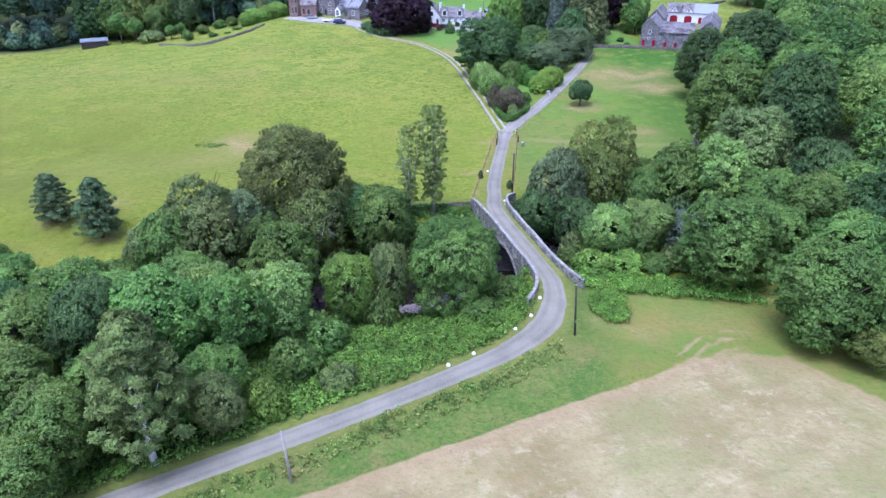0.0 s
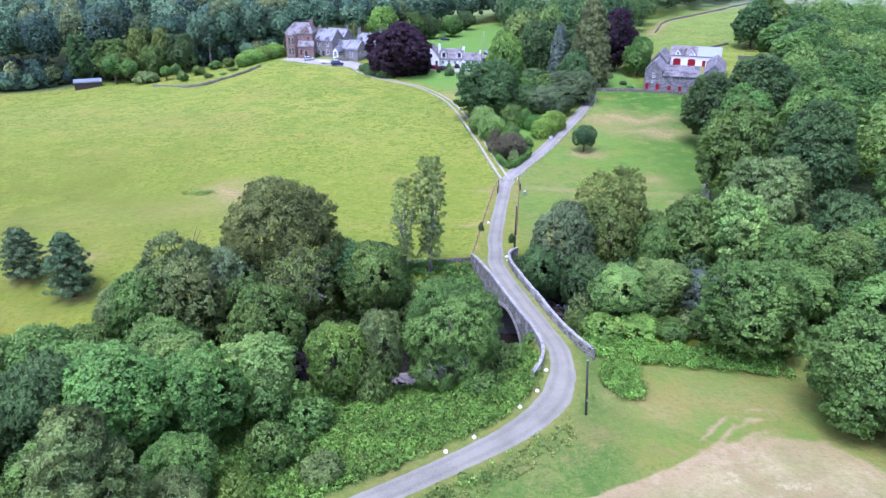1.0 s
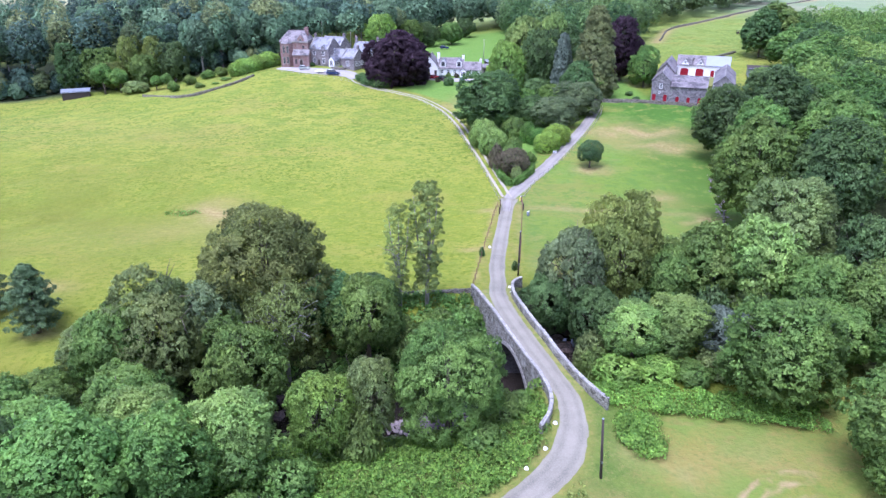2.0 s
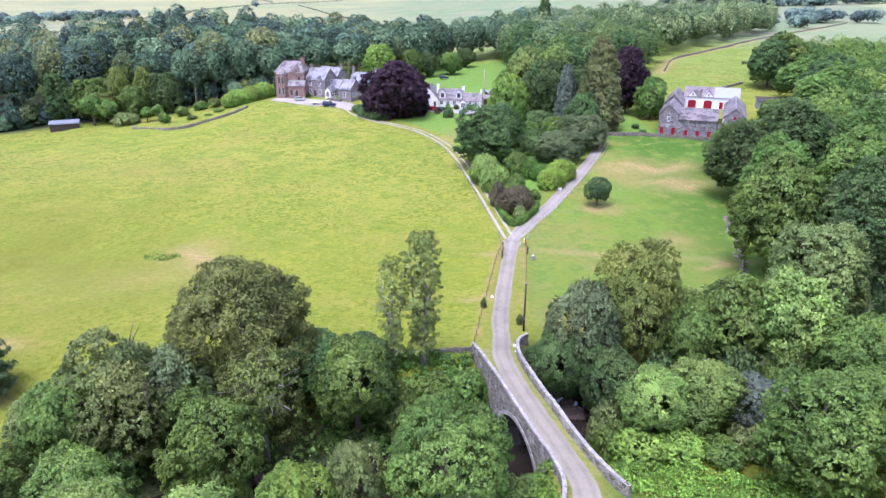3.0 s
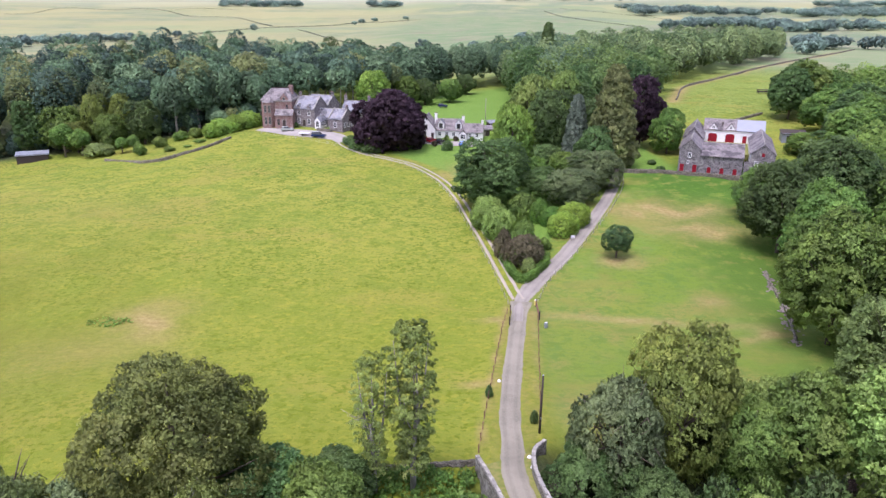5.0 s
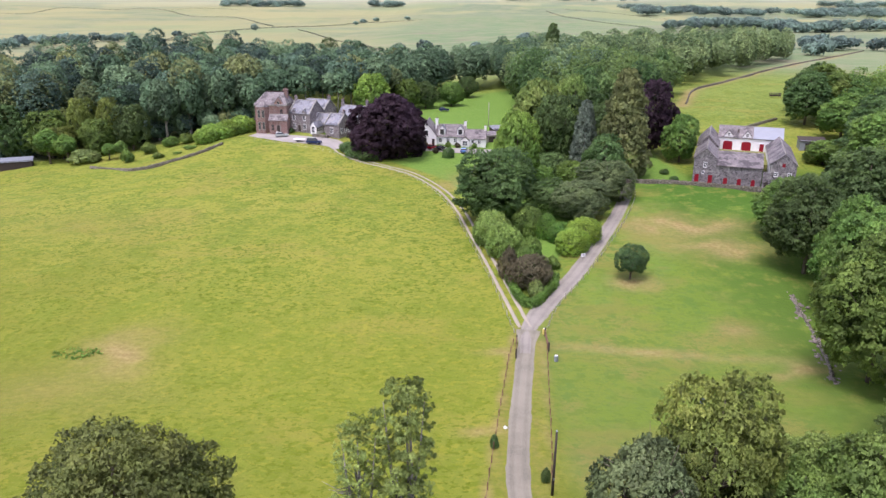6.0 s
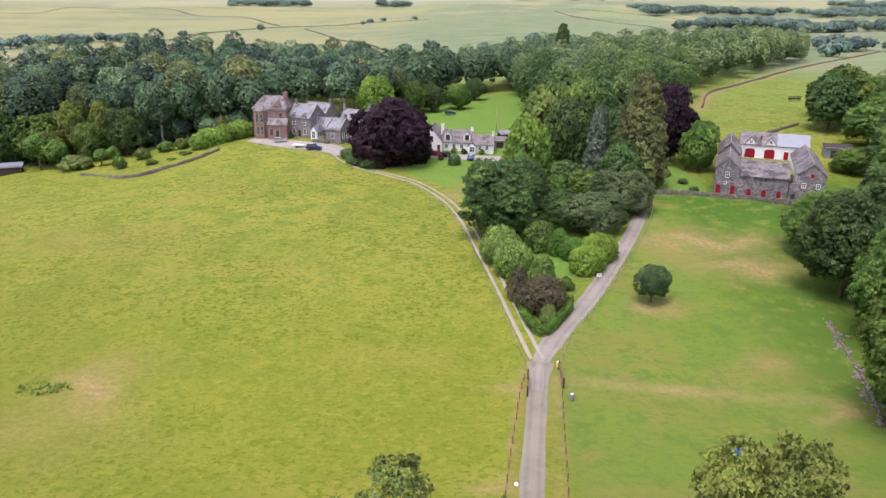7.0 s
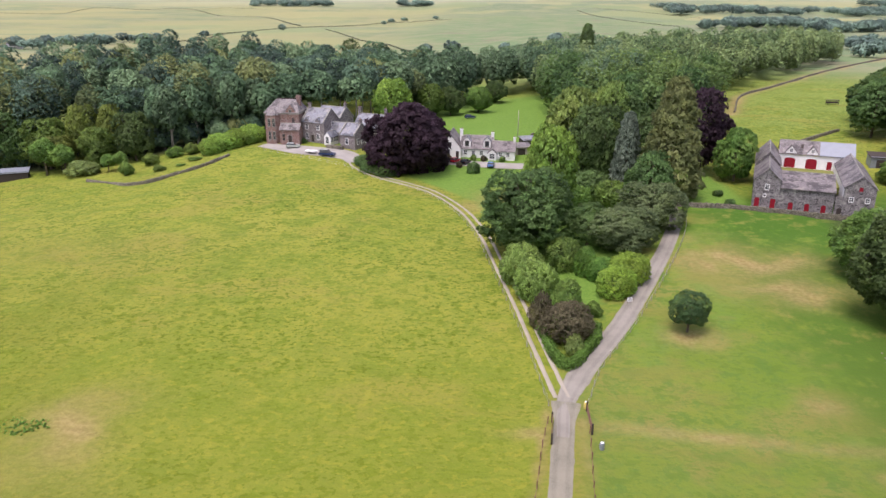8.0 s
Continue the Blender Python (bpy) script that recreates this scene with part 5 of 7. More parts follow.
tree("beech", "dark", 45.0, 294.0, 32.0, 6.4, "tall dark green beech in the wood by the paddock")
tree("beech", "dark", 46.0, 262.0, 25.0, 6.4, "tall dark green beech in the wood by the paddock")
tree("beech", "dark", 53.0, 276.0, 27.0, 7.0, "tall dark green beech in the wood by the paddock")
tree("beech", "dark", 46.0, 284.0, 28.0, 7.4, "tall dark green beech in the wood by the paddock")
tree("beech", "dark", 33.0, 278.0, 27.0, 7.0, "tall dark green beech in the wood by the paddock")
tree("cypress", "brownneedle", 48.0, 246.0, 36.0, 7.6, "very tall brownish-green cypress with a broad base", "cypress_tree", "conifer")
tree("cypress", "dark", 56.2, 440.0, 44.0, 6.0, "lone dark fir rising above the ridge wood", "fir_tree", "conifer")
tree("cypress", "silver", 38.8, 251.0, 27.6, 4.0, "slender silver-blue spruce beside a cypress", "spruce_tree", "conifer")
tree("dome", "copper", 61.4, 268.0, 32.4, 6.8, "tall purple copper beech behind a cypress", "copper_beech", "tree")
tree("dome", "mid", 67.4, 259.0, 23.4, 5.0, "green lime tree beside the stone barn")
tree("clipped", "dark", 30.4, 250.0, 13.5, 5.4, "broad dark rhododendron bank under tall trees", "rhododendron", "shrub")
tree("clipped", "mid", 35.0, 243.0, 13.0, 4.5, "dense rounded rhododendron in the garden", "rhododendron", "shrub")
tree("clipped", "mid", 26.0, 244.0, 11.5, 4.0, "dense rounded rhododendron in the garden", "rhododendron", "shrub")
tree("round", "holly", 35.6, 183.4, 9.8, 2.8, "small round dark holly standing alone in the paddock", "holly_tree", base=surface(35.6, 183.4) - 0.1)
tree("clipped", "dark", 2.5, 275.5, 10.3, 1.75, "clipped round yew ball on the lawn", "yew", "shrub")
tree("skirt", "copper", -15.6, 277.5, 25.6, 12.0, "huge domed copper beech with dark purple leaves", "copper_beech", "tree")
for x, y, top, r in [(-25.0, 274.5, 11.0, 3.6), (-21.0, 271.0, 10.6, 3.2), (-28.0, 279.5, 11.0, 3.0)]:
    tree("clipped", "dark", x, y, top, r, "dark laurel mound under the copper beech", "laurel", "shrub")
tree("dome", "lime", -26.1, 333.0, 28.0, 7.2, "tall bright green lime tree in the garden")
for x, y, top, r, k in [(-121.6, 303, 22.0, 4.8, "yellow"), (-113.3, 305, 21.8, 5.0, "yellow"), (-132, 300, 18, 7, "mid"), (-114.5, 297, 15.5, 5.6, "mid"), (-104.5, 301, 20, 6, "dark"), (-145, 303, 20, 7, "dark"), (-126, 296, 13, 4.6, "yellow")]:
    tree("dome", k, x, y, top, r, "rounded broadleaf tree at the wood's edge", group="wood edge trees")
for x, y in [(-96, 310), (-90, 317), (-85, 323), (-79, 322), (-100, 313), (-73, 326), (-68, 322), (-93, 325), (-84, 331), (-76, 334)]:
    tree("tall", "wood", x, y, 27 + (x * 7 % 4), 5.4, "tall bare-stemmed pine at the wood's edge", "pine_tree", "pine", bark=BARK_GREY, group="wood edge trees")
for k in range(6):
    f = 0.36 + 0.64 * k / 5
    tree("clipped", "lime", -84 + 15.5 * f, 290.0 + 18 * f, 11.4 + 3.0 * f + 0.5 * (k % 2), 3.2 + 0.5 * (k % 3), "big pale green laurel bush by the forecourt", "laurel", "shrub", group="laurel row")
tree("bush", "grey", -114, 287.0, 6.6, 4.8, "pale grey-green willow scrub beside the lane", "shrub", "shrub")
for x, y, top, r in [(-102.5, 287, 9.8, 2.1), (-107, 288, 8.8, 2.2), (-121, 289, 11.5, 3.4), (-128, 291, 13.0, 4.0)]:
    tree("tall", "mid", x, y, top, r, "slender young tree standing before the wood", group="wood edge trees")
for x, y, top, r in [(-95.5, 292, 8.0, 2.4), (-91, 299, 9.0, 2.6), (-88.5, 281.5, 7.0, 1.8), (-86, 301, 9.8, 2.6), (-81.5, 291, 7.6, 2.2), (-98, 281, 7.8, 2.0), (-84, 286, 6.4, 1.5)]:
    tree("bush", "mid", x, y, top, r, "loose green garden shrub beside the azalea", "shrub", "shrub")


for x, y in [(60.0, 247.5), (60.5, 240.5)]:
    tree("clipped", "dark", x, y, surface(x, y) + 1.2, 1.1, "low dark juniper on the lawn by the barn", "juniper", "shrub")
for x, y, k in [(-5.0, 289.5, "purple"), (2.5, 290.0, "mid"), (5.5, 289.6, "purple"), (11.0, 289.4, "mid"), (-9.5, 284.5, "dark"), (-1.5, 281.5, "purple"), (-50.5, 301.5, "dark"), (-38.0, 297.0, "mid")]:
    tree("bush", k, x, y, surface(x, y) + 1.7, 1.0, "small rounded border shrub by the house", "shrub", "shrub", group="border shrubs")


for x, y, top, r, k in [(-7.0, 372, 21.5, 5.4, "dark"), (4.2, 380, 20.5, 5.8, "mid"), (-15, 366, 23, 6.0, "mid"), (12, 412, 20, 5.4, "dark")]:
    tree("dome", k, x, y, top, r, "rounded broadleaf tree beside the back lawn", group="back lawn trees")
for x, y, r in [(6.0, 308.0, 1.7), (8.6, 308.6, 2.0), (11.4, 308.2, 1.4), (14.0, 308.0, 1.0), (-1.0, 307.0, 1.4), (16.5, 306.5, 1.2)]:
    tree("clipped", "dark", x, y, surface(x, y) + r * 1.35, r, "dark clipped garden shrub behind the cottage", "shrub", "shrub", group="cottage hedge shrubs")


# ---- far woods and hedges, beyond counting ----
def woodland(name, spots, leaf, label, count, size, seed, category="woodland", bare=0.30, fine=1.0):
    rng = np.random.default_rng(seed)
    vs, tones, puffs = [], [], []
    banks = [clumps(rng, kind, 1.0, 1.0, fine) for kind in ("dome", "dome", "dome", "beech", "beech", "round", "round")] + [clumps(rng, "cypress", 1.0, 1.0)]
    for x, y, top, r in spots:
        c, rad, out, shade = banks[rng.integers(0, 7) if rng.random() > 0.03 else 7]
        z = surface(x, y)
        h = top - z
        low = bare if h > 13 else 0.0
        cc = c * np.array([r, r, h * (1 - low)]) + np.array([x, y, z + h * low])
        vs.append(leaves(rng, cc, rad * r, count, size * (0.7 + 0.05 * r), 0.8, 0.4, 0.2, 0.3, 1.1, -0.2, out))
        puffs.append(leaves.puff)
        tones.append(np.repeat(np.clip(0.6 * shade[leaves.pick] + rng.uniform(-1.0, 0.9), -1, 1), 3))
    return tagged(new(name, sprays(name, np.concatenate(vs), LEAF[leaf], np.concatenate(tones), np.concatenate(puffs))), label, category, kind="stuff")


def scatter(rng, x0, x1, y0, y1, gap, inside, tall=(14, 19), wide=(4.6, 6.6)):
    out = []
    for x in np.arange(x0, x1, gap):
        for y in np.arange(y0, y1, gap):
            a, b = x + rng.uniform(-0.38, 0.38) * gap, y + rng.uniform(-0.38, 0.38) * gap
            if inside(a, b):
                out.append((a, b, surface(a, b) + rng.uniform(*tall), rng.uniform(*wide)))
    return out


rng = np.random.default_rng(5)
left_spots = scatter(rng, -330, -24, 302, 520, 11.2, lambda x, y: y > 309 + 0.27 * (x + 115) * (x > -200) and (x < -66 or y > 318 + 0.1 * x) and y < np.interp(x, [-330, -200, -150, -110, -70, -20], [362, 382, 395, 450, 480, 440]) and not (-38 < x < -18 and y < 345), (18, 27), (5.6, 7.8))
left_spots = [(x, y, top + 6 * float(smooth(-110, -160, x)), r) for x, y, top, r in left_spots]
mid_spots = scatter(rng, -24, 70, 345, 520, 11.6, lambda x, y: y > np.interp(x, [-24, 12, 34, 40, 60], [352, 428, 424, 330, 320]) and y < np.interp(x, [-24, 30, 60, 70], [440, 500, 520, 530]), (19, 25), (6, 8.0))
right_spots = scatter(rng, 34, 260, 292, 640, 10.6, lambda x, y: x < np.interp(y, [300, 345, 400, 490, 600, 660], [70, 86, 108, 172, 252, 300]) and y < 470 + 0.75 * x and y > np.interp(x, [34, 60, 80], [300, 296, 300]), (17, 25), (4.8, 6.8))
paddock_spots = scatter(rng, 74, 160, 112, 236, 10.5, lambda x, y: x > np.interp(y, [110, 150, 180, 220, 240], [76, 80, 90, 104, 122]), (17, 22), (5.5, 8))
east_spots = scatter(rng, 100, 180, 226, 330, 10.5, lambda x, y: x > np.interp(y, [226, 262, 290, 330], [122, 122, 128, 150]), (15, 20), (5.5, 8))
south_spots = scatter(rng, 62, 130, 60, 114, 9.5, lambda x, y: True, (11, 15), (5, 6.5)) + scatter(rng, -150, -84, 62, 98, 9.5, lambda x, y: True, (10, 14), (4.6, 6)) + scatter(rng, -100, -50, 40, 70, 9.0, lambda x, y: True, (10, 14), (4.6, 6))
for k in range(70):
    f = k / 69
    x = -205 + 140 * f + rng.normal() * 1.5
    y = 303 + 0.27 * (x + 115) * (x > -200) + 6 + abs(rng.normal()) * 4
    left_spots.append((x, y, surface(x, y) + rng.uniform(5, 13), rng.uniform(3.0, 5.0)))
# nothing of a wood shows beyond the valley's sides
left_spots, paddock_spots, east_spots, south_spots = [[q for q in spots if abs(q[0]) < 0.66 * q[1] + 14] for spots in (left_spots, paddock_spots, east_spots, south_spots)]
for k, (leaf, word) in enumerate((("wood", "dense dark mixed broadleaf wood behind the mansion"), ("woodolive", "olive oaks among the wood behind the mansion"), ("woodblue", "blue-green pines and ashes in the wood behind the mansion"))):
    woodland("woodland", [q for i, q in enumerate(left_spots) if (0, 1, 0, 2, 0, 0, 1, 2, 0)[(i * 7 + i // 5) % 9] == k], leaf, word, 2700, 0.64, 1 + 20 * k)
woodland("woodland", mid_spots, "wood", "dense mixed wood behind the back lawn", 2200, 0.72, 2, bare=0.1)
front_spots = [q for q in right_spots if q[1] < 385]
woodland("woodland", front_spots, "dark", "dark green mixed wood at the foot of the ridge", 1500, 0.76, 10, bare=0.08)
woodland("woodland", [q for q in right_spots if q[1] >= 385], "ridge", "lighter green mixed wood on the low ridge", 1400, 0.78, 9, bare=0.08)
woodland("woodland", paddock_spots + east_spots, "mid", "tall broadleaf wood beside the paddock", 3000, 0.52, 3, bare=0.15)
woodland("woodland", south_spots, "dark", "riverside broadleaf wood along the valley", 2400, 0.48, 4, bare=0.05)

# stems that show below the crowns along the front of the wood
g = Geo()
for x, y, top, r in left_spots:
    front = 303 + 0.27 * (x + 115) * (x > -200)
    if top - surface(x, y) > 14 and y < front + 34 and x > -215:
        z, lean = surface(x, y), rng.uniform(-1.6, 1.6, 2)
        g.tube([(x, y, z - 0.5), (x + 0.3 * lean[0], y + 0.3 * lean[1], z + 6), (x + lean[0], y + lean[1], z + 14)], [0.38, 0.3, 0.16], 6)
solid("tree_stems", g, BARK_GREY, "pale slender tree stems along the wood's edge", "trunks", "stuff", smooth_shade=True)

far_spots = []


def grove(spots, tall, wide):
    for x, y in spots:
        far_spots.append((x, y, surface(x, y) + rng.uniform(*tall), rng.uniform(*wide)))


def copse(x, y, sx, sy, n, tall, wide):
    grove([(x + rng.uniform(-sx, sx), y + rng.uniform(-sy, sy)) for _ in range(n)], tall, wide)


# hedgerow trees beyond the wood, by the farm road
grove([(-480, 840), (-468, 838), (-461, 845), (-472, 880), (-478, 894), (-500, 960), (-472, 926), (-461, 930), (-480, 985), (-447, 936), (-461, 998), (-470, 1010), (-452, 965), (-505, 1126), (-496, 1134)], (8, 14), (7, 11))
grove([(-489, 1170), (-459, 1135), (-475, 1120), (-467, 1349), (-394, 1594), (-226, 2103), (-200, 2225), (-102, 2088), (-234, 2016)], (10, 15), (7, 11))
grove([(-44, 777), (88, 890), (94, 905), (-18, 768), (30, 760), (105, 700)], (9, 15), (5, 8))
for x, y, sx, sy, n in [(372, 748, 30, 24, 16), (290, 670, 42, 32, 9)]:
    copse(x, y, sx, sy, n, (8, 14), (6, 10))
# copses on the far side of the valley
for x, y, sx, sy, n in [(-740, 3080, 150, 70, 34), (-255, 3120, 70, 30, 12), (760, 2400, 190, 150, 46), (1300, 2400, 240, 120, 50), (560, 3400, 300, 60, 30), (1750, 3000, 300, 90, 40)]:
    copse(x, y, sx, sy, n, (16, 26), (18, 30))
for x, y, sx, sy, n in [(470, 1500, 45, 40, 18), (545, 1530, 45, 45, 22), (610, 1560, 30, 40, 12), (625, 1480, 40, 14, 14), (600, 1310, 60, 22, 22), (690, 1310, 60, 24, 18)]:
    copse(x, y, sx, sy, n, (12, 21), (9, 15))
woodland("hedgerow_trees", far_spots, "hazewood", "scattered hedgerow trees and copses on far fields", 520, 1.6, 6, "trees", 0.0, 0.2)


def hedge_line(points, tall, wide, step, seed):
    rng = np.random.default_rng(seed)
    line = curve(points, step)
    out = []
    for p in line:
        x, y = p[0] + rng.normal() * 0.5, p[1] + rng.normal() * 0.5
        out.append((x, y, surface(x, y) + tall * rng.uniform(0.7, 1.3), wide * rng.uniform(0.7, 1.2)))
    return out


# the farm road's double hedge, then the winding field boundaries
far_hedges = []
for shift in (0, 16):
    far_hedges += hedge_line([(-560 + shift, 800), (-490 + shift, 1071), (-446 + shift, 1218), (-486 + shift, 1461), (-433 + shift, 1662), (-336 + shift, 1937), (-232 + shift, 2159), (-78 + shift, 2033)], 1.8, 2.6, 7, 2)
far_hedges += hedge_line([(-1642, 2610), (-1388, 2516), (-1387, 2604), (-1460, 2903), (-1348, 2899), (-1218, 2827), (-1193, 2977), (-1033, 2819), (-814, 2431), (-698, 2438), (-586, 2287), (-429, 1906)], 2.6, 3.6, 8, 3)
far_hedges += hedge_line([(-1033, 2819), (-953, 2932), (-761, 2798)], 2.4, 3.4, 8, 1) + hedge_line([(-309, 1625), (-174, 1243), (-118, 1074), (-60, 833)], 1.4, 2.0, 6, 7)
far_hedges += hedge_line([(331, 2499), (348, 1841), (404, 1564)], 1.8, 2.6, 8, 8) + hedge_line([(401, 2606), (528, 2341), (620, 2092)], 1.8, 2.8, 8, 9)
woodland("far_hedges", far_hedges, "hazehedge", "low hedges winding between far fields, greyed for haze", 44, 0.9, 8, "hedge", 0.0, 0.1)

# ---- buildings ----


def gabled(root, u0, u1, v0, v1, z0, eave, ridge, along_u, wall_m, roof_m, name="wall", over=0.3, roof_label=""):
    """A gabled block: one solid wall body and two roof slabs with a ridge. along_u: whether the ridge runs along u."""
    g = Geo()
    if along_u:
        vm = (v0 + v1) / 2
        g.prism([(0, v0, z0), (0, v1, z0), (0, v1, eave), (0, vm, ridge), (0, v0, eave)], (u0, 0, 0), (u1, 0, 0))
    else:
        um = (u0 + u1) / 2
        g.prism([(u0, 0, z0), (u0, 0, eave), (um, 0, ridge), (u1, 0, eave), (u1, 0, z0)], (0, v0, 0), (0, v1, 0))
    body = part(name, g, wall_m, root)
    t = 0.16
    half = (v1 - v0) / 2 if along_u else (u1 - u0) / 2
    slope = (ridge - eave) / half
    for side in (-1, 1):
        drop = over * slope
        prof = [(side * (half + over), eave - drop + 0.02), (0.0, ridge + 0.02), (0.0, ridge + t + 0.05), (side * (half + over), eave - drop + t)]
        r = Geo()
        if along_u:
            r.prism([(0, (v0 + v1) / 2 + a, b) for a, b in prof], (u0 - over * 0.6, 0, 0), (u1 + over * 0.6, 0, 0))
        else:
            r.prism([((u0 + u1) / 2 + a, 0, b) for a, b in prof], (0, v0 - over * 0.6, 0), (0, v1 + over * 0.6, 0))
        slab = part("roof", r, roof_m, root, roof_label)
    r = Geo()
    if along_u:
        r.tube([(u0 - over * 0.6, (v0 + v1) / 2, ridge + t + 0.06), (u1 + over * 0.6, (v0 + v1) / 2, ridge + t + 0.06)], [0.13, 0.13], 6)
    else:
        r.tube([((u0 + u1) / 2, v0 - over * 0.6, ridge + t + 0.06), ((u0 + u1) / 2, v1 + over * 0.6, ridge + t + 0.06)], [0.13, 0.13], 6)
    part("ridge", r, COPING, slab)
    return body


def opening(parent, name, u, v, z, w, h, face, material=GLASS, frame_m=WHITE, bars=1, label="", arched=False):
    """A window or door set on a wall: surround, leaf or pane, bars. face: the outward way, 'v-', 'v+', 'u-' or 'u+'."""
    turn = {"v-": 0, "u+": 90, "v+": 180, "u-": -90}[face]
    ob = new(name)
    ob.parent = parent
    ob.matrix_basis = pose(u, v, z, 0, 0, turn)
    tagged(ob, label)
    g, fr = Geo(), 0.11
    g.box(-w / 2 - fr, -w / 2, -0.09, 0.06, -fr, h + fr).box(w / 2, w / 2 + fr, -0.09, 0.06, -fr, h + fr).box(-w / 2, w / 2, -0.09, 0.06, h, h + fr).box(-w / 2 - 0.06, w / 2 + 0.06, -0.16, 0.06, -fr - 0.04, 0)
    for k in range(bars):
        x = -w / 2 + w * (k + 1) / (bars + 1)
        g.box(x - 0.035, x + 0.035, -0.06, 0.04, 0, h)
    if bars:
        g.box(-w / 2, w / 2, -0.065, 0.04, h * 0.5 - 0.035, h * 0.5 + 0.035)
    part("frame", g, frame_m, ob)
    p = Geo()
    if arched:
        pts = [(-w / 2, 0, 0), (w / 2, 0, 0), (w / 2, 0, h * 0.78)] + [(w / 2 * math.cos(a), 0, h * 0.78 + h * 0.22 * math.sin(a)) for a in (0.5, 1.0, 1.57, 2.14, 2.64)] + [(-w / 2, 0, h * 0.78)]
        p.prism(pts, (0, -0.05, 0), (0, 0.05, 0))
    else:
        p.box(-w / 2, w / 2, -0.045, 0.05, 0, h)
    part("pane" if material == GLASS else "leaf", p, material, ob)
    return ob


def chimney(root, u, v, z0, z1, material, w=0.9, d=0.6, pots=2):
    g = Geo()
    g.box(u - w / 2, u + w / 2, v - d / 2, v + d / 2, z0, z1 - 0.2).box(u - w / 2 - 0.08, u + w / 2 + 0.08, v - d / 2 - 0.08, v + d / 2 + 0.08, z1 - 0.2, z1)
    c = part("chimney", g, material, root)
    for k in range(pots):
        x = u + (k - (pots - 1) / 2) * 0.42
        part("chimney_pot", Geo().tube([(x, v, z1), (x, v, z1 + 0.45)], [0.14, 0.11], 8), SANDSTONE, c)
    return c


# the barn steading: u along the front, v towards the back
def build_barn():
    x0, y0 = 64.1, 237.7
    root = thing("barn", pose(x0, y0, surface(x0, y0), 0, 0, -21.1), "grey stone farm steading with slate roofs and red doors", "barn")
    gabled(root, 0, 5.3, 0, 15, -1.5, 6.6, 9.0, False, BARN_STONE, OLD_SLATE)
    gabled(root, 0, 5.3, 15, 33, -1.5, 7.2, 10.0, False, BARN_STONE, OLD_SLATE)
    # middle shed with a long single slope, and the raised court behind it
    g = Geo()
    g.prism([(0, 0.3, -1.5), (0, 8.0, -1.5), (0, 8.0, 7.2), (0, 0.3, 5.0)], (5.32, 0, 0), (16.0, 0, 0))
    part("wall", g, BARN_STONE, root)
    r = Geo()
    r.prism([(0, -0.05, 4.95), (0, 8.1, 7.28), (0, 8.1, 7.45), (0, -0.05, 5.12)], (5.34, 0, 0), (16.15, 0, 0))
    part("roof", r, OLD_SLATE, root, "mossy stone-slate lean-to roof")
    part("wall", Geo().box(16.2, 18.2, 0.1, 0.55, -1.5, 4.2), BARN_STONE, root)
    part("court", Geo().box(5.34, 17.4, 8.12, 27, 3.0, 4.6), VERGE, root, "raised pale gravel court")
    # white back range with red cart doors and dormers
    gabled(root, 5.0, 21.4, 27, 34.4, -1.5, 8.1, 10.6, True, HARL, OLD_SLATE, "white_wall")
    r = Geo()
    r.prism([(0, 26.6, 8.02), (0, 30.7, 10.82), (0, 30.7, 10.92), (0, 26.6, 8.14)], (14.0, 0, 0), (21.7, 0, 0))
    part("roof", r, SHEET, root, "newer smooth blue-grey sheet roof slope")
    for u in (7.6, 12.4):
        d = Geo()
        d.prism([(u - 1.25, 0, 8.0), (u - 1.25, 0, 8.35), (u, 0, 9.95), (u + 1.25, 0, 8.35), (u + 1.25, 0, 8.0)], (0, 26.93, 0), (0, 29.6, 0))
        dorm = part("dormer", d, HARL, root)
        for s in (-1, 1):
            r = Geo()
            r.prism([(u, 0, 10.0), (u + s * 1.42, 0, 8.2), (u + s * 1.42, 0, 8.32), (u, 0, 10.14)], (0, 26.8, 0), (0, 30.0, 0))
            part("dormer_roof", r, OLD_SLATE, dorm)
        opening(root, "window", u, 26.9, 8.55, 0.6, 0.75, "v-", bars=1)
    for u, w, h in ((7.6, 2.5, 2.5), (12.4, 2.5, 2.5), (16.4, 1.1, 2.1)):
        opening(root, "cart_door" if w > 2 else "door", u, 26.96, 4.62, w, h, "v-", RED, WHITE, 0, "arched red cart door" if w > 2 else "red door", w > 2)
    # right wing
    gabled(root, 17.6, 23.4, -0.4, 26.9, -1.5, 6.5, 8.9, False, BARN_STONE, OLD_SLATE)
    part("white_wall", Geo().box(17.42, 17.59, 1.0, 26.9, -1.0, 6.3), HARL, root)
    for u in (19.0, 22.0):
        opening(root, "window", u, -0.42, 3.6, 0.7, 0.9, "v-", bars=1)
    opening(root, "window", 20.5, -0.42, 5.9, 0.7, 0.9, "v-", RED, BARN_STONE, 0)
    for u, w, h in ((1.0, 1.0, 2.2), (4.2, 1.0, 2.2)):
        opening(root, "door", u, -0.02, 0.35, w, h, "v-", RED, BARN_STONE, 0, "red plank door")
    opening(root, "window", 2.7, -0.02, 4.5, 0.7, 1.1, "v-", bars=1)
    opening(root, "window", 2.4, -0.02, 2.9, 0.45, 0.5, "v-", bars=0)
    for u in (7.8, 11.0, 14.2):
        opening(root, "door", u, 0.28, 0.1, 0.95, 2.0, "v-", RED, BARN_STONE, 0, "red arched byre door", True)
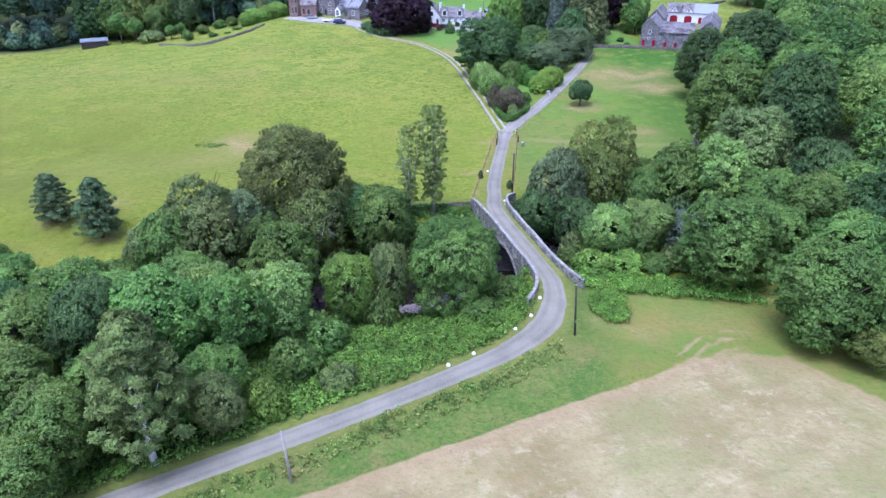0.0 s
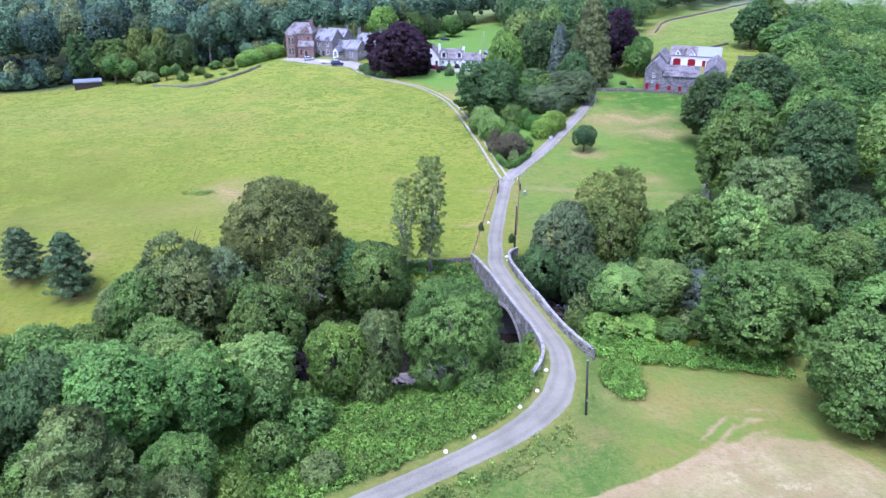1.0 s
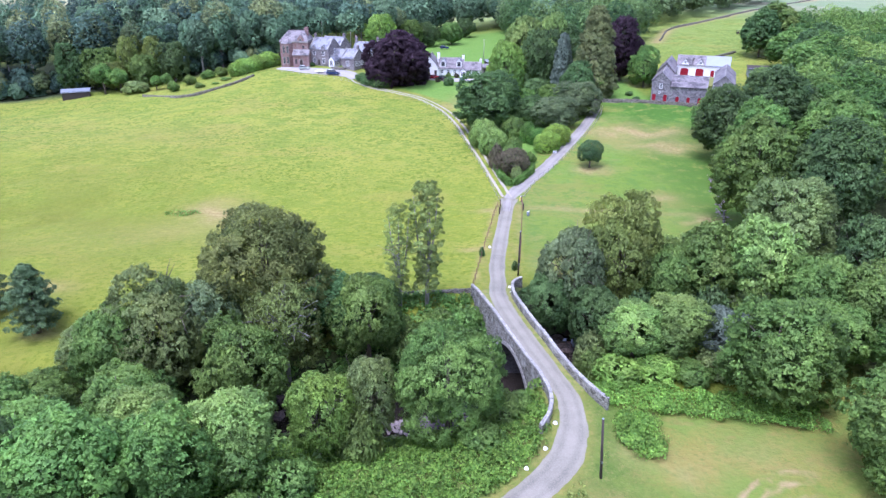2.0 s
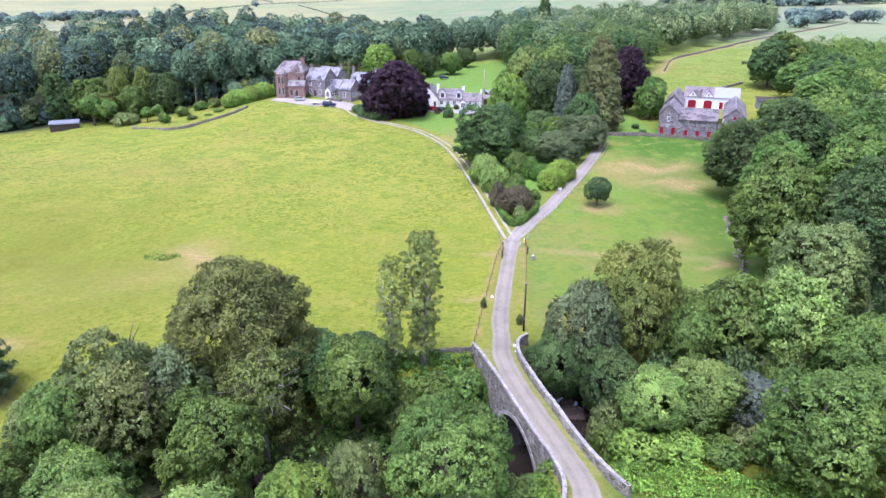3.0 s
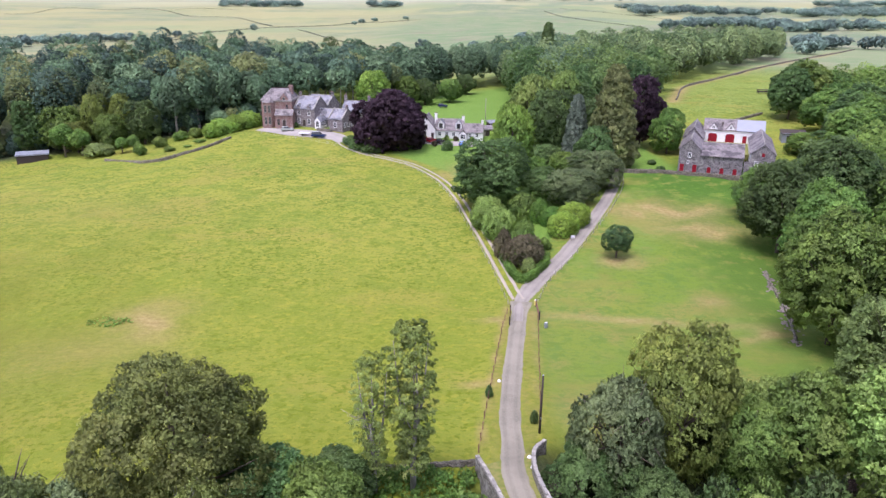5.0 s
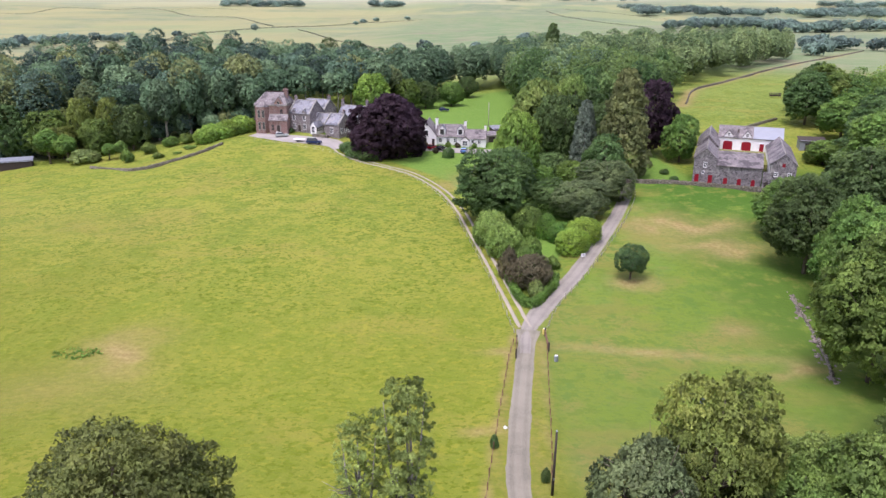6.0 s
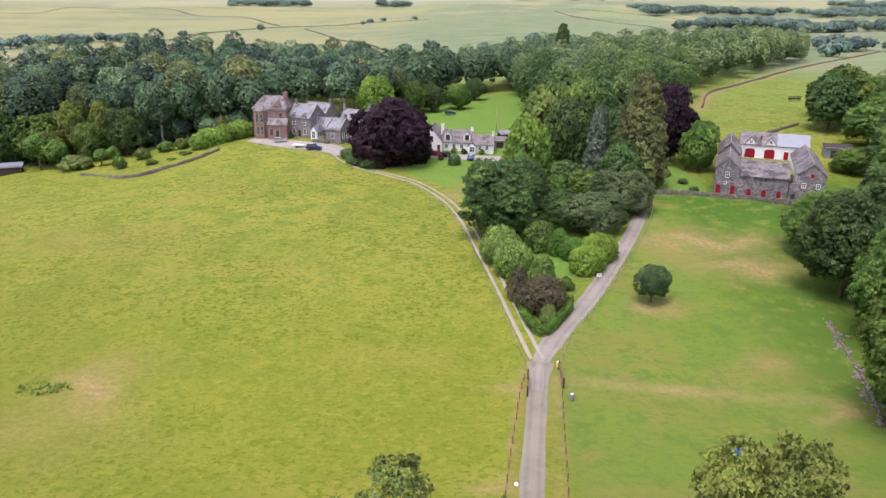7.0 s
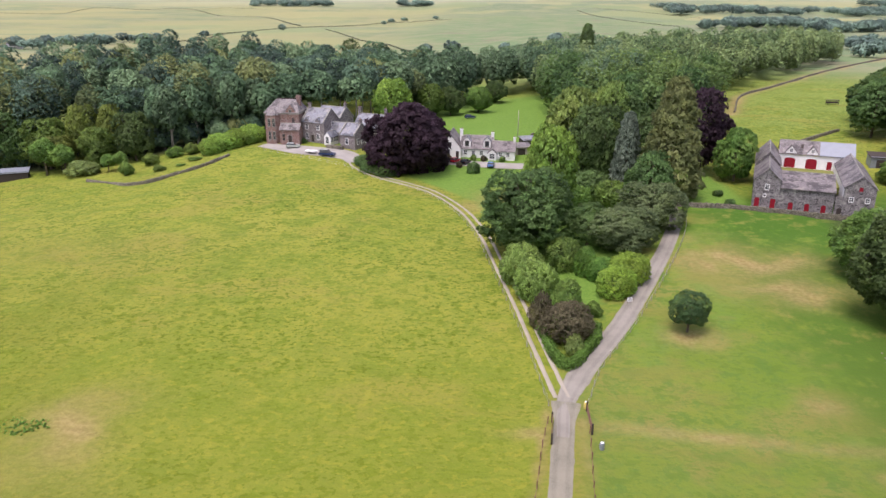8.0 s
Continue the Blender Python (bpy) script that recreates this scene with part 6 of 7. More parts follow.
    # open archway: a solid dark panel stands for the shade within
    opening(root, "door", 17.2, 0.08, 0.0, 1.0, 1.9, "v-", DARK_TIMBER, BARN_STONE, 0, "archway filled by a dark panel for the shade inside", True)
    part("plinth", Geo().box(0.2, 5.1, -1.3, -0.02, -1.0, 0.25), SANDSTONE, root, "low paved step before the gable")
    part("skylight", Geo().prism([(0, 28.3, 9.35), (0, 29.3, 10.05), (0, 29.3, 10.12), (0, 28.3, 9.42)], (9.7, 0, 0), (10.3, 0, 0)), DARK_TIMBER, root)


build_barn()


def build_mansion():
    x0, y0 = -62.9, 303.5
    z = surface(-48, 303)
    root = thing("mansion", pose(x0, y0, z, 0, 0, -5), "Victorian stone mansion with steep slate roofs and sandstone tower", "house")
    # tower block with hipped steep roof
    part("wall", Geo().box(0, 11.0, 0, 9.5, -1.5, 8.6), SANDSTONE, root, "red sandstone tower block")
    part("cornice", Geo().box(-0.15, 11.15, -0.15, 9.65, 8.6, 8.95), COPING, root)
    r = Geo()
    r.add([(-0.3, -0.3, 8.96), (11.3, -0.3, 8.96), (11.3, 9.8, 8.96), (-0.3, 9.8, 8.96), (2.6, 3.6, 12.7), (9.2, 3.6, 12.7), (9.2, 6.0, 12.7), (2.6, 6.0, 12.7)], [(3, 2, 1, 0), (4, 5, 6, 7), (0, 1, 5, 4), (1, 2, 6, 5), (2, 3, 7, 6), (3, 0, 4, 7)])
    roof = part("roof", r, OLD_SLATE, root, "steep hipped slate roof with iron cresting")
    part("cresting", Geo().box(2.6, 9.2, 4.7, 4.8, 12.7, 13.05), DARK_TIMBER, roof)
    chimney(root, 9.8, 4.5, 8.6, 13.7, SANDSTONE, 1.1, 1.6, 3)
    chimney(root, 8.3, 7.6, 8.6, 13.2, SANDSTONE, 0.9, 1.2, 2)
    bay_plan = [(0.3, 0, 0), (1.3, -1.5, 0), (3.9, -1.5, 0), (4.9, 0, 0)]
    part("bay", Geo().prism([(a, b, 0) for a, b, _ in bay_plan][::-1], (0, 0, -1.5), (0, 0, 8.3)), SANDSTONE, root, "canted two-storey sandstone bay")
    r = Geo()
    r.add([(0.1, 0.02, 8.3), (1.2, -1.7, 8.3), (4.0, -1.7, 8.3), (5.1, 0.02, 8.3), (2.0, 0.02, 10.4), (3.2, 0.02, 10.4)], [(0, 1, 4), (1, 2, 5, 4), (2, 3, 5), (0, 4, 5, 3), (3, 2, 1, 0)])
    part("bay_roof", r, OLD_SLATE, root)
    for u in (1.9, 3.3):
        for zz in (0.9, 4.9):
            opening(root, "window", u, -1.52, zz, 0.7, 2.4, "v-", frame_m=COPING)
    # gablet over the porch side
    g = Geo()
    g.prism([(6.8, 0, 8.2), (6.8, 0, 9.4), (8.3, 0, 11.4), (9.8, 0, 9.4), (9.8, 0, 8.2)], (0, -0.03, 0), (0, 3.4, 0))
    gab = part("gablet", g, SANDSTONE, root)
    for side in (-1, 1):
        r = Geo()
        r.prism([(8.3, 0, 11.5), (8.3 + side * 1.75, 0, 9.2), (8.3 + side * 1.75, 0, 9.34), (8.3, 0, 11.66)], (0, 0.15, 0), (0, 3.8, 0))
        part("gablet_roof", r, OLD_SLATE, gab)
    opening(root, "window", 8.3, -0.05, 8.6, 0.7, 1.4, "v-", frame_m=COPING)
    opening(root, "window", -0.02, 3.0, 1.2, 0.9, 2.2, "u-", frame_m=SANDSTONE)
    opening(root, "window", -0.02, 6.0, 5.0, 0.9, 2.2, "u-", frame_m=SANDSTONE)
    opening(root, "window", 9.2, -0.02, 5.6, 0.8, 1.9, "v-", frame_m=SANDSTONE)
    # porch block
    gabled(root, 5.8, 12.0, -3.4, 0, -1.5, 4.4, 5.9, True, SANDSTONE, OLD_SLATE)
    part("parapet", Geo().box(10.9, 11.16, -0.16, 9.66, 8.96, 9.5), COPING, root)
    opening(root, "door", 9.0, -3.42, 0.1, 1.1, 2.6, "v-", DARK_TIMBER, COPING, 0, "dark front door in a stone porch", True)
    opening(root, "window", 7.0, -3.42, 1.0, 0.8, 1.9, "v-", frame_m=SANDSTONE)
    part("link", Geo().box(11.18, 14.0, 2.0, 8.0, -1.5, 6.6), SANDSTONE, root)


def skews(body, u, v0, v1, eave, ridge, w=0.34):
    """Pale raised coping along both edges of a gable that closes a roof running along u."""
    vm = (v0 + v1) / 2
    for side in (-1, 1):
        e = vm + side * (v1 - v0) / 2
        g = Geo()
        g.prism([(0, e + side * 0.3, eave - 0.05), (0, vm, ridge + 0.1), (0, vm, ridge + 0.5), (0, e + side * 0.3, eave + 0.34)], (u - w, 0, 0), (u + 0.06, 0, 0))
        part("skew", g, COPING, body, "pale stone skew")


def build_main_house():
    """The grey double house behind the tower, turned so that its gables face the drive."""
    root = thing("mansion_wing", pose(-43.8, 300.9, surface(-48, 303), 0, 0, -25), "grey whinstone mansion wing with blue slate roofs and pale skews", "house")
    a = gabled(root, -8.6, 0, 0, 8.0, -1.5, 6.3, 10.0, True, WHIN, SLATE)
    skews(a, 0, 0, 8.0, 6.3, 10.0)
    skews(a, -8.3, 0, 8.0, 6.3, 10.0)
    b = gabled(root, -9.4, 0, 8.2, 16.0, -1.5, 6.2, 9.6, True, WHIN, SLATE)
    skews(b, 0, 8.2, 16.0, 6.2, 9.6)
    for u in (-6.6, -2.4):
        for z in (1.0, 4.0):
            opening(root, "window", u, -0.02, z, 1.0, 1.7, "v-")
        gabled(root, u - 0.8, u + 0.8, -0.12, 1.6, 5.4, 6.5, 7.5, False, WHIN, SLATE, "gablet", 0.15)
    opening(root, "window", 0.02, 4.4, 4.6, 1.0, 1.5, "u+")
    opening(root, "door", -4.5, -0.02, 0.1, 1.1, 2.2, "v-", DARK_TIMBER, COPING, 0, "dark garden door")
    chimney(root, -8.3, 4.0, 8.6, 11.4, WHIN)
    chimney(root, -0.3, 12.1, 8.6, 11.0, WHIN, 0.6, 1.1)
    # white glazed porch against the gable
    gabled(root, 1.0, 3.3, -1.6, 2.6, -1.5, 2.4, 3.9, False, HARL, SLATE, "sunroom", 0.2)
    opening(root, "window", 2.15, -1.62, 0.5, 1.1, 2.0, "v-", arched=True)
    for v in (-0.8, 0.5, 1.8):
        opening(root, "window", 3.32, v, 0.8, 1.0, 1.4, "u+", bars=2)
    gabled(root, 0.1, 7.2, 2.7, 7.6, -1.5, 3.5, 5.9, True, WHIN, SLATE)
    # low front range with its gable to the drive
    c = gabled(root, 6.9, 12.5, -1.8, 5.8, -1.5, 3.7, 6.6, True, WHIN, SLATE)
    skews(c, 12.5, -1.8, 5.8, 3.7, 6.6)
    skews(c, 7.2, -1.8, 5.8, 3.7, 6.6)
    opening(root, "window", 9.6, -1.82, 0.9, 1.0, 1.7, "v-")
    for v in (-0.2, 2.0, 4.2):
        opening(root, "window", 12.52, v, 0.9, 0.9, 1.5, "u+")
    chimney(root, 12.1, 2.0, 5.8, 7.9, WHIN, 0.6, 1.0)
    # far range
    d = gabled(root, 7.0, 17.0, 5.9, 12.5, -1.5, 5.2, 8.6, True, WHIN, SLATE)
    skews(d, 17.0, 5.9, 12.5, 5.2, 8.6)
    chimney(root, 7.2, 9.2, 7.6, 10.6, WHIN)
    chimney(root, 16.8, 9.2, 7.6, 10.6, WHIN)
    opening(root, "window", 17.02, 9.2, 2.6, 1.0, 1.5, "u+")
    part("flower_bed", Geo().box(3.6, 9.5, -4.4, -3.4, -0.4, 0.5), WALL_STONE, root, "low planted bed before the wing")


build_main_house()
build_mansion()


def build_cottage():
    x0, y0 = -8.2, 293.3
    z = surface(3, 293)
    root = thing("cottage", pose(x0, y0, z, 0, 0, -6), "long white harled cottage with grey slate roofs and dormers", "house")
    gabled(root, 0.2, 7.0, -1.0, 8.6, -1.5, 3.3, 7.5, False, HARL, OLD_SLATE)
    gabled(root, 6.82, 16.2, 1.0, 7.6, -1.5, 2.8, 6.0, True, HARL, OLD_SLATE)
    gabled(root, 16.22, 23.0, -0.4, 5.2, -1.5, 2.5, 4.8, True, HARL, OLD_SLATE)
    for u in (8.6, 14.6):
        d = Geo()
        d.prism([(u - 1.1, 0, 3.0), (u - 1.1, 0, 4.9), (u, 0, 6.2), (u + 1.1, 0, 4.9), (u + 1.1, 0, 3.0)], (0, 1.2, 0), (0, 4.2, 0))
        dorm = part("dormer", d, HARL, root)
        for s in (-1, 1):
            r = Geo()
            r.prism([(u, 0, 6.26), (u + s * 1.3, 0, 4.72), (u + s * 1.3, 0, 4.84), (u, 0, 6.4)], (0, 1.05, 0), (0, 4.4, 0))
            part("dormer_roof", r, SLATE, dorm)
        opening(root, "window", u, 1.18, 3.6, 1.0, 1.3, "v-", frame_m=DARK_TIMBER)
    opening(root, "window", 2.4, -1.02, 0.9, 2.6, 1.5, "v-", frame_m=DARK_TIMBER, bars=2)
    opening(root, "window", 3.7, -1.02, 3.7, 0.9, 1.0, "v-", frame_m=DARK_TIMBER)
    opening(root, "door", 6.0, -1.02, 0.1, 0.9, 2.1, "v-", DARK_TIMBER, WHITE, 0, "dark cottage door")
    for u in (8.2, 10.6, 13.0):
        opening(root, "window", u, 0.98, 0.9, 0.9, 1.2, "v-")
    gabled(root, 15.2, 17.6, -1.6, 1.0, -1.0, 2.0, 3.1, False, HARL, OLD_SLATE, "porch")
    opening(root, "window", 16.4, -1.62, 0.4, 1.4, 1.4, "v-", bars=2)
    for u in (18.8, 21.0):
        opening(root, "window", u, -0.42, 0.9, 0.8, 1.1, "v-")
    chimney(root, 6.6, 4.2, 4.5, 8.0, HARL)
    chimney(root, 16.0, 4.2, 4.5, 7.2, HARL)
    chimney(root, 22.7, 2.4, 3.5, 6.2, HARL, 0.7, 0.6, 1)
    # store sheds at the back
    return root


build_cottage()


def build_farmhouse():
    x0, y0 = -493.0, 842.0
    root = thing("farmhouse", pose(x0, y0, surface(x0, y0), 0, 0, 20), "small white farmhouse with a slate roof among far hedges", "house")
    gabled(root, 0, 10, 0, 6, -1.5, 3.2, 5.6, True, HARL, SLATE)
    gabled(root, 10.1, 14.5, 0.5, 5.5, -1.5, 2.4, 4.2, True, HARL, SLATE)
    for u in (2, 5, 8):
        opening(root, "window", u, -0.02, 1.0, 0.9, 1.2, "v-")
    chimney(root, 0.6, 3, 4.6, 6.6, HARL)
    chimney(root, 9.4, 3, 4.6, 6.6, HARL)


build_farmhouse()


def shed(x, y, turn, w, d, h, wall_m, roof_m, label):
    root = thing("shed", pose(x, y, surface(x, y), 0, 0, turn), label, "shed")
    part("wall", Geo().box(-w / 2, w / 2, -d / 2, d / 2, -0.8, h), wall_m, root)
    r = Geo()
    r.prism([(0, -d / 2 - 0.3, h - 0.25), (0, d / 2 + 0.3, h + 0.55), (0, d / 2 + 0.3, h + 0.65), (0, -d / 2 - 0.3, h - 0.13)], (-w / 2 - 0.3, 0, 0), (w / 2 + 0.3, 0, 0))
    part("roof", r, roof_m, root)
    part("door", Geo().box(-w * 0.3, w * 0.1, -d / 2 - 0.06, -d / 2 - 0.01, 0, h * 0.75), DARK_TIMBER, root)
    for k in range(int(w / 1.2)):
        part("batten", Geo().box(-w / 2 + 1.2 * k, -w / 2 + 1.2 * k + 0.08, -d / 2 - 0.05, -d / 2 - 0.004, 0.02, h - 0.3), wall_m, root)
    return root


shed(-138.5, 289.5, 24, 9.5, 4.0, 2.5, DARK_TIMBER, TIN, "low dark field shelter with a blue-grey tin roof")
shed(111.5, 274, -15, 7, 4.5, 2.9, TIN, DARK_TIMBER, "grey tin shed with a dark roof")
shed(17.0, 300, 20, 6, 4, 2.4, GREY_TIMBER, OLD_SLATE, "grey outbuilding behind the cottage")
shed(20.0, 309, 20, 5, 4, 2.6, DARK_TIMBER, SLATE, "dark timber shed behind the cottage")


# ---- vehicles ----
def car(x, y, turn, paint, label, long=4.3, tall=1.5, cover_paint=None):
    w = 1.76
    z = surface(x, y) + 0.2
    root = thing("car", pose(x, y, z, 0, 0, turn), label, "car")
    L = long / 2
    b = Geo()
    low = [(-L, 0, 0.35), (L, 0, 0.35), (L, 0, 0.7), (L * 0.92, 0, 0.88), (L * 0.45, 0, 0.98), (-L * 0.96, 0, 1.0), (-L, 0, 0.8)]
    b.prism(low, (0, -w / 2, 0), (0, w / 2, 0))
    body = part("body", b, paint, root)
    c = Geo()
    back = -L * 0.92
    front = L * 0.42
    c.add([(back, -w / 2 + 0.05, 1.0), (front, -w / 2 + 0.05, 0.98), (front, w / 2 - 0.05, 0.98), (back, w / 2 - 0.05, 1.0), (back + 0.25, -w / 2 + 0.18, tall - 0.06), (front - 0.75, -w / 2 + 0.18, tall - 0.06), (front - 0.75, w / 2 - 0.18, tall - 0.06), (back + 0.25, w / 2 - 0.18, tall - 0.06)],
          [(3, 2, 1, 0), (4, 5, 6, 7), (0, 1, 5, 4), (1, 2, 6, 5), (2, 3, 7, 6), (3, 0, 4, 7)])
    part("windows", c, GLASS, body, "dark car glass")
    part("roof", Geo().box(back + 0.22, front - 0.7, -w / 2 + 0.16, w / 2 - 0.16, tall - 0.058, tall, 0.05), cover_paint or paint, body)
    for sx in (-0.62, 0.62):
        for sy in (-1, 1):
            wx, wy = sx * L, sy * (w / 2 - 0.1)
            wheel = part("wheel", Geo().tube([(wx, wy - 0.1, 0.32), (wx, wy + 0.1, 0.32)], [0.19, 0.19], 12), CHROME, root)
            part("tyre", Geo().tube([(wx, wy - 0.09, 0.32), (wx, wy + 0.09, 0.32)], [0.32, 0.32], 14), RUBBER, wheel)
    for sy in (-1, 1):
        part("headlight", Geo().box(L - 0.12, L + 0.02, sy * 0.6 - 0.16, sy * 0.6 + 0.16, 0.62, 0.76), LAMP_GLASS, root)
        part("tail_light", Geo().box(-L - 0.02, -L + 0.1, sy * 0.68 - 0.1, sy * 0.68 + 0.1, 0.65, 0.85), RED, root)
    return root


car(-52.4, 295.0, 12, PAINT["silver"], "pale silver-green estate car on the forecourt")
car(-40.2, 286.2, -12, PAINT["navy"], "dark blue off-road car with a pale roof on the forecourt", 4.8, 1.95, PAINT["silver"])
car(-2.8, 286.0, 62, PAINT["red"], "red hatchback parked before the cottage", 3.9)
car(0.2, 284.8, 66, PAINT["black"], "black hatchback parked before the cottage", 3.9)
car(7.5, 282.4, 80, PAINT["blue"], "light blue small car parked by the lawn", 3.8)
car(-7.6, 287.2, 66, PAINT["black"], "black hatchback parked before the cottage", 3.9)
car(1.0, 362.0, 10, PAINT["navy"], "dark blue car beside the back lawn", 4.2)
trailer = thing("trailer", pose(-45.2, 288.6, surface(-45.2, 288.6) + 0.2, 0, 0, -12), "pale flatbed trailer behind the off-road car", "trailer")
part("bed", Geo().box(-1.9, 1.5, -0.9, 0.9, 0.55, 0.85), WHITE, trailer)
part("drawbar", Geo().tube([(1.5, 0, 0.6), (2.6, 0, 0.5)], [0.05, 0.05], 6), CHROME, trailer)
for sy in (-1, 1):
    part("wheel", Geo().tube([(-0.4, sy * 0.95 - 0.08, 0.3), (-0.4, sy * 0.95 + 0.08, 0.3)], [0.3, 0.3], 12), RUBBER, trailer)

# ---- walls, fences, poles ----


def stone_wall(points, h, w, label, seed=0, step=0.4):
    line = curve(points, step)[:, :2]
    n = sides(line)
    rr = random.Random(seed)
    g = Geo()
    for p, q in zip(line, n):
        z = surface(*p) - 0.25
        for d, k in ((1.25, 0), (1.1, 0.55), (0.85, 0.95), (0, 1.08), (-0.85, 0.95), (-1.1, 0.55), (-1.25, 0)):
            a = p + q * (d * w / 2 + rr.uniform(-0.1, 0.1))
            g.v.append((a[0], a[1], z + 0.0 + (h + 0.25) * k + (rr.uniform(-0.16, 0.12) if k else 0)))
    for i in range(len(line) - 1):
        for j in range(6):
            g.f.append((i * 7 + j, (i + 1) * 7 + j, (i + 1) * 7 + j + 1, i * 7 + j + 1))
    m = (len(line) - 1) * 7
    g.f += [tuple(range(7)), tuple(m + j for j in range(7))[::-1]]
    return solid("stone_wall", g, WALL_STONE, label, "wall")


stone_wall([(47.5, 240.4), (55, 238.2), (62.1, 236.0), (70, 233.4), (79.0, 230.8), (84, 229.2)], 1.05, 0.45, "mossy dry-stone wall below the barn", 1)
stone_wall([(62.6, 177), (61.6, 172), (60.8, 167.7), (59.0, 159.1), (55.7, 149.0)], 0.45, 0.4, "tumbled dry-stone wall at the wood's edge", 2)
stone_wall([(5.0, 116.6), (1.5, 116.0), (-1.4, 115.7), (-9, 115.0)], 0.7, 0.5, "low field wall running up to the bridge", 3)
stone_wall([(-70.5, 290), (-75.7, 280.3), (-81.7, 273.5), (-89.0, 267.2), (-98.0, 270.6), (-108, 277)], 0.8, 0.6, "low mossy stone dyke below the laurels", 4)
stone_wall([(97, 296), (105, 303), (118, 313)], 0.9, 0.6, "dry-stone wall behind the barn", 5)
stone_wall([(98, 350), (115.6, 393), (144, 432), (210, 524), (274, 604), (380, 729)], 0.9, 0.55, "dry-stone dyke along the ridge wood", 6, 2.0)
stone_wall([(22, 326), (26, 328), (30, 330)], 0.8, 0.5, "low garden wall beside the back lawn", 7)


def post_fence(points, gap, h, label, rails=0, material=GREY_TIMBER, seed=0):
    line = curve(points, 0.5)[:, :2]
    s = np.concatenate([[0], np.cumsum(np.hypot(*np.diff(line, axis=0).T))])
    rr = random.Random(seed)
    root = thing("fence", pose(*line[0], surface(*line[0])), label, "fence")
    tops = []
    o = Vector((line[0][0], line[0][1], surface(*line[0])))
    for c in np.arange(0, s[-1], gap):
        x, y = np.interp(c, s, line[:, 0]), np.interp(c, s, line[:, 1])
        z = surface(x, y)
        p = Vector((x, y, z)) - o
        a, b = rr.uniform(-0.06, 0.06), rr.uniform(-0.06, 0.06)
        hh = h * rr.uniform(0.9, 1.1)
        part("post", Geo().tube([p - Vector((0, 0, 0.3)), p + Vector((a, b, hh))], [0.07, 0.06], 6), material, root)
        tops.append(p)
    for k in range(rails or 2):
        f = 0.35 + 0.55 * k / max(1, (rails or 2) - 1)
        part("rail" if rails else "wire", Geo().tube([p + Vector((0, 0, h * f)) for p in tops], [0.03 if rails else 0.012] * len(tops), 5), RUSTY if rails else CHROME, root)
    return root


post_fence([(5.4, 118.4), (7.2, 130.9), (10.7, 152.8), (12.5, 161.5)], 2.6, 1.05, "weathered post and rail fence along the pasture", 1, RUSTY, 1)
post_fence([(12.9, 124.0), (13.9, 131.0), (15.9, 148.0), (17.0, 158.0)], 2.6, 1.05, "weathered post and rail fence beside the paddock", 1, RUSTY, 2)
post_fence([(17.6, 163.5), (20.8, 172.8), (25.2, 180.6), (29.1, 187.2), (36.0, 200.8), (42.3, 214.4), (47.0, 226.5), (48.6, 234.0)], 2.8, 1.05, "timber post and wire fence along the drive", 0, GREY_TIMBER, 3)
post_fence([(12.6, 163.5), (11.0, 178.0), (8.6, 194.0), (6.0, 209.6), (3.4, 225.0), (-1.3, 241.0), (-8.5, 254.8), (-16.3, 262.0), (-24.8, 267.8), (-31.8, 275.6), (-40, 280.5), (-52, 287), (-62, 294)], 3.2, 0.95, "post and wire fence between track and pasture", 0, GREY_TIMBER, 4)


def pole(x, y, h, lean, material, label, cap=True):
    root = thing("utility_pole", pose(x, y, surface(x, y), *lean), label, "pole")
    part("shaft", Geo().tube([(0, 0, -0.6), (0, 0, h * 0.5), (0, 0, h)], [0.15, 0.135, 0.115], 10), material, root, smooth_shade=True)
    if cap:
        part("cap", Geo().tube([(0, 0, h), (0, 0, h + 0.06)], [0.13, 0.1], 10), TIN, root)
        part("stay_plate", Geo().box(-0.02, 0.1, -0.16, -0.13, 1.9, 2.2), TIN, root)
    return root


pole(16.7, 76.5, 7.2, (0, -3), DARK_TIMBER, "dark creosoted timber pole beside the lane bend")
pole(12.75, 122.8, 7.6, (0, 0.5), DARK_TIMBER, "dark creosoted timber pole beyond the bridge")
pole(-14.2, 51.3, 6.4, (3, -3), GREY_TIMBER, "pale leaning timber pole in roadside grass")
pole(17.5, 325, 9.0, (0, 0), GREY_TIMBER, "thin pale pole behind the cottage", False)


def marker(x, y, tall=0.4, name="marker_stone", label="white painted marker stone on the grass verge"):
    """A squat rounded stone, painted white."""
    rr = random.Random(int(x * 10 + y))
    g = Geo()
    rings = ((0.0, 0.24), (0.35, 0.27), (0.7, 0.2), (1.0, 0.08))
    for k, (f, r) in enumerate(rings):
        for j in range(8):
            a = j * math.pi / 4
            q = r * rr.uniform(0.85, 1.15)
            g.v.append((q * math.cos(a), q * math.sin(a), f * tall - 0.08))
    g.f += [(k * 8 + j, k * 8 + (j + 1) % 8, k * 8 + 8 + (j + 1) % 8, k * 8 + 8 + j) for k in range(3) for j in range(8)] + [tuple(24 + j for j in range(8)), tuple(range(8))[::-1]]
    ob = solid(name, g, WHITE, label, "stone", group="marker stones")
    ob.matrix_basis = pose(x, y, surface(x, y))
    return ob


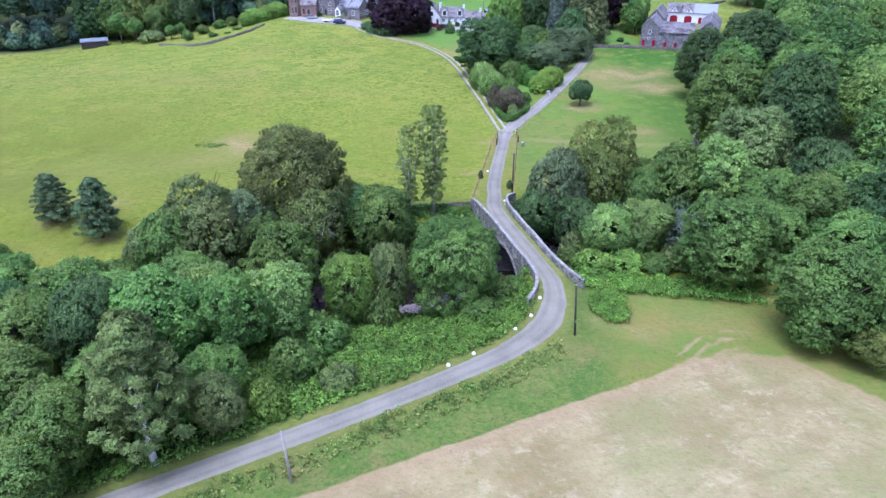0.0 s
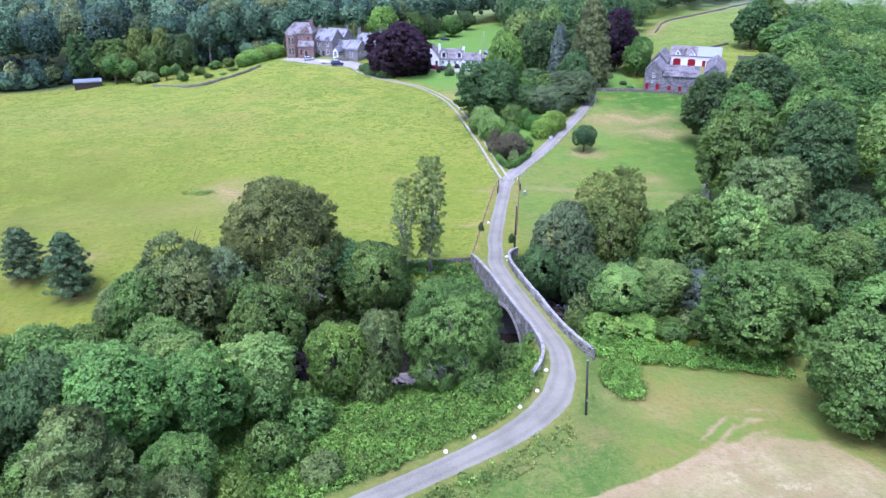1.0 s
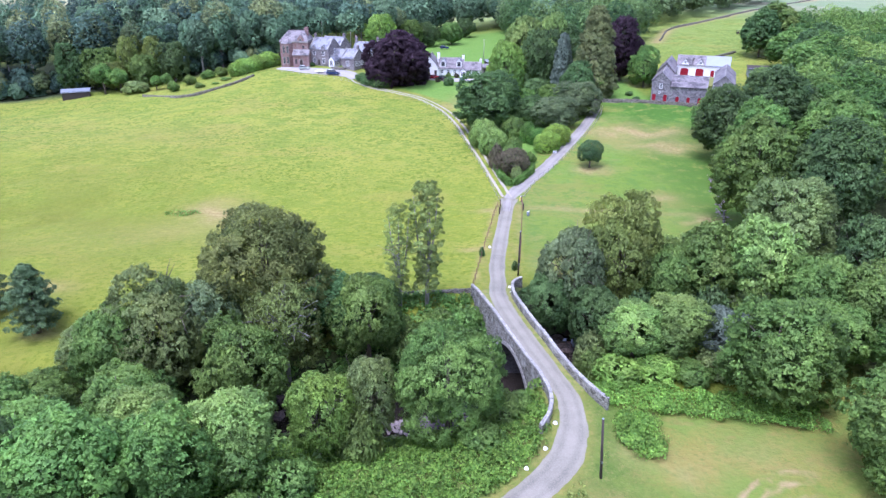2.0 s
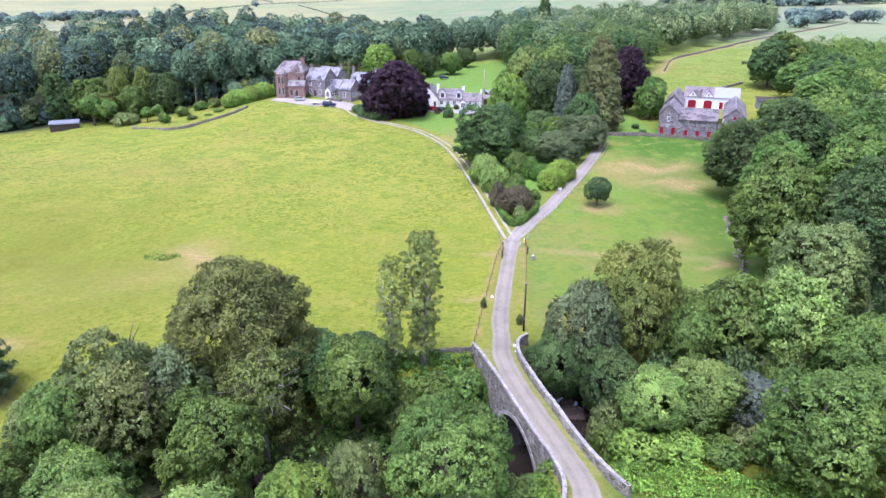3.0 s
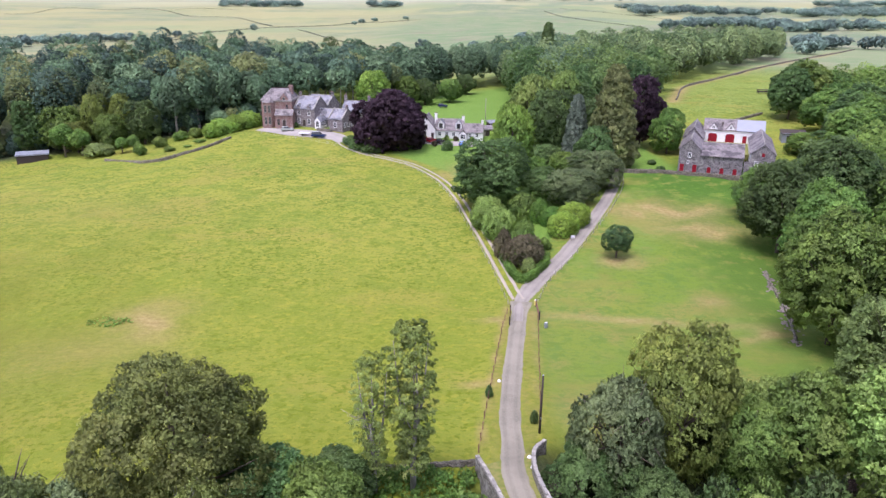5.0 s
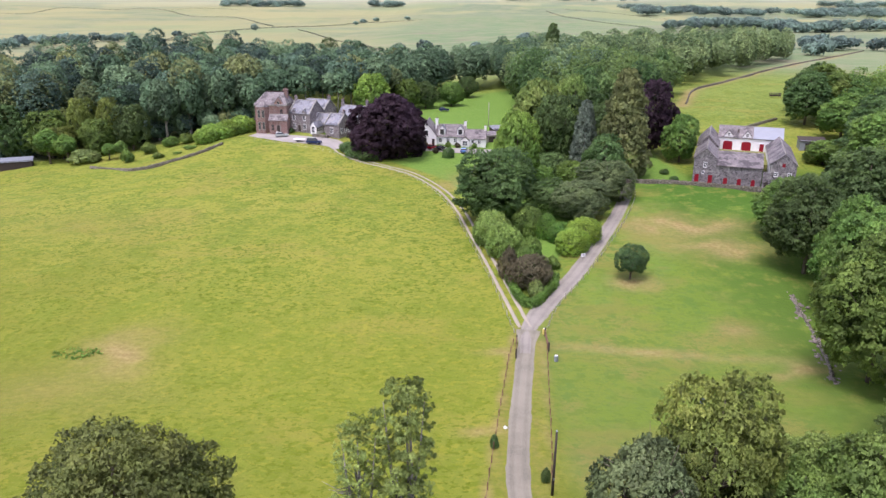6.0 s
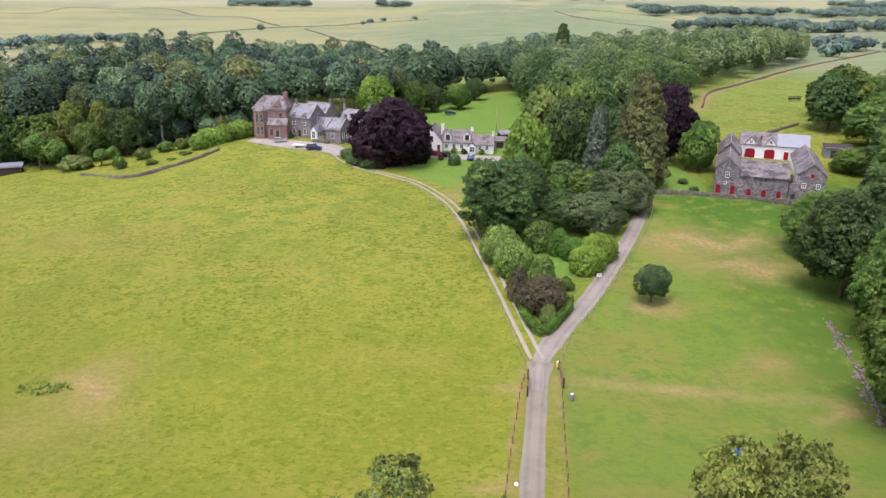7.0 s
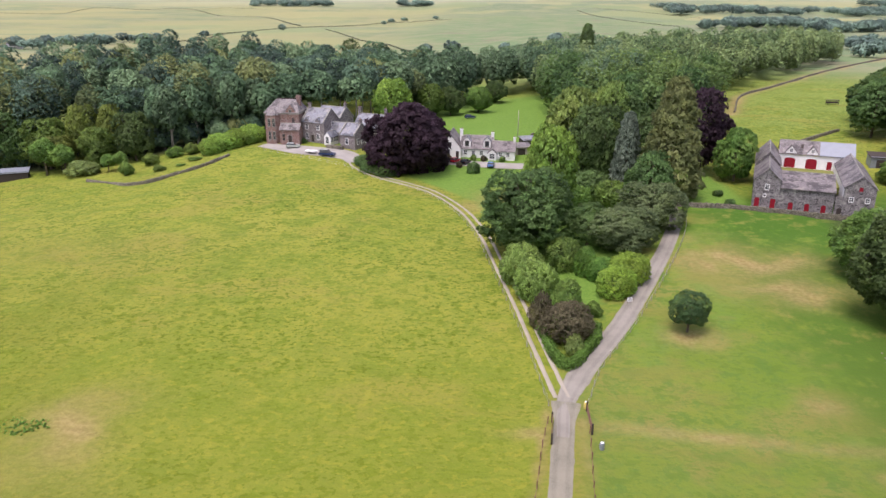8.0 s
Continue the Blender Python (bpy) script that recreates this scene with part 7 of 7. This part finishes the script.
for x, y in [(13.2, 84.5), (11.6, 80.6), (9.3, 77.7), (3.8, 72.4), (0.7, 70.0), (9.0, 136.0)]:
    marker(x, y)
for x, y in [(10.9, 117.1), (11.0, 114.9)]:
    m = marker(x, y)
    m.location.z = float(deck_z(x, y)) - 0.08
board = thing("notice_board", pose(28.6, 192.4, surface(28.6, 192.4), 0, 0, 12), "small white notice board beside the drive", "sign")
part("panel", Geo().box(-0.45, 0.45, -0.03, 0.03, 0.7, 1.35), WHITE, board)
for s in (-0.35, 0.35):
    part("post", Geo().tube([(s, 0.05, -0.3), (s, 0.05, 1.3)], [0.035, 0.035], 6), GREY_TIMBER, board)
for s in (0.86, 1.02, 1.18):
    part("line", Geo().box(-0.34, 0.3, -0.036, -0.031, s, s + 0.05), DARK_TIMBER, board)


def gate(x0, y0, x1, y1, label, material):
    root = thing("gate", pose(x0, y0, surface(x0, y0), 0, 0, math.degrees(math.atan2(y1 - y0, x1 - x0))), label, "gate")
    w = math.hypot(x1 - x0, y1 - y0)
    for k in range(5):
        part("bar", Geo().tube([(0, 0, 0.25 + 0.22 * k), (w, 0, 0.25 + 0.22 * k)], [0.035, 0.035], 6), material, root)
    for u in (0, w * 0.5, w):
        part("upright", Geo().tube([(u, 0, 0.1), (u, 0, 1.2)], [0.045, 0.045], 6), material, root)
    for u in (-0.15, w + 0.15):
        part("gate_post", Geo().box(u - 0.1, u + 0.1, -0.1, 0.1, -0.3, 1.5), DARK_TIMBER, root)


gate(17.2, 157.5, 17.3, 162.3, "rusty red field gate into the paddock", RUSTY)
gate(12.1, 155.2, 12.6, 159.6, "rusty red field gate into the pasture", RUSTY)

tub = thing("feed_tub", pose(35.3, 143.1, surface(35.3, 143.1)), "blue plastic feed tub in the paddock", "tub")
part("shell", Geo().tube([(0, 0, 0), (0, 0, 0.55)], [0.34, 0.42], 14), BLUE_TUB, tub)
part("rim", Geo().tube([(0, 0, 0.55), (0, 0, 0.6)], [0.45, 0.45], 14), BLUE_TUB, tub)
for x, y in [(17.3, 163.2), (17.9, 154.6)]:
    t = thing("barrel", pose(x, y, surface(x, y)), "pale plastic barrel by the paddock gate", "barrel")
    part("shell", Geo().tube([(0, 0, -0.05), (0, 0, 0.12), (0, 0, 0.75), (0, 0, 0.9)], [0.26, 0.3, 0.3, 0.24], 14), YELLOW_TUB if y > 160 else TIN, t)
    part("lid", Geo().tube([(0, 0, 0.9), (0, 0, 0.95)], [0.2, 0.2], 12), WHITE, t)
for x, y in [(7.4, 131.7), (12.4, 125.2)]:
    tree("bush", "dark", x, y, surface(x, y) + 1.6, 0.55, "small ivy-covered gorse clump by the fence", "shrub", "shrub")


def feeder(x, y, turn):
    root = thing("feeder", pose(x, y, surface(x, y), 0, 0, turn), "dark timber feed trough in the far field", "trough")
    part("tray", Geo().box(-2.2, 2.2, -0.7, 0.7, 0.5, 1.1), DARK_TIMBER, root)
    part("cover", Geo().box(-2.4, 2.4, -0.9, 0.9, 1.6, 1.75), DARK_TIMBER, root)
    for u in (-2.1, 2.1):
        for v in (-0.7, 0.7):
            part("leg", Geo().box(u - 0.08, u + 0.08, v - 0.08, v + 0.08, -0.3, 1.6), DARK_TIMBER, root)


feeder(142.0, 369.4, 5)

# clipped hedge at the point of the garden
def box_hedge(points, w, h, label, seed):
    rng = np.random.default_rng(seed)
    line = curve(points, 0.4)[:, :2]
    c = [(p[0] + rng.normal() * 0.08, p[1] + rng.normal() * 0.08, surface(*p) + f * h) for p in line for f in (0.1, 0.45, 0.8)]
    root = thing("hedge", pose(0, 0, 0), label, "hedge")
    part("foliage", sprays("foliage", leaves(rng, c, np.full(len(c), w / 2), 170 * len(line), 0.2, 0.7, 0.3, 0.1, 0.85), LEAF["hedge"]), None, root)
    g = Geo()
    for p in line[::3]:
        g.tube([(p[0], p[1], surface(*p) - 0.2), (p[0] + 0.1, p[1], surface(*p) + h * 0.7)], [0.04, 0.02], 5)
    part("stems", g, BARK, root)
    return root


box_hedge([(13.2, 187), (13.6, 182.5), (14.4, 176.8), (15.6, 173.6), (17.0, 173.6), (19.2, 177.2), (21.4, 181.2), (22.0, 184.5)], 1.3, 1.5, "neat bright green clipped hedge at the fork", 3)

# ---- ground cover beyond counting ----
def cover(name, n, where, leaf, label, size, tall, seed, box, category="plants", up=0.5, per=7, longer=1.0):
    rng = np.random.default_rng(seed)
    x, y = rng.uniform(box[0], box[1], n), rng.uniform(box[2], box[3], n)
    keep = where(x, y, rng.random(n))
    x, y = x[keep], y[keep]
    z = height(x, y)
    h = tall * rng.uniform(0.5, 1.3, len(x))
    c = np.stack([x, y, z + h * 0.45], 1)
    v = leaves(rng, c, h * 0.55, per * len(c), size, 0.8, up, 0.2, 0.5, longer)
    tone = np.repeat(rng.uniform(-0.6, 0.6, len(v) // 3), 3)
    return tagged(new(name, sprays(name, v, LEAF[leaf], tone)), label, category, kind="stuff")


def bank(x, y, u):
    r, _ = along(LANE, x, y)
    rv, _ = along(RIVER, x, y)
    north = y > np.interp(x, [-60, -27, -5, 5, 9.5, 13, 15], [31, 50, 64, 71, 74.5, 79, 84])
    return (r > 2.5) & north & (rv > np.interp(x, [-30, -14, -6, 8], [5, 6, 9.8, 8.5])) & (y < 93) & (x < 13.5) & (u < 0.35 + 0.65 * smooth(2.3, 3.6, r))


cover("bracken", 12000, bank, "bracken", "lush green bracken and nettles between lane and river", 0.24, 0.85, 11, (-40, 14, 45, 95), per=18)
cover("bracken", 1500, lambda x, y, u: (np.abs(y - (91.5 - 0.2 * (x - 20))) < 2.6) & (along(LANE, x, y)[0] > 4.2), "bracken", "lush green bracken along the field corner", 0.23, 1.1, 12, (19, 44, 82, 98), per=26)
cover("bracken", 500, lambda x, y, u: np.hypot((x - 22.5) / 2.4, (y - 83.5) / 4.0) < 1, "bracken", "lush green bracken along the field corner", 0.23, 1.3, 17, (19, 26, 78, 90), per=26)
cover("bracken", 1400, lambda x, y, u: (along(RIVER, x, y)[0] > 5) & (y > 102) & (y < 115.2) & (x < np.interp(y, [100, 106, 112, 116], [7.8, 6.6, 5.4, 4.4])), "hedge", "rank green undergrowth on the steep bank", 0.32, 1.0, 13, (-14, 8, 100, 116), per=14)
verge = lambda x, y, u: (np.abs(along(LANE, x, y)[0] - 3.3) < 1.0) & (y < np.interp(x, [-60, -27, -5, 5, 9.5, 13, 18], [31, 50, 64, 71, 74.5, 77, 80])) & (u < 0.25 + 0.75 * (np.sin(x * 0.55) + np.sin(x * 0.23 + 2) > 0.3))
cover("hedgerow_scrub", 2300, verge, "mid", "ragged green hedgerow scrub along the lane", 0.2, 0.9, 14, (-40, 20, 35, 80), per=20)
cover("hedgerow_flowers", 900, verge, "lime", "pale flowering weeds in the roadside scrub", 0.2, 0.9, 18, (-40, 20, 35, 80), per=9)
cover("long_grass", 60000, lambda x, y, u: (x < 15) & (along(LANE, x, y)[0] < 5.5) & (u < 0.5) & (y > hay_bound(x) + 0.3) & (along(LANE, x, y)[0] > 2.6) & (y < np.interp(x, [-60, -27, -5, 5, 9.5, 15, 20, 50], [31, 50, 64, 71, 74.5, 76, 90, 88])), "sward", "long roadside grass with seed heads", 0.2, 0.26, 15, (-45, 50, 20, 92), up=0.9, per=5, longer=1.8)
cover("rushes", 420, lambda x, y, u: np.hypot((x + 53) / 3.0, (y - 156) / 1.6) * (0.7 + 0.6 * u) < 1, "hedge", "green patch of rushes in the pasture", 0.17, 0.16, 19, (-58, -48, 153, 159), up=0.9, per=12, longer=1.6)
cover("undergrowth", 3400, lambda x, y, u: (along(RIVER, x, y)[0] > 5.5) & (along(RIVER, x, y)[0] < 40) & (along(LANE, x, y)[0] > 5) & (y < np.interp(x, [-60, -46, -40, -20, 0, 16, 30, 60], [84, 90, 100, 110, 112, 116, 116, 122])) & (y > np.interp(x, [-60, -27, -16, -10, 14, 22, 60], [22, 52, 62, 90, 92, 96, 96])) & (np.abs(x - 11) > 6), "mid", "tangled green undergrowth beneath the riverside trees", 0.5, 1.9, 20, (-62, 60, 45, 122), per=14)

# stones on the river's edge
def stones(name, spots, material, label, seed, lo, hi):
    rr = random.Random(seed)
    g = Geo()
    for x, y, n, sx, sy in spots:
        for _ in range(n):
            a, b = rr.gauss(x, sx), rr.gauss(y, sy)
            r = rr.uniform(lo, hi)
            z = max(surface(a, b), -4.5) + r * 0.15
            k = len(g.v)
            for f, q in ((-0.5, 0.7), (0.1, 1.0), (0.55, 0.6)):
                for j in range(6):
                    w = j * math.pi / 3
                    e = q * r * rr.uniform(0.75, 1.2)
                    g.v.append((a + e * math.cos(w), b + e * math.sin(w), z + f * r * rr.uniform(0.6, 1.0)))
            g.f += [(k + i * 6 + j, k + i * 6 + (j + 1) % 6, k + i * 6 + 6 + (j + 1) % 6, k + i * 6 + 6 + j) for i in range(2) for j in range(6)] + [tuple(k + 12 + j for j in range(6))]
    return solid(name, g, material, label, "stones", "stuff")


stones("pebble_beach", [(-2.0, 92.6, 1000, 2.8, 1.1), (3.5, 94.2, 500, 2.0, 0.9)], PEBBLE, "pale pebble beach beside the dark river", 4, 0.08, 0.3)
stones("river_rocks", [(14.5, 111.2, 60, 2.2, 1.0), (10.5, 108.5, 40, 1.6, 0.8), (-18, 96, 30, 3, 1.5), (24, 116, 30, 3, 1)], ROCK, "dark bedrock ledges and boulders in the river", 5, 0.4, 1.4)
stones("tumbled_stones", [(62.2, 175, 26, 0.4, 1.4), (61.2, 170, 30, 0.4, 1.6), (60.4, 165.6, 30, 0.4, 1.4), (59.4, 161, 26, 0.4, 1.4), (57.6, 155, 30, 0.5, 1.8), (55.9, 150, 30, 0.6, 1.0)], PEBBLE, "pale tumbled stones along the field wall", 8, 0.14, 0.4)
